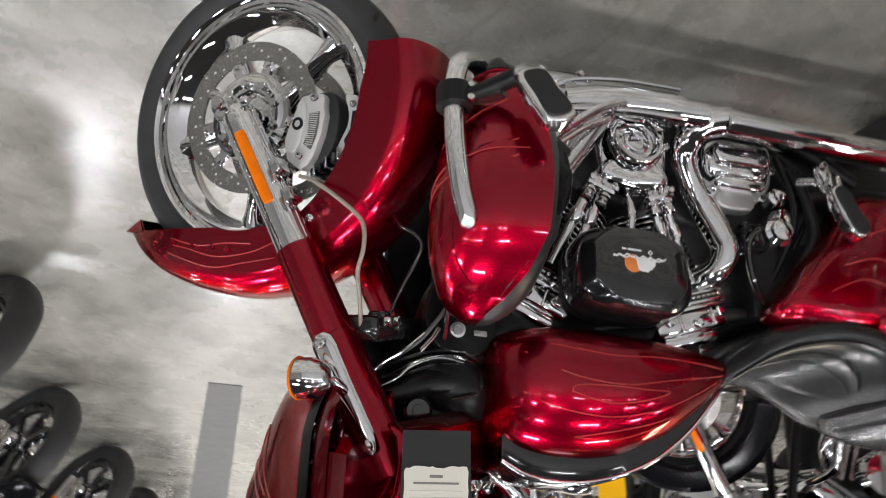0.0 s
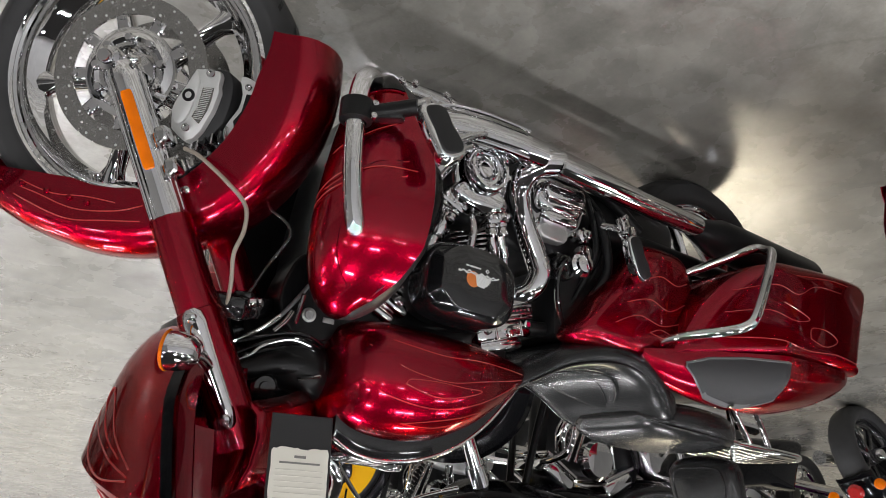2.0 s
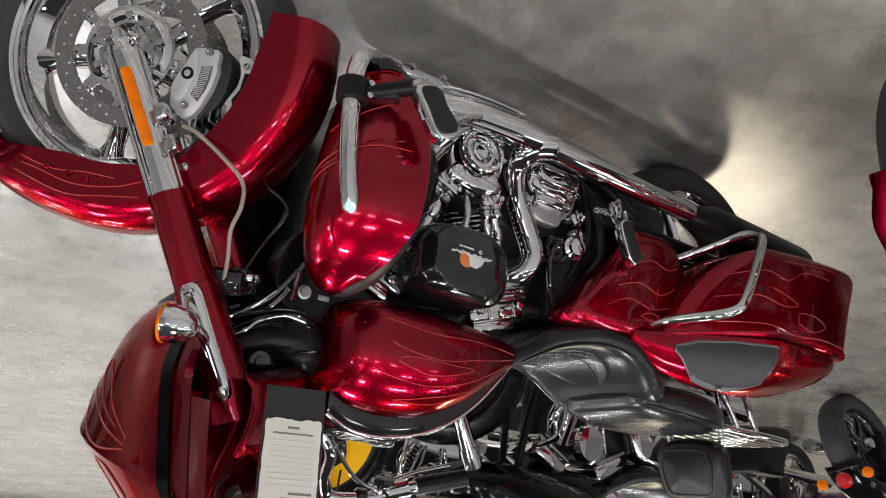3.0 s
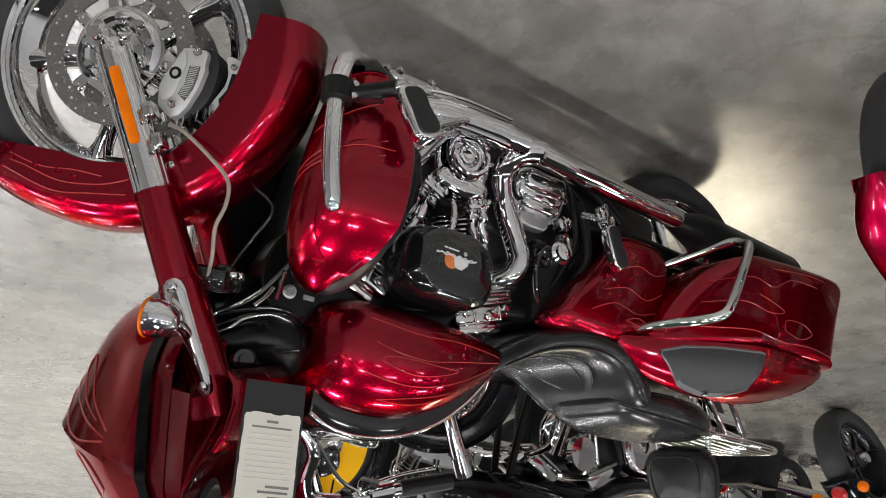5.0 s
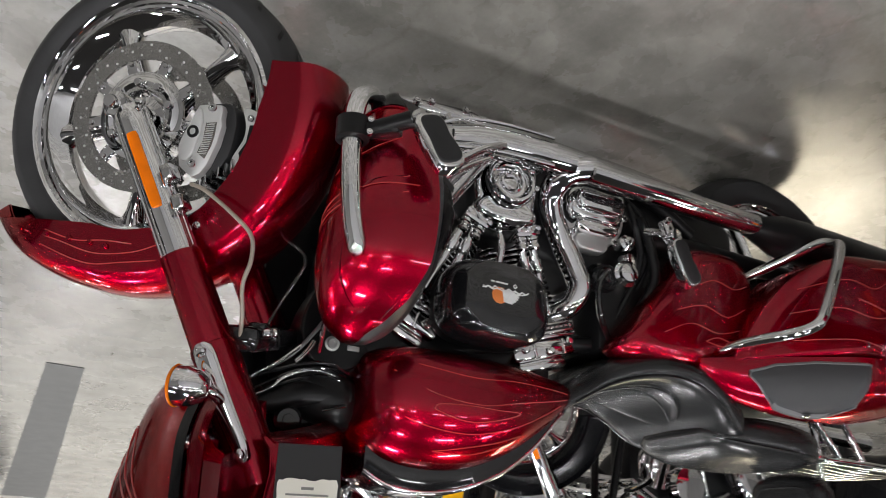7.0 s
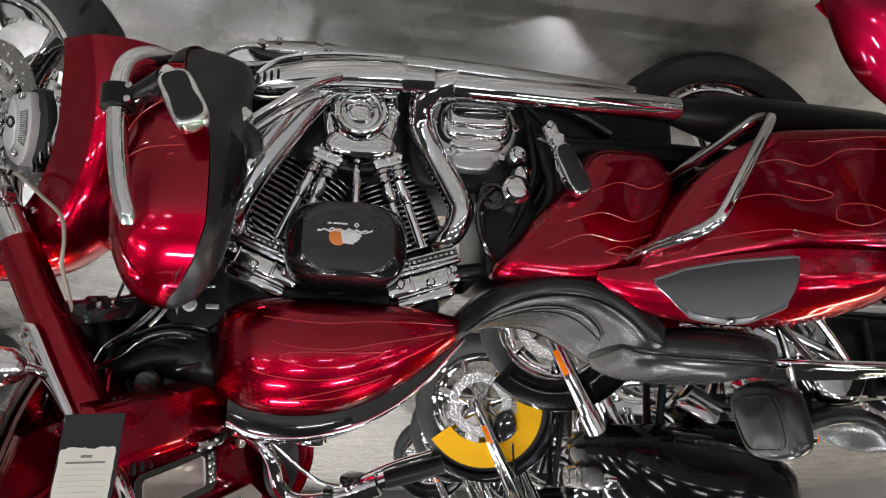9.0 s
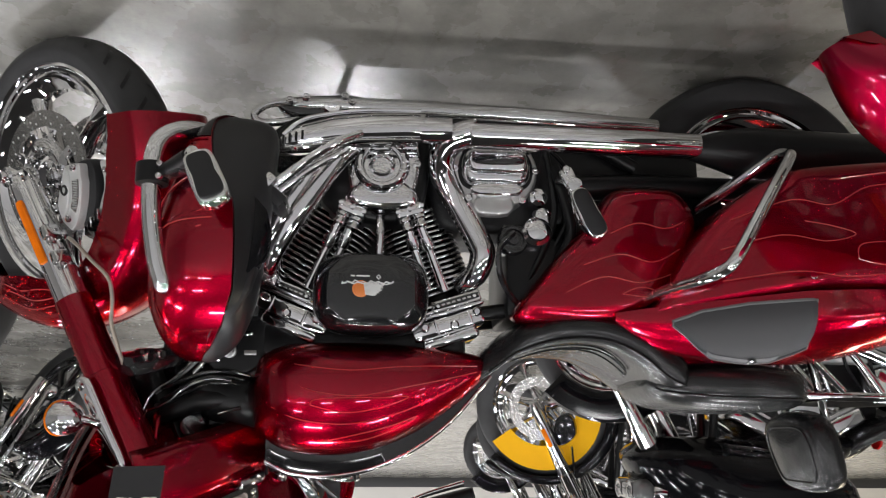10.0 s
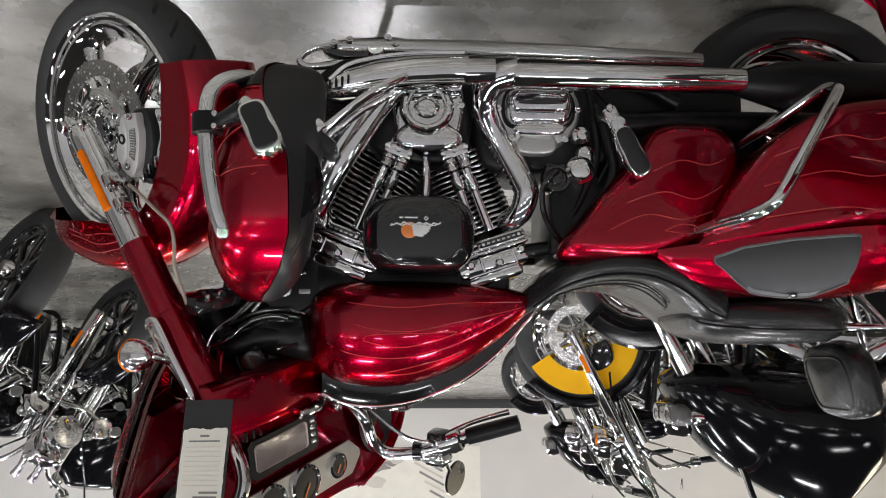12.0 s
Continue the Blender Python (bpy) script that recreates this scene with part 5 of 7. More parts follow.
def saddlebag(s=-1):
    bm = pillow(BAG, -0.175, -0.432, 0.045, 6, inner_round=False)
    bmesh.ops.subdivide_edges(bm, edges=[e for e in bm.edges if e.calc_length() > 0.3], cuts=1)
    for v in bm.verts:
        v.co.y = tuck(v.co.x, v.co.y)
    if s > 0:
        bmesh.ops.scale(bm, vec=(1, -1, 1), verts=bm.verts)
    bag = part("saddlebag", bm, RED, bike, "candy-red hard saddlebag with a speaker in its lid", 60)
    if s < 0:
        for line in ([(-0.62, 0.46), (-0.72, 0.43), (-0.80, 0.44), (-0.88, 0.40), (-1.0, 0.39)], [(-0.60, 0.52), (-0.70, 0.50), (-0.78, 0.515), (-0.84, 0.50), (-0.80, 0.485), (-0.74, 0.475)], [(-0.84, 0.55), (-0.90, 0.56), (-0.96, 0.535), (-0.92, 0.515), (-0.85, 0.52), (-0.84, 0.55)], [(-0.60, 0.585), (-0.72, 0.575), (-0.82, 0.585), (-0.95, 0.572), (-1.05, 0.578)], [(-0.70, 0.40), (-0.82, 0.385), (-0.95, 0.365), (-1.04, 0.36)]):
            part("pinstripe", tube([(x, tuck(x, -0.4322) - 0.0003, z) for x, z in line], 0.0011, 6, 6), STRIPE, bag)
    rings = []
    for row in LID[(10 if s > 0 else 0):]:
        x = row[0]
        ring = [lid_point(x, j / 21) for j in range(22)]
        ring.append(Vector((x, ring[-1].y, row[1])))
        rings.append([(p.x, p.y * -s, p.z) for p in ring])
    lid = part("lid", loft(rings), RED, bag, "red saddlebag lid", 60)
    if s < 0:
        # speaker grille lying on the lid
        rr = []
        lo = [(-0.510, 0.22), (-0.56, 0.10), (-0.64, 0.06), (-0.748, 0.08)]
        hi = [(-0.510, 0.30), (-0.555, 0.56), (-0.59, 0.70), (-0.66, 0.76), (-0.70, 0.72), (-0.748, 0.56)]
        cols = 24
        for i in range(cols + 1):
            x = -0.510 - 0.238 * i / cols
            u0, u1 = interp(lo, x)[0], interp(hi, x)[0]
            rr.append([lid_point(x, u0 + (u1 - u0) * j / 8, 0.004) for j in range(9)])
        sp = part("speaker_grille", loft(rr, False, False), GREY_PANEL, lid, "dark grey speaker grille", 60)
        edge = [r[0] for r in rr] + [r[-1] for r in reversed(rr)]
        part("grille_rim", tube(edge, 0.0034, 8, 1, True, flat=0.6), GREY_RIM, sp)
        lip = [[r[7] + (r[8] - r[7]) * 0.2 + Vector((0, 0, 0.001)), r[8] + Vector((0, 0, 0.001))] for r in rr[7:21]]
        part("grille_lip", loft(lip, False, False), GREY_RIM, sp, "grey lower lip")
        part("grille_badge", lathe([(0.008, 0), (0.009, 0.002), (0.006, 0.003), (0, 0.003)], lid_point(-0.668, 0.70, 0.0055), (0, -0.35, 1), 24), CHROME_DULL, sp)
        part("bag_latch", lathe([(0.007, 0), (0.0075, 0.004), (0, 0.005)], (-0.745, tuck(-0.745, -0.432), 0.585), (0, -1, 0), 24), CHROME, bag)
    return bag


def bag_guard():
    g = part("saddlebag_guard", tube([(-0.420, -0.10, 0.645), (-0.447, -0.145, 0.634), (-0.495, -0.245, 0.600), (-0.540, -0.345, 0.590), (-0.568, -0.385, 0.578), (-0.592, -0.398, 0.550), (-0.665, -0.384, 0.440), (-0.735, -0.358, 0.340), (-0.751, -0.330, 0.318), (-0.742, -0.295, 0.308), (-0.70, -0.22, 0.338), (-0.637, -0.125, 0.380)], 0.0125, 16), CHROME, bike, "bent chrome saddlebag guard rail")
    return g


def rear_rack():
    r = part("luggage_rack", tube([(-0.80, 0.085, 0.795), (-0.92, 0.115, 0.80), (-1.12, 0.12, 0.80), (-1.22, 0.10, 0.80), (-1.24, 0.0, 0.80), (-1.22, -0.10, 0.80), (-1.12, -0.12, 0.80), (-0.92, -0.115, 0.80), (-0.80, -0.085, 0.795)], 0.010, 12), CHROME, bike, "slatted chrome luggage rack")
    for k in range(6):
        y = -0.095 + 0.038 * k
        part("rack_slat", tube([(-0.80, y, 0.798), (-1.05, y, 0.808), (-1.225, y * 0.9, 0.803)], 0.0085, 10, 5, flat=0.7), CHROME, r)
    for s in (-1, 1):
        part("rack_support", tube([(-0.78, 0.125 * s, 0.655), (-0.86, 0.125 * s, 0.70), (-0.95, 0.12 * s, 0.79)], 0.009, 10), CHROME, r)
        part("rack_support", tube([(-0.92, 0.13 * s, 0.64), (-0.99, 0.125 * s, 0.72), (-1.04, 0.12 * s, 0.79)], 0.009, 10), CHROME, r)
        part("support_plate", block(-0.87, 0.135 * s, 0.665, 0.20, 0.012, 0.035, 0.004), CHROME, r)
    return r


def backrest():
    out = rounded([(-0.105, -0.06), (-0.115, 0.0), (-0.095, 0.075), (-0.04, 0.095), (0.04, 0.095), (0.095, 0.075), (0.115, 0.0), (0.105, -0.06), (0.05, -0.085), (-0.05, -0.085)], 5)
    m = Matrix.Translation((-0.915, 0.0, 0.915)) @ Matrix.Rotation(radians(90), 4, "Z") @ Matrix.Rotation(radians(-14), 4, "X")
    b = part("backrest", pillow(out, 0.03, -0.035, 0.028, 5, dome=0.01), LEATHER, bike, "black padded passenger backrest", 60, m=m)
    part("piping", tube([(p[0], -0.036, p[1]) for p in shrink(out, 0.030)][::3], 0.003, 6, 3, True), LEATHER, b, m=m)
    for s in (-1, 1):
        part("sissy_bar", tube([(-0.86, 0.105 * s, 0.64), (-0.90, 0.10 * s, 0.76), (-0.935, 0.075 * s, 0.90)], 0.009, 10), CHROME, b)
    return b


# fairing: height over the hub, nose x, half width, rear x
FAIR = smooth_table([(0.452, -0.170, 0.14, -0.330), (0.48, -0.122, 0.17, -0.325), (0.54, -0.086, 0.24, -0.342), (0.62, -0.068, 0.325, -0.382), (0.696, -0.056, 0.40, -0.420)], 4)[:-1] + smooth_table([(0.696, -0.056, 0.40, -0.420), (0.76, -0.145, 0.415, -0.438), (0.82, -0.208, 0.39, -0.448), (0.88, -0.270, 0.31, -0.455), (0.915, -0.310, 0.20, -0.455)], 4)


def fair_point(row, a, grow=0.0):
    z, xn, w, xr = row
    return Vector((xr + (xn - xr + grow) * max(0.0, math.sin(a)) ** 1.5, (w + grow) * math.cos(a), z))


def fairing():
    def sweep(a, z):
        """The trim lines run towards the rear edge higher up."""
        b = min(a, math.pi - a)
        k = float(np.interp(z, [0.48, 0.56, 0.64, 0.72, 0.80, 0.92], [1.0, 0.92, 0.74, 0.58, 0.48, 0.42]))
        c = b * k if b <= 0.56 else 0.56 * k + (b - 0.56) * (math.pi / 2 - 0.56 * k) / (math.pi / 2 - 0.56)
        return c if a <= math.pi / 2 else math.pi - c

    def shell(a0, a1, n, grow=0.0, rows=None):
        return loft([[fair_point(r, sweep(a0 + (a1 - a0) * j / n, r[0]), grow) for j in range(n + 1)] for r in (rows or FAIR)], False, False)

    higher = [r for r in FAIR if r[0] > 0.56]

    f = part("fairing", shell(0.56, math.pi - 0.56, 44), RED, bike, "candy-red bat-wing fairing on the fork", 40, m=ST)
    for a0, a1, name, mat, sink, rows in ((0.0, 0.28, "inner_edge", RED_DARK, 0.0, higher), (0.28, 0.36, "trim_band", RED_DARK, 0.003, None), (0.36, 0.48, "trim_groove", RED_DARK, -0.006, None), (0.48, 0.58, "rubber_trim", BLACK_SOFT, 0.003, None)):
        part(name, shell(a0, a1, 4, sink, rows), mat, f, sharp=50, m=ST)
        part(name, shell(math.pi - a1, math.pi - a0, 4, sink, rows), mat, f, sharp=50, m=ST)
    for side in (1, -1):
        cheek = []
        for r in FAIR:
            if 0.57 < r[0] < 0.71:
                p0 = fair_point(r, 0.0 if side > 0 else math.pi)
                p1 = Vector((-0.010 - 0.552 * r[0], 0.125 * side, r[0]))
                cheek.append([p0.lerp(p1, k / 5) + Vector((0.012 * math.sin(math.pi * k / 5), 0, 0)) for k in range(6)])
        part("fairing_cheek", loft(cheek, False, False), RED_DARK, f, "dark red inner cheek", 50, m=ST)
    for line in ([(0.66, 2.5), (0.63, 2.3), (0.585, 2.1), (0.575, 2.0), (0.60, 2.0), (0.635, 2.2), (0.655, 2.4)], [(0.67, 2.5), (0.66, 2.3), (0.635, 2.0), (0.61, 1.75)], [(0.675, 2.5), (0.69, 2.3), (0.68, 2.1), (0.65, 1.9), (0.64, 1.75)], [(0.80, 2.4), (0.75, 2.2), (0.72, 1.95), (0.70, 1.75)], [(0.74, 2.45), (0.71, 2.35), (0.715, 2.2), (0.745, 2.2), (0.765, 2.3), (0.74, 2.45)], [(0.83, 2.3), (0.79, 2.1), (0.76, 1.9), (0.73, 1.7)]):
        pts = []
        for z, a in line:
            row = (z, *interp(FAIR, z))
            pts.append(fair_point(row, a, 0.0006))
        part("pinstripe", tube(pts, 0.0017, 6, 6), STRIPE, f, m=ST)
    # dash: dished red panel between the fairing's rear edges
    rows = [r for r in FAIR if r[0] > 0.50]
    dash = []
    for z, _, w, xr in rows:
        w = w * float(np.interp(z, [0.50, 0.62, 0.70], [0.36, 0.46, 1.0]))
        dash.append([(xr + 0.045 * math.sin(math.pi * j / 24) ** 0.6, w * math.cos(math.pi * j / 24), z) for j in range(25)])
    d = part("dash", loft(dash, False, False), RED, f, "red inner fairing with radio and gauges", 50, m=ST)
    d.modifiers.new("thickness", "SOLIDIFY").thickness = 0.004
    xd = -0.412

    def panel(name, v0, v1, z0, z1, depth, mat, parent, rnd=0.012, label="", off=0.0):
        # rider-facing plate: in its own frame x runs along v, y backwards
        out = [(v0 + rnd, z0), (v1 - rnd, z0), (v1, z0 + rnd), (v1, z1 - rnd), (v1 - rnd, z1), (v0 + rnd, z1), (v0, z1 - rnd), (v0, z0 + rnd)]
        bm = pillow(out, 0.02, depth, 0.003, 2)
        return part(name, bm, mat, parent, label, m=ST @ Matrix.Translation((xd - off, 0, 0)) @ Matrix.Rotation(radians(90), 4, "Z"))

    radio = panel("radio", -0.125, 0.085, 0.684, 0.772, 0.016, BLACK_GLOSS, d, 0.012, "grey radio display in a black frame")
    panel("display", -0.108, 0.050, 0.696, 0.756, 0.020, LCD, radio, 0.006)
    for k in range(4):
        panel("radio_button", 0.060, 0.076, 0.696 + 0.016 * k, 0.708 + 0.016 * k, 0.021, CHROME_DULL, radio, 0.002)
    gp = panel("gauge_panel", -0.225, 0.225, 0.797, 0.882, 0.014, SILVER_DASH, d, 0.035, "brushed silver gauge panel")
    for v, r in ((-0.185, 0.026), (-0.080, 0.042), (0.028, 0.042), (0.138, 0.026)):
        mm = ST @ Matrix.Translation((xd - 0.014, v, 0.84))
        g = part("gauge", lathe([(r, 0), (r + 0.004, 0.004), (r + 0.004, 0.012), (r - 0.002, 0.014), (r - 0.004, 0.008), (0, 0.008)], (0, 0, 0), (-1, 0, 0), 36), CHROME, gp, m=mm)
        part("gauge_face", lathe([(r - 0.004, 0.009), (0, 0.010)], (0, 0, 0), (-1, 0, 0), 32), GAUGE, g, m=mm)
        part("gauge_needle", block(0, 0, 0, 0.002, 0.003, r * 0.8, 0, m=Matrix.Translation((-0.012, 0, r * 0.3)) @ Matrix.Rotation(0.6, 4, "X")), ORANGE_MARK, g, m=mm)
    for v in (-0.300, 0.300):
        mm = ST @ Matrix.Translation((xd - 0.012, v, 0.782)) @ Matrix.Diagonal((1, 0.85, 1.15, 1))
        part("speaker", lathe([(0.072, 0), (0.076, 0.006), (0.068, 0.012), (0.060, 0.002), (0.022, -0.012), (0.020, -0.004), (0, 0.0)], (0, 0, 0), (-1, 0, 0), 36), BLACK_MATT, d, "round black fairing speaker", m=mm)
    for v in (-0.12, -0.10, -0.08, 0.10, 0.12, 0.14):
        part("vent_slot", block(xd - 0.010, v, 0.672, 0.012, 0.008, 0.022, 0.002), BLACK, d, m=ST)
    part("dash_knob", lathe([(0.016, 0), (0.017, 0.010), (0.013, 0.02), (0, 0.021)], (xd, 0.165, 0.70), (-1, 0, 0), 24), CHROME, d, m=ST)
    part("ignition_switch", block(xd - 0.02, 0.05, 0.668, 0.05, 0.07, 0.022, 0.006), CHROME, d, m=ST)
    # lower inner panel behind the fork
    low = []
    for z, hw, x in ((0.672, 0.25, -0.425), (0.64, 0.215, -0.432), (0.60, 0.200, -0.432), (0.565, 0.192, -0.425), (0.548, 0.185, -0.405)):
        low.append([(x + 0.03 * (v / hw) ** 2, v, z) for v in (hw * (-1 + 2 * j / 16) for j in range(17))])
    lp = part("lower_panel", loft(low, False, False), RED, f, "red lower inner panel", m=ST)
    lp.modifiers.new("thickness", "SOLIDIFY").thickness = 0.006
    # headlamp and nose
    part("headlamp", lathe([(0.086, -0.03), (0.092, 0.0), (0.088, 0.012), (0.080, 0.008), (0.05, 0.016), (0, 0.02)], (-0.118, 0, 0.585), (1, 0, -0.12), 40), CHROME, f, "round chrome headlamp", m=ST)
    return f


def turn_signal(s):
    base = Vector((-0.262, 0.232 * s, 0.478))
    t = part("turn_signal", lathe([(0, -0.036), (0.014, -0.034), (0.026, -0.022), (0.032, -0.004), (0.0325, 0.016), (0, 0.016)], base, (1, 0.05 * s, 0.05), 32), CHROME, bike, "chrome bullet turn signal with amber lens", m=ST)
    part("lens", lathe([(0.0335, 0.016), (0.0345, 0.018), (0.032, 0.022), (0.015, 0.025), (0, 0.026)], base, (1, 0.05 * s, 0.05), 32), AMBER, t, "amber lens", m=ST)
    part("stalk", tube([base + Vector((-0.022, -0.004 * s, 0.0)), base + Vector((-0.032, -0.024 * s, 0.008)), Vector((-0.300, 0.186 * s, 0.500))], 0.010, 10), CHROME, t, m=ST)
    p0, p1 = Vector((-0.250, 0.186 * s, 0.412)), Vector((-0.352, 0.180 * s, 0.594))
    d = p1 - p0
    side = d.normalized().cross(Vector((0, 1, 0)))
    rings = []
    for f, w in ((0.0, 0.010), (0.04, 0.019), (0.12, 0.021), (0.5, 0.017), (0.88, 0.017), (0.97, 0.014), (1.0, 0.008)):
        c = p0 + d * f
        rings.append([c + side * w * math.cos(a) + Vector((0, 0.010 * math.sin(a) * s, 0)) for a in (2 * math.pi * j / 14 for j in range(14))])
    part("signal_bracket", loft(rings), CHROME, t, "long chrome bracket", m=ST)
    for f in (0.07, 0.93):
        c = p0 + d * f + Vector((0, 0.009 * s, 0))
        part("bracket_bolt", lathe([(0, 0.007), (0.005, 0.007), (0.009, 0.005), (0.010, 0)], c, (0, s, 0), 14), CHROME, t, m=ST)
    return t


def handlebar():
    for s in (1, -1):
        b = part("handlebar", tube([(-0.30, 0.05 * s, 0.64), (-0.36, 0.12 * s, 0.66), (-0.44, 0.165 * s, 0.68), (-0.483, 0.190 * s, 0.733), (-0.472, 0.230 * s, 0.807), (-0.494, 0.265 * s, 0.850), (-0.583, 0.310 * s, 0.845), (-0.676, 0.350 * s, 0.810), (-0.768, 0.400 * s, 0.785)], 0.0155, 16), CHROME, bike, "chrome handlebar with controls", m=ST)
        part("grip", tube([(-0.672, 0.348 * s, 0.811), (-0.72, 0.374 * s, 0.798), (-0.785, 0.409 * s, 0.781)], [0.020, 0.021, 0.020], 16), BLACK, b, m=ST)
        part("switch_housing", lathe([(0.020, -0.03), (0.026, -0.026), (0.026, 0.026), (0.020, 0.03)], (-0.632, 0.333 * s, 0.827), (-0.9, 0.40 * s, -0.3), 20), CHROME, b, m=ST)
        part("switch_block", block(-0.600, 0.330 * s, 0.822, 0.050, 0.046, 0.048, 0.010), BLACK_GLOSS, b, m=ST)
        for k in range(3):
            part("switch_button", block(-0.612 + 0.014 * k, 0.306 * s, 0.820 + 0.006 * (k % 2), 0.009, 0.010, 0.012, 0.002), CHROME_DULL, b, m=ST)
        part("switch_clamp", lathe([(0.017, -0.012), (0.023, -0.010), (0.023, 0.010), (0.017, 0.012)], (-0.555, 0.298 * s, 0.848), (-0.9, 0.45 * s, 0.0), 20), BLACK_GLOSS, b, m=ST)
        part("lever_bracket", block(-0.622, 0.352 * s, 0.842, 0.040, 0.030, 0.034, 0.007), BLACK_GLOSS, b, m=ST)
        part("reservoir_cap", block(-0.590, 0.335 * s, 0.886, 0.052, 0.042, 0.006, 0.002), BLACK_GLOSS, b, m=ST)
        part("reservoir", block(-0.590, 0.335 * s, 0.868, 0.06, 0.05, 0.032, 0.008), CHROME, b, m=ST)
        part("lever", tube([(-0.60, 0.355 * s, 0.822), (-0.66, 0.392 * s, 0.792), (-0.74, 0.442 * s, 0.770)], [0.009, 0.006, 0.008], 10), CHROME, b, m=ST)
        part("mirror_stem", tube([(-0.61, 0.335 * s, 0.86), (-0.60, 0.355 * s, 0.90), (-0.59, 0.39 * s, 0.94)], 0.005, 8), CHROME, b, m=ST)
        part("mirror", lathe([(0, -0.012), (0.03, -0.011), (0.045, 0), (0.044, 0.006), (0, 0.006)], (-0.59, 0.40 * s, 0.955), (-1, 0, 0.1), 24), BLACK_GLOSS, b, m=ST)
        if s > 0:
            part("control_cable", tube([(-0.60, 0.32 * s, 0.83), (-0.54, 0.27 * s, 0.80), (-0.47, 0.20 * s, 0.70), (-0.36, 0.10 * s, 0.56), (-0.38, 0.04, 0.36)], 0.005, 8), CHROME_DULL, b, m=ST)
    return b


def head_clutter():
    """Black trays, wiring and hoses between fork and tank."""
    tray = part("wiring_tray", tube([(0.50, 0.0, 0.74), (0.44, -0.02, 0.80), (0.38, -0.02, 0.82), (0.34, 0, 0.84)], [0.04, 0.06, 0.06, 0.045], 14), BLACK, bike, "black plastic wiring tray")
    neck = rounded([(0.640, 0.765), (0.50, 0.735), (0.36, 0.722), (0.340, 0.80), (0.36, 0.865), (0.45, 0.905), (0.545, 0.930), (0.600, 0.86)], 4)
    part("neck_cover", pillow(neck, 0.12, -0.030, 0.015, 3), BLACK_SOFT, tray, "black plastic cover behind the fork")
    for pts, r, mat in (
        ([(0.571, -0.07, 0.844), (0.552, -0.07, 0.806), (0.508, -0.075, 0.774), (0.47, -0.08, 0.737)], 0.0035, CHROME_DULL),
        ([(0.576, -0.065, 0.854), (0.519, -0.075, 0.826), (0.491, -0.075, 0.80), (0.441, -0.075, 0.779), (0.394, -0.07, 0.782)], 0.0032, CHROME_DULL),
        ([(0.54, -0.06, 0.824), (0.501, -0.07, 0.80), (0.461, -0.075, 0.781), (0.418, -0.075, 0.773), (0.37, -0.06, 0.78)], 0.0035, BLACK_GLOSS),
        ([(0.55, -0.06, 0.836), (0.49, -0.07, 0.81), (0.44, -0.075, 0.791), (0.399, -0.075, 0.788), (0.36, -0.06, 0.80)], 0.004, BLACK_GLOSS),
        ([(0.54, -0.06, 0.80), (0.50, -0.068, 0.785), (0.45, -0.07, 0.766), (0.40, -0.065, 0.762), (0.36, -0.05, 0.77)], 0.0045, BLACK_GLOSS),
    ):
        part("wiring_loom", tube(pts, r, 8), mat, tray)
    part("intake_hose", tube([(0.57, -0.04, 0.868), (0.508, -0.055, 0.846), (0.448, -0.06, 0.822), (0.36, -0.05, 0.815)], [0.018, 0.022, 0.026, 0.026], 14), BLACK, tray)
    part("horn_cover", lathe([(0, 0.022), (0.010, 0.022), (0.011, 0.016), (0.020, 0.016), (0.026, 0.010), (0.027, 0)], (0.47, -0.05, 0.872), (0.1, -1, 0.2), 28), BLACK_GLOSS, tray)
    part("trim_strip", tube([(0.415, -0.08, 0.852), (0.369, -0.08, 0.838)], 0.003, 8, 3), CHROME, tray)
    for x, z in ((0.505, 0.755), (0.445, 0.745), (0.40, 0.745)):
        bolt(0.006, 0.006, (x, -0.032, z), (0, -1, 0), tray)
    yoke = part("fork_yoke", block(-0.275, 0, 0.40, 0.09, 0.24, 0.045, 0.012), BLACK_GLOSS, bike, m=ST)
    part("hose_union", block(-0.30, -0.075, 0.385, 0.035, 0.03, 0.03, 0.006), BLACK_GLOSS, yoke, m=ST)
    for v in (-0.085, -0.055):
        part("banjo_bolt", lathe([(0, 0.012), (0.008, 0.012), (0.010, 0.008), (0.010, 0)], (-0.318, v, 0.388), (-1, 0, -0.2), 12), CHROME, yoke, m=ST)
    part("fork_yoke", block(-0.33, 0, 0.60, 0.09, 0.24, 0.035, 0.012), BLACK, bike, m=ST)
    gus = part("frame_gusset", pillow(rounded([(0.47, 0.70), (0.42, 0.77), (0.34, 0.75), (0.30, 0.66), (0.37, 0.58), (0.44, 0.60)], 4), 0.03, -0.060, 0.006, 3), BLACK, bike, "black frame plate at the steering neck")
    part("pivot_bolt", lathe([(0, 0.010), (0.006, 0.010), (0.0065, 0.012), (0.0095, 0.012), (0.0105, 0.006), (0.0145, 0.005), (0.0150, 0), (0, 0)], (0.404, -0.059, 0.718), (0.1, -1, 0.1), 28), ALU, gus, "large silver frame bolt")
    part("frame_tab", block(0.360, -0.062, 0.721, 0.026, 0.004, 0.011, 0.002, 2), ALU, gus, "bare metal tab")
    part("tank_bracket", block(0.392, -0.062, 0.662, 0.016, 0.004, 0.018, 0.003, 2), CHROME, gus)
    part("tank_bracket", block(0.372, -0.062, 0.680, 0.030, 0.004, 0.008, 0.003, 2), CHROME, gus)
    part("neck_cable", tube([(0.555, -0.05, 0.808), (0.485, -0.068, 0.756), (0.445, -0.070, 0.705), (0.410, -0.068, 0.648), (0.390, -0.05, 0.610)], 0.0042, 10), GREY_RIM, gus, "grey sheathed cable")
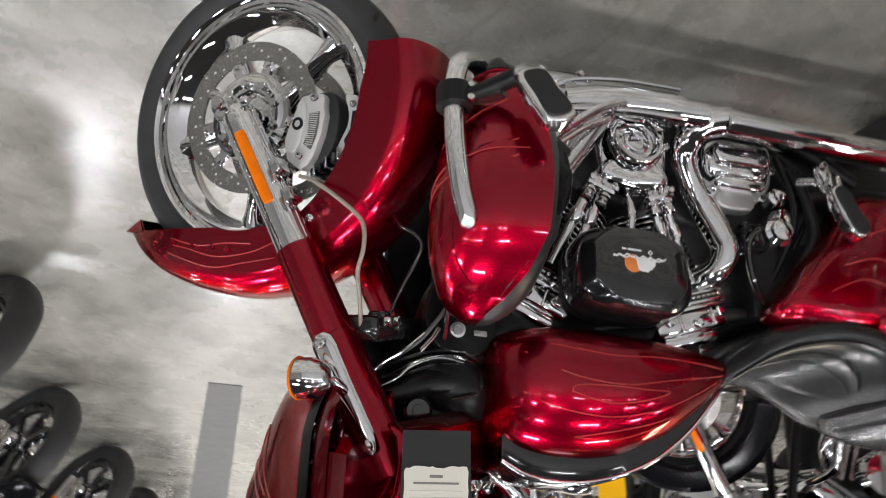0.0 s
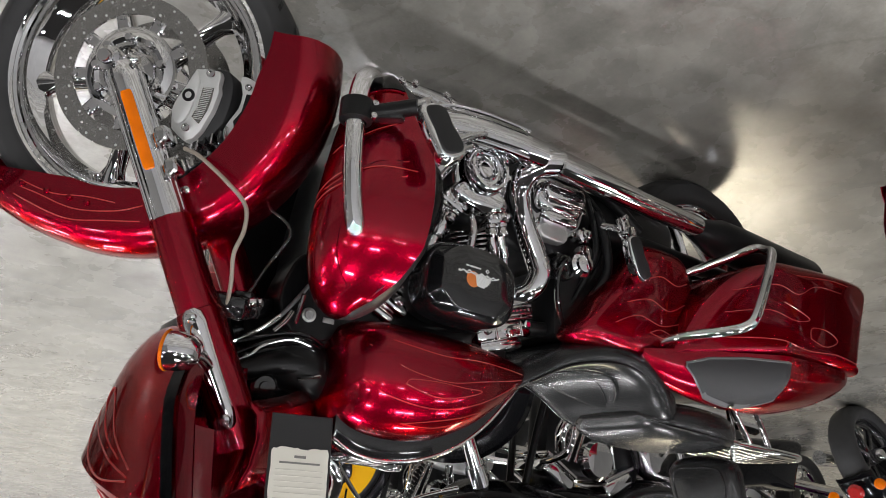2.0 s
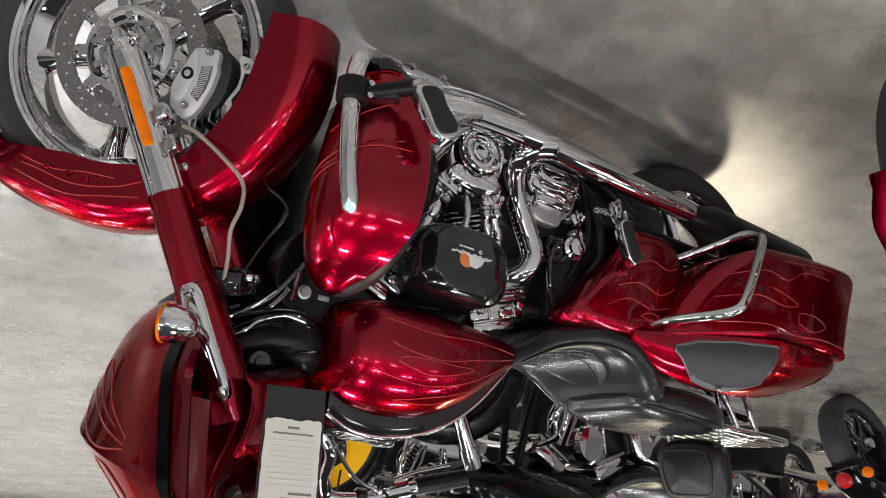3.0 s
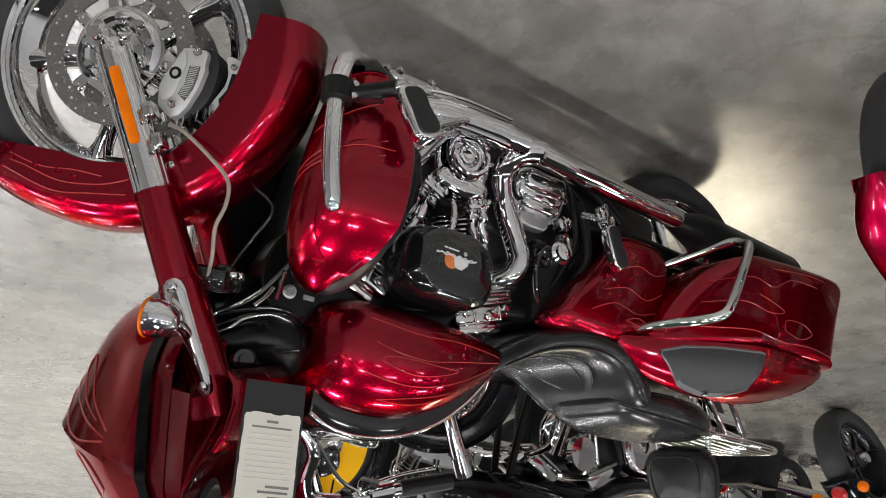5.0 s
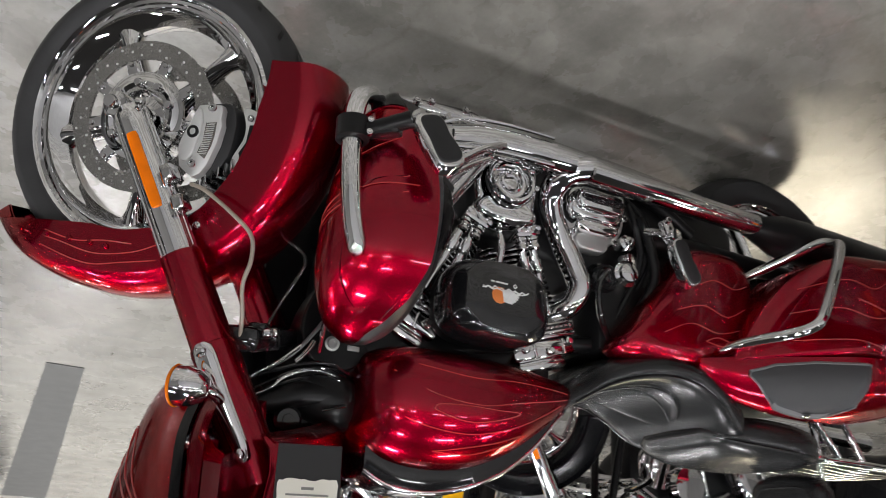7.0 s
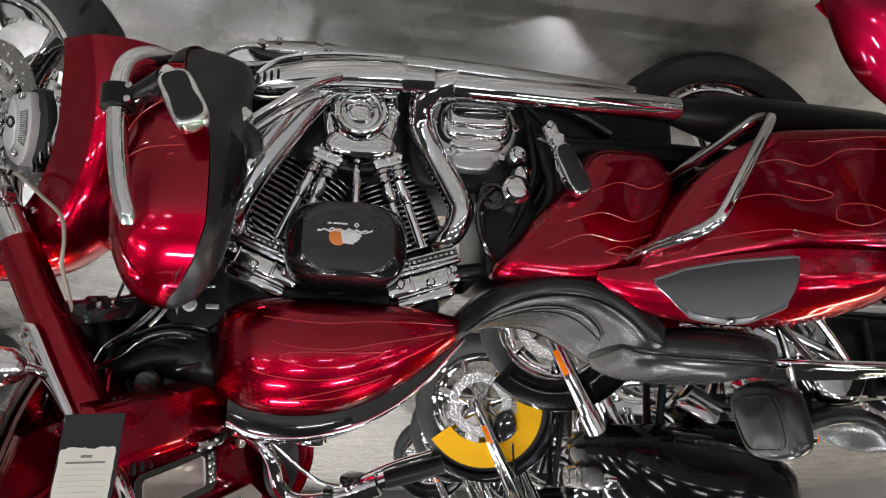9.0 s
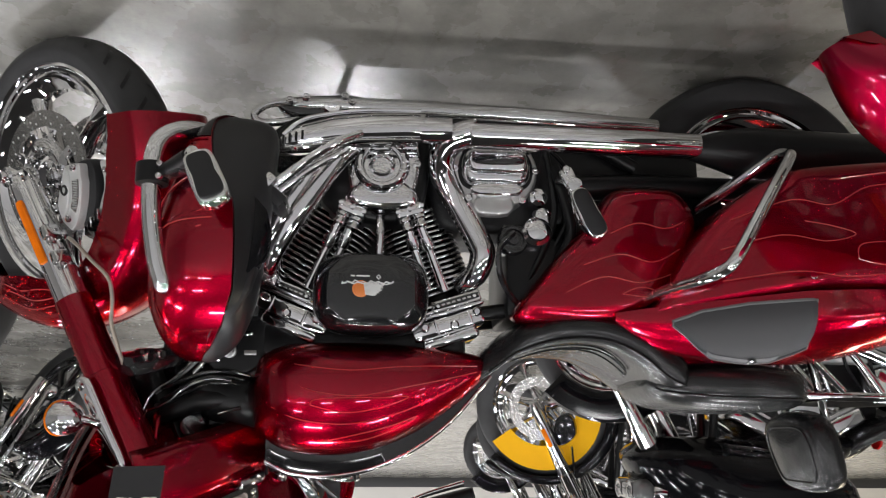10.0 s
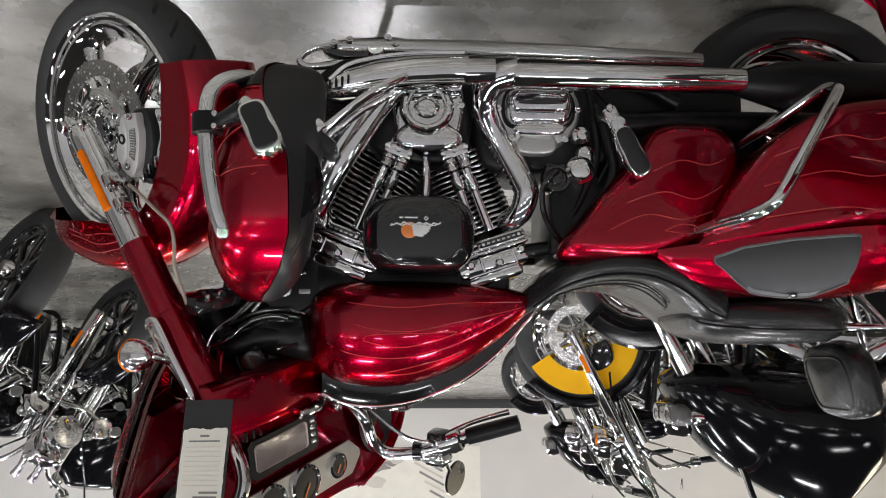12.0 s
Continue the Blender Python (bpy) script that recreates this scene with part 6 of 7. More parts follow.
    part("cable_braid", tube([(0.474, -0.068, 0.768), (0.454, -0.070, 0.743), (0.443, -0.068, 0.722)], 0.0055, 10), CHROME_DULL, gus)
    part("oil_cooler", pillow(rounded([(0.40, 0.32), (0.43, 0.62), (0.39, 0.64), (0.355, 0.33)], 3), 0.10, -0.10, 0.01, 2), BLACK, bike)
    return tray


def price_tag():
    root = new("price_tag")
    root.matrix_world = pose(0.498, -0.185, 0.988, 4, 0, 14)
    part("card", block(0, 0, 0.13, 0.096, 0.003, 0.27, 0.001, 1), CARD, root, "black card backing")
    edge = []
    rnd = random.Random(4)
    for i in range(17):
        edge.append((-0.042 + 0.084 * i / 16, 0.047 + 0.004 * rnd.random()))
    for i in range(24):
        edge.append((0.043 + 0.0016 * rnd.random(), 0.055 + 0.20 * i / 23))
    for i in range(24):
        edge.append((-0.043 - 0.0016 * rnd.random(), 0.255 - 0.20 * i / 23))
    bm = loft([[(x, -0.0015, z) for x, z in edge], [(x, -0.0035, z) for x, z in edge]])
    paper = part("paper", bm, PAPER, root, "cream price sheet with torn edges")
    for k in range(9):
        part("ruled_line", block(0, -0.0037, 0.082 + 0.0085 * k, 0.072, 0.0006, 0.0008, 0), PAPER_LINE, paper)
    for x, z, w, h in ((0.0, 0.062, 0.018, 0.004), (0.0, 0.0715, 0.062, 0.0028), (0.018, 0.162, 0.036, 0.0036), (0.012, 0.170, 0.046, 0.0036), (0.020, 0.178, 0.030, 0.0036), (0.024, 0.186, 0.022, 0.0036), (0.026, 0.194, 0.018, 0.0022), (0.018, 0.201, 0.034, 0.0022), (0.0, 0.216, 0.060, 0.0032), (0.0, 0.224, 0.056, 0.0032), (-0.01, 0.236, 0.04, 0.004)):
        part("print_bar", block(-x, -0.0037, z, w, 0.0006, h, 0), PAPER_INK, paper)
    part("tie", tube([(0.0, 0, 0.262), (0.01, 0.02, 0.285), (0.0, 0.05, 0.29)], 0.0015, 6), WHITE, root)
    return tagged(root, "cream price sheet on a black card hanging from the handlebar", "price tag")


front_wheel()
fork()
caliper(-1)
caliper(1)
front_fender()
hose("brake_hose", [(-0.160, -0.130, 0.136), (-0.195, -0.140, 0.147), (-0.255, -0.145, 0.185), (-0.293, -0.140, 0.220), (-0.299, -0.140, 0.262), (-0.288, -0.138, 0.306), (-0.290, -0.130, 0.355), (-0.285, -0.115, 0.400)], 0.0038, HOSE, ST, "beige braided brake hose")
hose("brake_hose", [(-0.25, 0.02, 0.185), (-0.294, 0.0, 0.207), (-0.331, 0.0, 0.229), (-0.343, 0.0, 0.250), (-0.330, 0.0, 0.282), (-0.304, 0.0, 0.328), (-0.28, -0.02, 0.40)], 0.0032, BLACK_GLOSS, ST)
rear_wheel()
fuel_tank()
console()
seat = cushion("rider_seat", SEAT, 0.022, "black vinyl rider seat with stitched panels")
for side in (-1, 1):
    seam(seat, SEAT, side, 0.002, 0.2, 0.98)
def seat_top(x, v, lift=0.003):
    w, zb, zt = interp(SEAT, x)
    y = v * w
    zm = zb + (zt - zb) * 0.45
    s = abs(v) ** (1 / 0.6)
    c = math.sqrt(max(0.0, 1 - s * s))
    return Vector((x, y, zm + (zt - zm) * c ** 0.75 - 0.022 * c * (1 - v * v) + lift))


insert = []
for k in range(19):
    f = k / 18
    half = 0.60 * math.sin(math.pi * min(1.0, 0.08 + f * 0.92)) ** 0.45
    insert.append([seat_top(-0.215 - 0.275 * f, half * (-1 + 2 * j / 12), 0.002 + 0.0055 * math.sin(math.pi * j / 12) ** 0.3) for j in range(13)])
part("seat_insert", loft(insert, False, False), LEATHER, seat, "smooth stitched seat insert", 60)
for half in (0.30, 0.60):
    rim_pts = []
    for k in range(24):
        f = k / 23
        g = half * math.sin(math.pi * min(1.0, 0.08 + f * 0.92)) ** 0.45
        rim_pts.append(seat_top(-0.215 - 0.275 * f, -g, 0.0075))
    part("piping", tube(rim_pts[::2], 0.002, 6, 3), LEATHER, seat)
pill = cushion("passenger_seat", PILLION, 0.004, "black vinyl passenger seat")
for side in (-1, 1):
    seam(pill, PILLION, side, 0.002, 0.1, 0.95)
engine()
air_cleaner()
exhaust()
gearbox()
frame_rails()
leg_shield(-1)
leg_shield(1)
guard_bar(-1)
guard_bar(1)
highway_peg()
brake_pedal()
passenger_peg()
side_cover()
saddlebag(-1)
saddlebag(1)
bag_guard()
rear_rack()
backrest()
fairing()
turn_signal(-1)
turn_signal(1)
handlebar()
head_clutter()
price_tag()


# ---- the other motorcycles ----
def other_bike(label, x, y, heading, paint, fork_mat=None, bags=True, fair=False, wheel_mark=None, full=False, steer=25.0, lean=8.0, group="", big=1.0, wheel_mat=None, skirt=None, left_pipe=False, front_gear=False):
    """A plainer cruiser, built round the floor point below its middle."""
    root = new("motorcycle")
    root.matrix_world = pose(x, y, 0, 0, 0, heading) @ pose(0, 0, 0, -lean, 0, 0)
    hub = Vector((0.80, 0, 0.32 * big))
    sm = Matrix.Translation(hub) @ Matrix.Rotation(radians(steer), 4, STEER_AXIS)
    wm = sm @ Matrix.Diagonal((big, 1, big, 1))
    for name, m, r, w in (("front_wheel", wm, 0.32, 0.12), ("rear_wheel", Matrix.Translation((-0.81, 0, 0.32)), 0.32, 0.16)):
        wh = part(name, lathe([(0, -0.08), (0.03, -0.08), (0.045, -0.05), (0.045, 0.05), (0.03, 0.08), (0, 0.08)], (0, 0, 0), (0, 1, 0), 24), CHROME, root, m=m)
        part("tyre", tyre_bm(r, w, 0.235, 40), RUBBER, wh, m=m)
        part("rim", rim_bm(0.24, 0.09), wheel_mat or CHROME, wh, m=m)
        for i in range(7):
            part("spoke", spoke_bm(0.035, 0.21, radians(51.4 * i)), wheel_mat or CHROME, wh, m=m)
        part("brake_disc", lathe([(0.145, -0.068), (0.145, -0.062), (0.10, -0.062), (0.10, -0.068)], (0, 0, 0), (0, 1, 0), 36, closed=True), STEEL, wh, m=m)
        fen = []
        for k in range(21):
            a = radians((45 if name[0] == "f" else 15) + 140 * k / 20)
            fen.append([((0.355 - 0.05 * abs(u) ** 3) * math.cos(a), (0.085 if name[0] == "f" else 0.11) * math.sin(math.pi / 2 * u), (0.355 - 0.05 * abs(u) ** 3) * math.sin(a)) for u in (-1 + j / 5 for j in range(11))])
        deep = paint if full and name[0] == "f" else None
        if wheel_mark is not None and name[0] == "f":
            half = [[(rr * math.cos(a), v, rr * math.sin(a)) for rr, v in ((0.168, -0.074), (0.168, -0.080), (0.280, -0.070), (0.280, -0.064))] for a in (math.pi * (0.20 + 0.93 * k / 28) for k in range(29))]
            part("wheel_cover", loft(half), wheel_mark, wh, "yellow half-ring wheel cover", m=m)
        if wheel_mark is not None and name[0] == "f":
            part("brake_caliper", pillow(rounded([(-0.15, 0.02), (-0.17, 0.10), (-0.12, 0.15), (-0.06, 0.15), (-0.07, 0.09), (-0.09, 0.03)], 3), -0.06, -0.115, 0.01, 3), BLACK_GLOSS, wh, m=m)
        if deep is not None:
            fen = [[(p[0] * k, v, p[2] * k) for k, v in ((0.62, -0.088), (0.78, -0.09), (0.92, -0.088))] + ring[1:-1] + [(p[0] * k, v, p[2] * k) for k, v in ((0.92, 0.088), (0.78, 0.09), (0.62, 0.088))] for ring, p in ((r, r[5]) for r in fen)]
        if skirt is not None and name[0] == "f":
            part("front_fender", fender_bm(), paint, root, sharp=50, m=m @ Matrix.Rotation(radians(skirt), 4, "Y"))
        else:
            fe = part(name.split("_")[0] + "_fender", loft(fen, False, False), paint, root, sharp=60, m=m)
            fe.modifiers.new("thickness", "SOLIDIFY").thickness = 0.004
    for s in (-1, 1):
        leg = part("fork_leg", lathe([(0, -0.05), (0.028, -0.04), (0.031, 0.0), (0.030, 0.36), (0.037, 0.362), (0.038, 0.72), (0, 0.73)], (0, 0.13 * s, 0), STEER_AXIS, 20), fork_mat or CHROME, root, m=sm)
        part("reflector", block(0.004, 0.163 * s, 0.15, 0.022, 0.008, 0.10, 0.003, m=None), AMBER, leg, m=sm @ Matrix.Rotation(radians(-RAKE), 4, "Y"))
        part("handlebar", tube([(-0.32, 0.05 * s, 0.66), (-0.40, 0.14 * s, 0.78), (-0.48, 0.30 * s, 0.82), (-0.62, 0.38 * s, 0.80)], 0.013, 10, 5), CHROME, root, m=sm)
        part("mirror", lathe([(0, -0.012), (0.03, -0.010), (0.045, 0), (0, 0.006)], (-0.50, 0.36 * s, 0.96), (-1, 0, 0), 16), CHROME, root, m=sm)
        part("frame_tube", tube([(0.42, 0.04 * s, 0.82), (0.33, 0.11 * s, 0.25), (0.1, 0.14 * s, 0.15), (-0.45, 0.14 * s, 0.22), (-0.5, 0.12 * s, 0.6)], 0.017, 8, 5), BLACK, root)
        part("exhaust_pipe", tube([(0.28 * s, -0.12, 0.55), (0.30 * s, -0.17, 0.45), (0.10, -0.19, 0.28), (-0.30, -0.20, 0.26), (-1.0, -0.21, 0.28)], [0.025, 0.027, 0.03, 0.035, 0.045], 12, 5), CHROME, root)
        if bags:
            bag = pillow(shrink(BAG, 0.02), -0.18, -0.40, 0.04, 3)
            if s > 0:
                bmesh.ops.scale(bag, vec=(1, -1, 1), verts=bag.verts)
            part("saddlebag", bag, paint, root, sharp=60)
    part("fuel_tank", loft([[tank_point(row[0], 2 * math.pi * j / 24) for j in range(24)] for row in TANK[::3] + [TANK[-1]]]), paint, root, sharp=50)
    rings = [[(xx, w * math.copysign(abs(math.sin(a)) ** 0.6, math.sin(a)), zb + (zt - zb) * (0.5 - 0.5 * math.copysign(abs(math.cos(a)) ** 0.6, math.cos(a)))) for a in (2 * math.pi * j / 20 for j in range(20))] for xx, w, zb, zt in SEAT[::3] + [SEAT[-1]]]
    part("seat", loft(rings), LEATHER, root, sharp=60)
    eng = part("engine", pillow(rounded([(0.24, 0.18), (0.25, 0.32), (0.1, 0.42), (-0.28, 0.42), (-0.3, 0.22), (0, 0.16)], 4), 0.12, -0.13, 0.02, 3), ALU, root)
    for foot, head in ((Vector((0.15, 0, 0.38)), Vector((0.27, 0, 0.62))), (Vector((0.02, 0, 0.38)), Vector((-0.08, 0, 0.62)))):
        prof = []
        for i in range(9):
            h = 0.02 + i * 0.024
            prof += [(0.066, h), (0.084, h + 0.002), (0.084, h + 0.008), (0.066, h + 0.010)]
        part("cylinder", lathe([(0, 0)] + prof + [(0.09, 0.25), (0.09, 0.30), (0, 0.305)], foot, head - foot, 20), CHROME_DULL, eng)
    part("air_cleaner", lathe([(0.085, 0), (0.09, 0.03), (0.075, 0.05), (0, 0.055)], (0.10, -0.14, 0.58), (0, -1, 0), 28), CHROME, eng)
    part("cam_cover", lathe([(0.075, 0), (0.075, 0.03), (0.05, 0.045), (0, 0.045)], (0.09, -0.12, 0.30), (0, -1, 0), 28), CHROME, eng)
    for k, (x0, x1) in enumerate(((0.165, 0.235), (0.135, 0.185), (0.035, -0.005), (0.005, -0.055))):
        part("pushrod_tube", tube([(x0, -0.135, 0.40), ((x0 + x1) / 2, -0.130, 0.50), (x1, -0.118, 0.60)], [0.012, 0.009, 0.012], 12, 3), CHROME, eng)
    for cx, lean_by in ((0.275, 28), (-0.09, -24)):
        part("rocker_cover", block(0, 0, 0, 0.19, 0.25, 0.07, 0.018, 3, m=pose(cx, 0, 0.665, 0, lean_by, 0)), CHROME, eng)
        part("rocker_plate", block(0, 0, 0, 0.20, 0.26, 0.018, 0.004, 1, m=pose(cx * 0.97, 0, 0.622, 0, lean_by, 0)), CHROME_DULL, eng)
    for k in range(5):
        part("case_bolt", lathe([(0.010, 0), (0.010, 0.010), (0.006, 0.014), (0, 0.014)], (0.09 + 0.062 * math.cos(1.3 * k), -0.148, 0.30 + 0.062 * math.sin(1.3 * k)), (0, -1, 0), 10), CHROME, eng)
    part("gearbox_cover", pillow(rounded([(-0.07, 0.27), (-0.09, 0.36), (-0.16, 0.39), (-0.24, 0.36), (-0.26, 0.28), (-0.16, 0.24)], 4), -0.11, -0.165, 0.02, 3), CHROME, eng)
    part("oil_tank", pillow(rounded([(-0.20, 0.46), (-0.24, 0.60), (-0.40, 0.62), (-0.46, 0.50), (-0.36, 0.44)], 4), -0.08, -0.17, 0.03, 4), CHROME, root, "chrome oil tank")
    for k in range(4):
        part("oil_line", tube([(0.02 - 0.06 * k, -0.13, 0.24), (-0.06 - 0.05 * k, -0.175, 0.34), (-0.10 - 0.05 * k, -0.165, 0.46), (-0.20 - 0.03 * k, -0.13, 0.58)], 0.007, 8, 4), CHROME if k % 2 else BLACK_GLOSS, root)
    part("foot_peg", tube([(0.12, -0.17, 0.24), (0.15, -0.26, 0.26), (0.16, -0.36, 0.27)], [0.012, 0.018, 0.018], 12, 4), CHROME, root)
    part("brake_pedal", tube([(0.05, -0.20, 0.22), (0.22, -0.23, 0.26), (0.34, -0.25, 0.34)], [0.010, 0.009, 0.014], 10, 4), CHROME, root)
    part("frame_cover", block(0.02, 0, 0.44, 0.60, 0.15, 0.44, 0.04), BLACK, root)
    part("rear_cover", block(-0.48, 0, 0.42, 0.44, 0.21, 0.36, 0.04), BLACK, root)
    for s in (-1, 1):
        part("crash_bar", tube([(0.36, 0.10 * s, 0.62), (0.40, 0.30 * s, 0.58), (0.40, 0.34 * s, 0.42), (0.34, 0.26 * s, 0.26), (0.30, 0.10 * s, 0.22)], 0.014, 10, 5), CHROME, root)
        part("foot_board", block(0.20, 0.25 * s, 0.26, 0.26, 0.10, 0.022, 0.008), BLACK, root)
        part("signal_light", lathe([(0, -0.04), (0.024, -0.034), (0.033, 0), (0.030, 0.012), (0, 0.018)], (0.02, 0.20 * s, 0.55), (1, 0, 0), 18), CHROME, root, m=sm @ Matrix.Translation((-0.26, 0, 0)))
    part("chrome_cover", lathe([(0.05, 0), (0.055, 0.02), (0.03, 0.04), (0, 0.045)], (-0.16, -0.12, 0.33), (0, -1, 0), 20), CHROME, eng)
    part("headlamp", lathe([(0, -0.14), (0.05, -0.13), (0.085, -0.06), (0.09, 0.0), (0.085, 0.012), (0.07, 0.005), (0, 0.012)], (-0.10, 0, 0.62), (1, 0, -0.1), 28), CHROME, root, m=sm)
    part("tail_lamp", lathe([(0, 0.03), (0.03, 0.028), (0.045, 0.012), (0.045, 0)], (-1.13, 0, 0.56), (-1, 0, 0.2), 20), RED_LENS, root)
    for s in (-1, 1):
        sg = part("turn_signal", lathe([(0, -0.03), (0.025, -0.025), (0.032, 0), (0, 0.0)], (-1.12, 0.14 * s, 0.55), (-1, 0, 0), 20), CHROME, root)
        part("lens", lathe([(0.03, 0), (0.03, 0.010), (0.015, 0.018), (0, 0.02)], (-1.12, 0.14 * s, 0.55), (-1, 0, 0), 20), AMBER, sg)
    if full:
        rows = [(0.72, 0.66, 0.40, 0.16), (0.78, 0.74, 0.10, 0.27), (0.86, 0.72, -0.08, 0.32), (0.95, 0.66, -0.12, 0.33), (1.05, 0.58, -0.10, 0.30), (1.15, 0.46, -0.02, 0.24), (1.24, 0.30, 0.06, 0.16)]
        bf = part("body_fairing", loft([[((a0 + a1) / 2 + (a0 - a1) / 2 * math.copysign(abs(math.cos(t)) ** 0.8, math.cos(t)), w * math.copysign(abs(math.sin(t)) ** 0.8, math.sin(t)), z) for t in (2 * math.pi * j / 32 for j in range(32))] for z, a0, a1, w in smooth_table(rows, 4)]), paint, root, "large gloss black fairing", 50)
        lamp_lens = part("fairing_lamp", block(0.705, 0, 0.915, 0.09, 0.26, 0.085, 0.03, 4), LENS, bf, "clear twin headlamp")
        for v in (-0.065, 0.065):
            part("reflector_bowl", lathe([(0.008, -0.004), (0.032, 0.0), (0.036, 0.002), (0.032, 0.003), (0.010, -0.002)], (0.750, v, 0.915), (1, 0, 0), 24), CHROME_DULL, lamp_lens)
    if left_pipe:
        for z, x1, r in ((0.27, -1.02, 0.046), (0.40, -0.95, 0.044)):
            mf = part("muffler", tube([(-0.05, 0.17, z), (-0.25, 0.20, z), (-0.36, 0.205, z), (-0.70, 0.215, z + 0.02), (x1, 0.225, z + 0.05)], [0.026, 0.028, r, r, r * 0.9], 20, 5), CHROME, root, "long chrome muffler")
            part("muffler_tip", lathe([(r * 0.9, 0), (r * 0.98, 0.01), (r * 0.98, 0.03), (r * 0.7, 0.032), (r * 0.66, 0.0)], (x1, 0.225, z + 0.05), (-1, 0.02, 0.1), 20), CHROME, mf)
        part("primary_cover", pillow(rounded([(0.24, 0.22), (0.25, 0.36), (0.12, 0.44), (-0.20, 0.44), (-0.32, 0.36), (-0.32, 0.24), (-0.2, 0.18), (0.15, 0.17)], 4), 0.10, 0.20, 0.03, 4), CHROME, eng, "chrome primary case")
        part("clutch_cover", lathe([(0.092, 0), (0.092, 0.018), (0.078, 0.026), (0.072, 0.020), (0.045, 0.020), (0.040, 0.028), (0, 0.030)], (-0.17, 0.195, 0.32), (0, 1, 0), 32), CHROME, eng)
        part("alternator_cover", lathe([(0.07, 0), (0.07, 0.014), (0.055, 0.024), (0, 0.028)], (0.13, 0.195, 0.32), (0, 1, 0), 28), CHROME_DULL, eng)
        part("horn", lathe([(0.062, 0), (0.066, 0.01), (0.050, 0.03), (0.020, 0.038), (0, 0.038)], (0.08, 0.13, 0.56), (0, 1, 0), 28), CHROME, eng)
        for k in range(4):
            part("control_line", tube([(0.30 - 0.05 * k, 0.13, 0.25), (0.34 - 0.06 * k, 0.16, 0.42), (0.30 - 0.02 * k, 0.12, 0.60), (0.36, 0.06, 0.78)], 0.006, 8, 4), BLACK_GLOSS if k % 2 else CHROME, root)
    if front_gear:
        bar = part("light_bar", tube([(-0.19, 0.25, 0.50), (-0.15, 0.14, 0.47), (-0.14, 0, 0.46), (-0.15, -0.14, 0.47), (-0.19, -0.25, 0.50)], 0.013, 12, 5), CHROME, root, "chrome light bar with passing lamps", m=sm)
        for v in (-0.20, 0.20):
            part("passing_lamp", lathe([(0, -0.10), (0.035, -0.09), (0.055, -0.04), (0.060, 0.0), (0.056, 0.010), (0.048, 0.004), (0, 0.012)], (-0.12, v, 0.52), (1, 0, -0.1), 28), CHROME, bar, m=sm)
        for v in (-0.31, 0.31):
            ts = part("turn_signal", lathe([(0, -0.045), (0.020, -0.038), (0.031, -0.005), (0.031, 0.012), (0, 0.012)], (-0.17, v, 0.50), (1, 0, 0), 22), CHROME, bar, m=sm)
            part("lens", lathe([(0.031, 0.012), (0.029, 0.022), (0.012, 0.028), (0, 0.029)], (-0.17, v, 0.50), (1, 0, 0), 22), AMBER if wheel_mark else LENS, ts, m=sm)
        for v in (-0.075, 0.075):
            part("fork_rocker", tube([(0.0, v, 0.0), (-0.05, v, 0.20), (-0.16, v, 0.46), (-0.30, v, 0.76)], 0.015, 12, 5), CHROME, root, "slim chrome springer leg", m=sm)
            coil = [(-0.20 - 0.0023 * k + 0.026 * math.cos(k * 0.9), v * 0.7 + 0.026 * math.sin(k * 0.9), 0.50 + 0.0045 * k) for k in range(42)]
            part("fork_spring", tube(coil, 0.0045, 6, 2), CHROME, root, "chrome coil spring", m=sm)
        part("nacelle", pillow(rounded([(-0.09, -0.07), (-0.10, 0.04), (-0.06, 0.10), (0.06, 0.10), (0.10, 0.04), (0.09, -0.07)], 4), 0.05, -0.07, 0.03, 4), CHROME, root, "chrome headlamp nacelle", m=sm @ Matrix.Translation((-0.24, 0, 0.68)) @ Matrix.Rotation(radians(90), 4, "Z"))
        for v in (-0.05, 0.05):
            part("handlebar_riser", tube([(-0.31, v, 0.68), (-0.35, v, 0.80), (-0.38, v, 0.84)], [0.022, 0.020, 0.024], 14, 4), CHROME, root, m=sm)
        for v, k in ((-0.06, 0), (0.05, 1), (0.10, 2), (-0.11, 3)):
            part("control_line", tube([(-0.56, v * 4.5, 0.80), (-0.40, v * 3.2, 0.72), (-0.26, v * 1.8, 0.62), (-0.20, v, 0.42), (-0.10 - 0.03 * k, v * 1.3, 0.18)], 0.006, 8, 5), (CHROME_DULL, BLACK_GLOSS, CHROME, BLACK_GLOSS)[k], root, m=sm)
    for s in (-1, 1):
        part("grip", tube([(-0.60, 0.372 * s, 0.802), (-0.68, 0.405 * s, 0.792), (-0.745, 0.43 * s, 0.786)], [0.018, 0.020, 0.018], 14, 3), BLACK, root, m=sm)
        part("switch_housing", lathe([(0.018, -0.028), (0.026, -0.022), (0.026, 0.022), (0.018, 0.028)], (-0.575, 0.358 * s, 0.806), (-0.9, 0.38 * s, -0.1), 16), CHROME, root, m=sm)
        part("lever", tube([(-0.545, 0.375 * s, 0.812), (-0.62, 0.43 * s, 0.806), (-0.72, 0.468 * s, 0.794)], [0.009, 0.006, 0.008], 8, 4), CHROME, root, m=sm)
    if fair:
        part("fairing", loft([[fair_point(r, math.pi * j / 24) for j in range(25)] for r in FAIR[::2]], True, True), paint, root, sharp=50, m=sm)
    return tagged(root, label, "motorcycle", group)


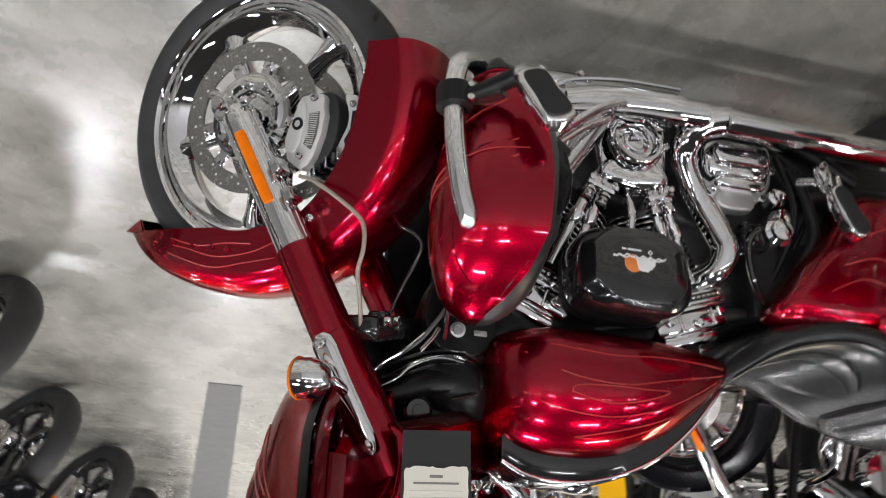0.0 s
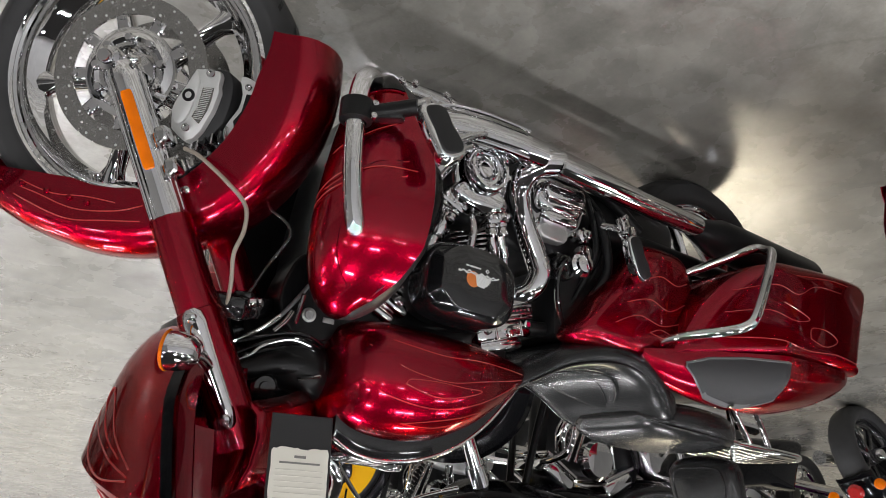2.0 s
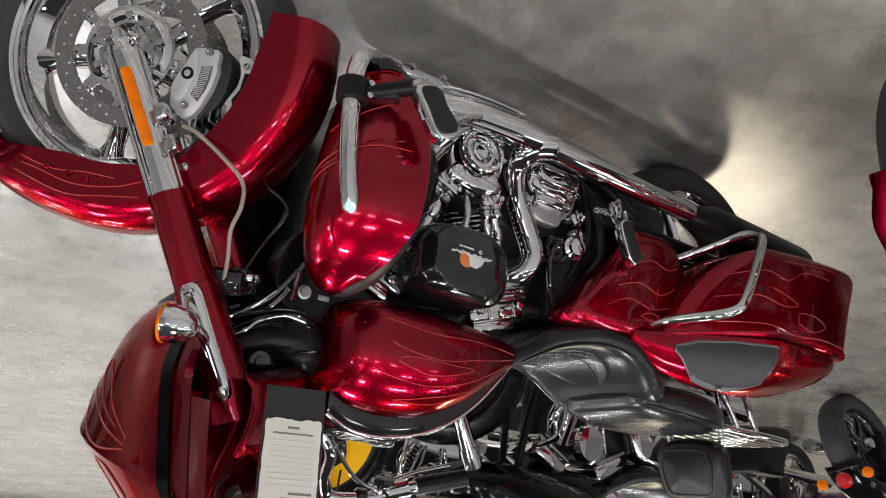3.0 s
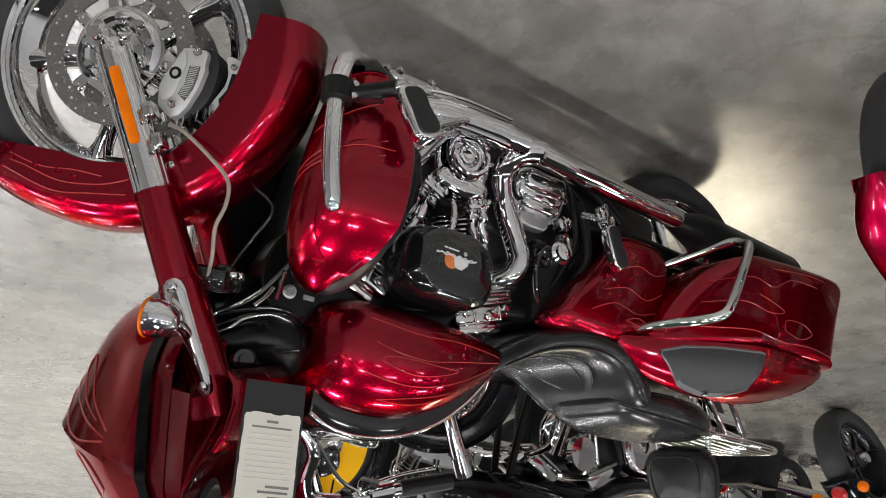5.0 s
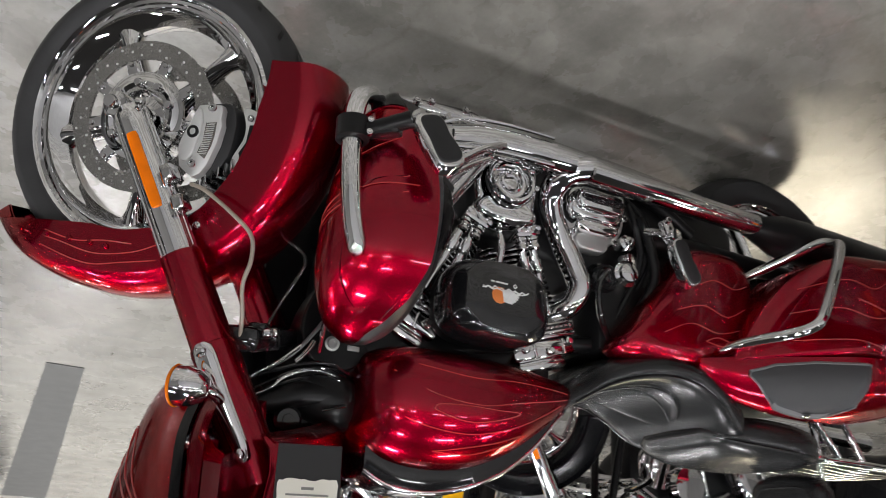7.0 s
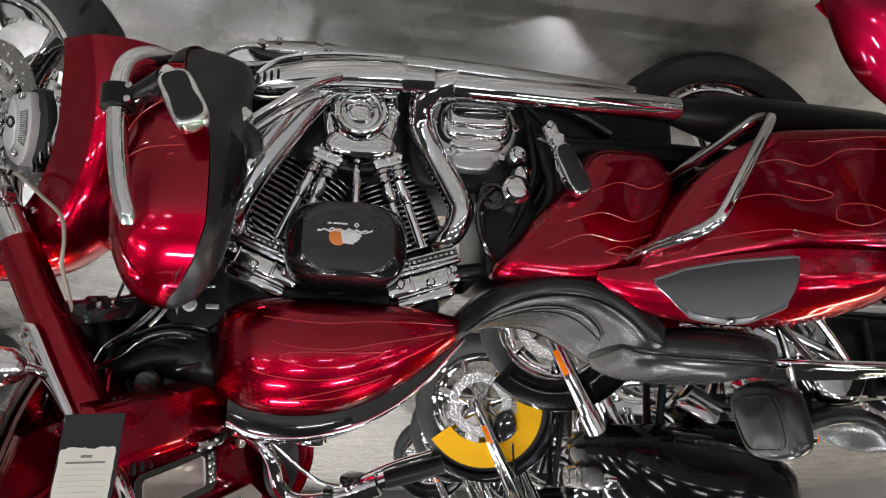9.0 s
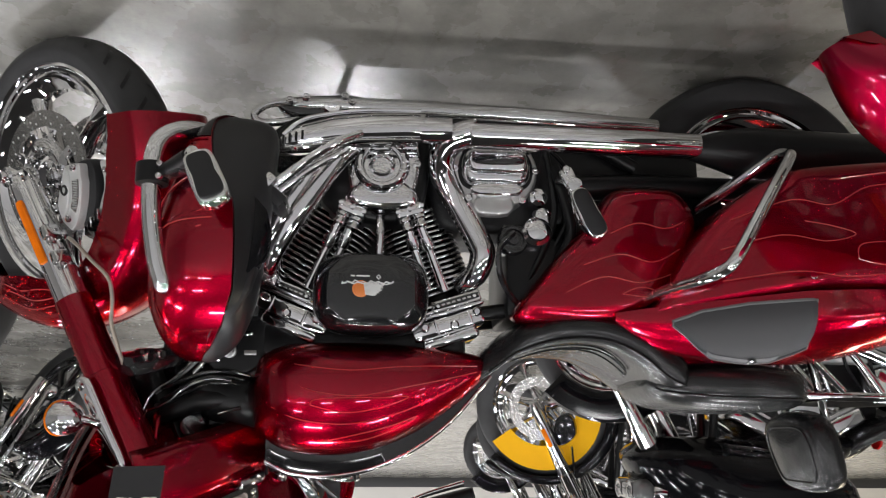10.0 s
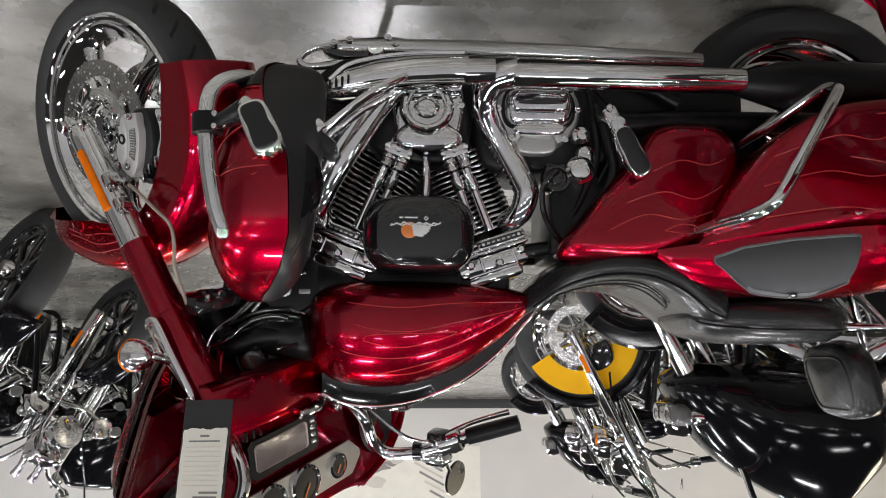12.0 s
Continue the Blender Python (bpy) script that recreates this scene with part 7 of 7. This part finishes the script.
other_bike("gloss black touring motorcycle parked behind the red one", -1.63, 1.22, 0, BLACK_SOFT, CHROME, True, False, full=True, steer=38, group="parked motorcycles")
other_bike("black motorcycle with a yellow half cover in its front wheel", -1.66, 2.50, 0, BLACK_SOFT, CHROME, False, False, YELLOW, steer=30, big=1.2, front_gear=True, group="parked motorcycles")
other_bike("black cruiser motorcycle with chrome springs further along the row", -1.78, 3.78, 0, BLACK_SOFT, CHROME, False, False, steer=30, front_gear=True, group="parked motorcycles")
other_bike("black touring motorcycle at the far end of the row", -1.85, 5.05, 0, BLACK_SOFT, CHROME, True, False, steer=20, full=True, group="parked motorcycles")
other_bike("black cruiser motorcycle with chrome headlamp parked across the aisle", 2.52, 1.80, 195, BLACK_SOFT, CHROME, True, False, left_pipe=True, wheel_mat=BLACK_GLOSS, group="parked motorcycles")
other_bike("black cruiser motorcycle with long chrome mufflers parked along the aisle", 2.56, 3.05, 195, BLACK_SOFT, CHROME, False, False, left_pipe=True, front_gear=True, wheel_mat=BLACK_GLOSS, group="parked motorcycles")
other_bike("black faired motorcycle with chrome light bar in the facing row", 2.40, 4.12, 195, BLACK_SOFT, CHROME, False, False, full=True, left_pipe=True, front_gear=True, wheel_mat=BLACK_GLOSS, group="parked motorcycles")
other_bike("black cruiser motorcycle at the end of the facing row", 2.50, 0.45, 195, BLACK_SOFT, CHROME, False, False, left_pipe=True, wheel_mat=BLACK_GLOSS, group="parked motorcycles")
other_bike("black touring motorcycle with large fairing in the facing row", 2.30, 5.25, 195, BLACK_SOFT, CHROME, True, False, full=True, wheel_mat=BLACK_GLOSS, group="parked motorcycles")
other_bike("black touring motorcycle near the far wall in the facing row", 2.20, 6.45, 195, BLACK_SOFT, CHROME, True, False, full=True, wheel_mat=BLACK_GLOSS, group="parked motorcycles")
other_bike("magenta-red motorcycle parked in front of the near row", -1.74, -0.775, 0, MAGENTA, CHROME, True, False, skirt=17, steer=0, group="parked motorcycles")
other_bike("black motorcycle in the rear row with its tail to the aisle", -4.60, 1.10, 180, BLACK_SOFT, CHROME, False, False, steer=5, wheel_mat=BLACK_GLOSS, group="parked motorcycles")
other_bike("purple motorcycle parked in the rear row", -3.95, 2.10, 0, PURPLE, CHROME, True, False, group="parked motorcycles")
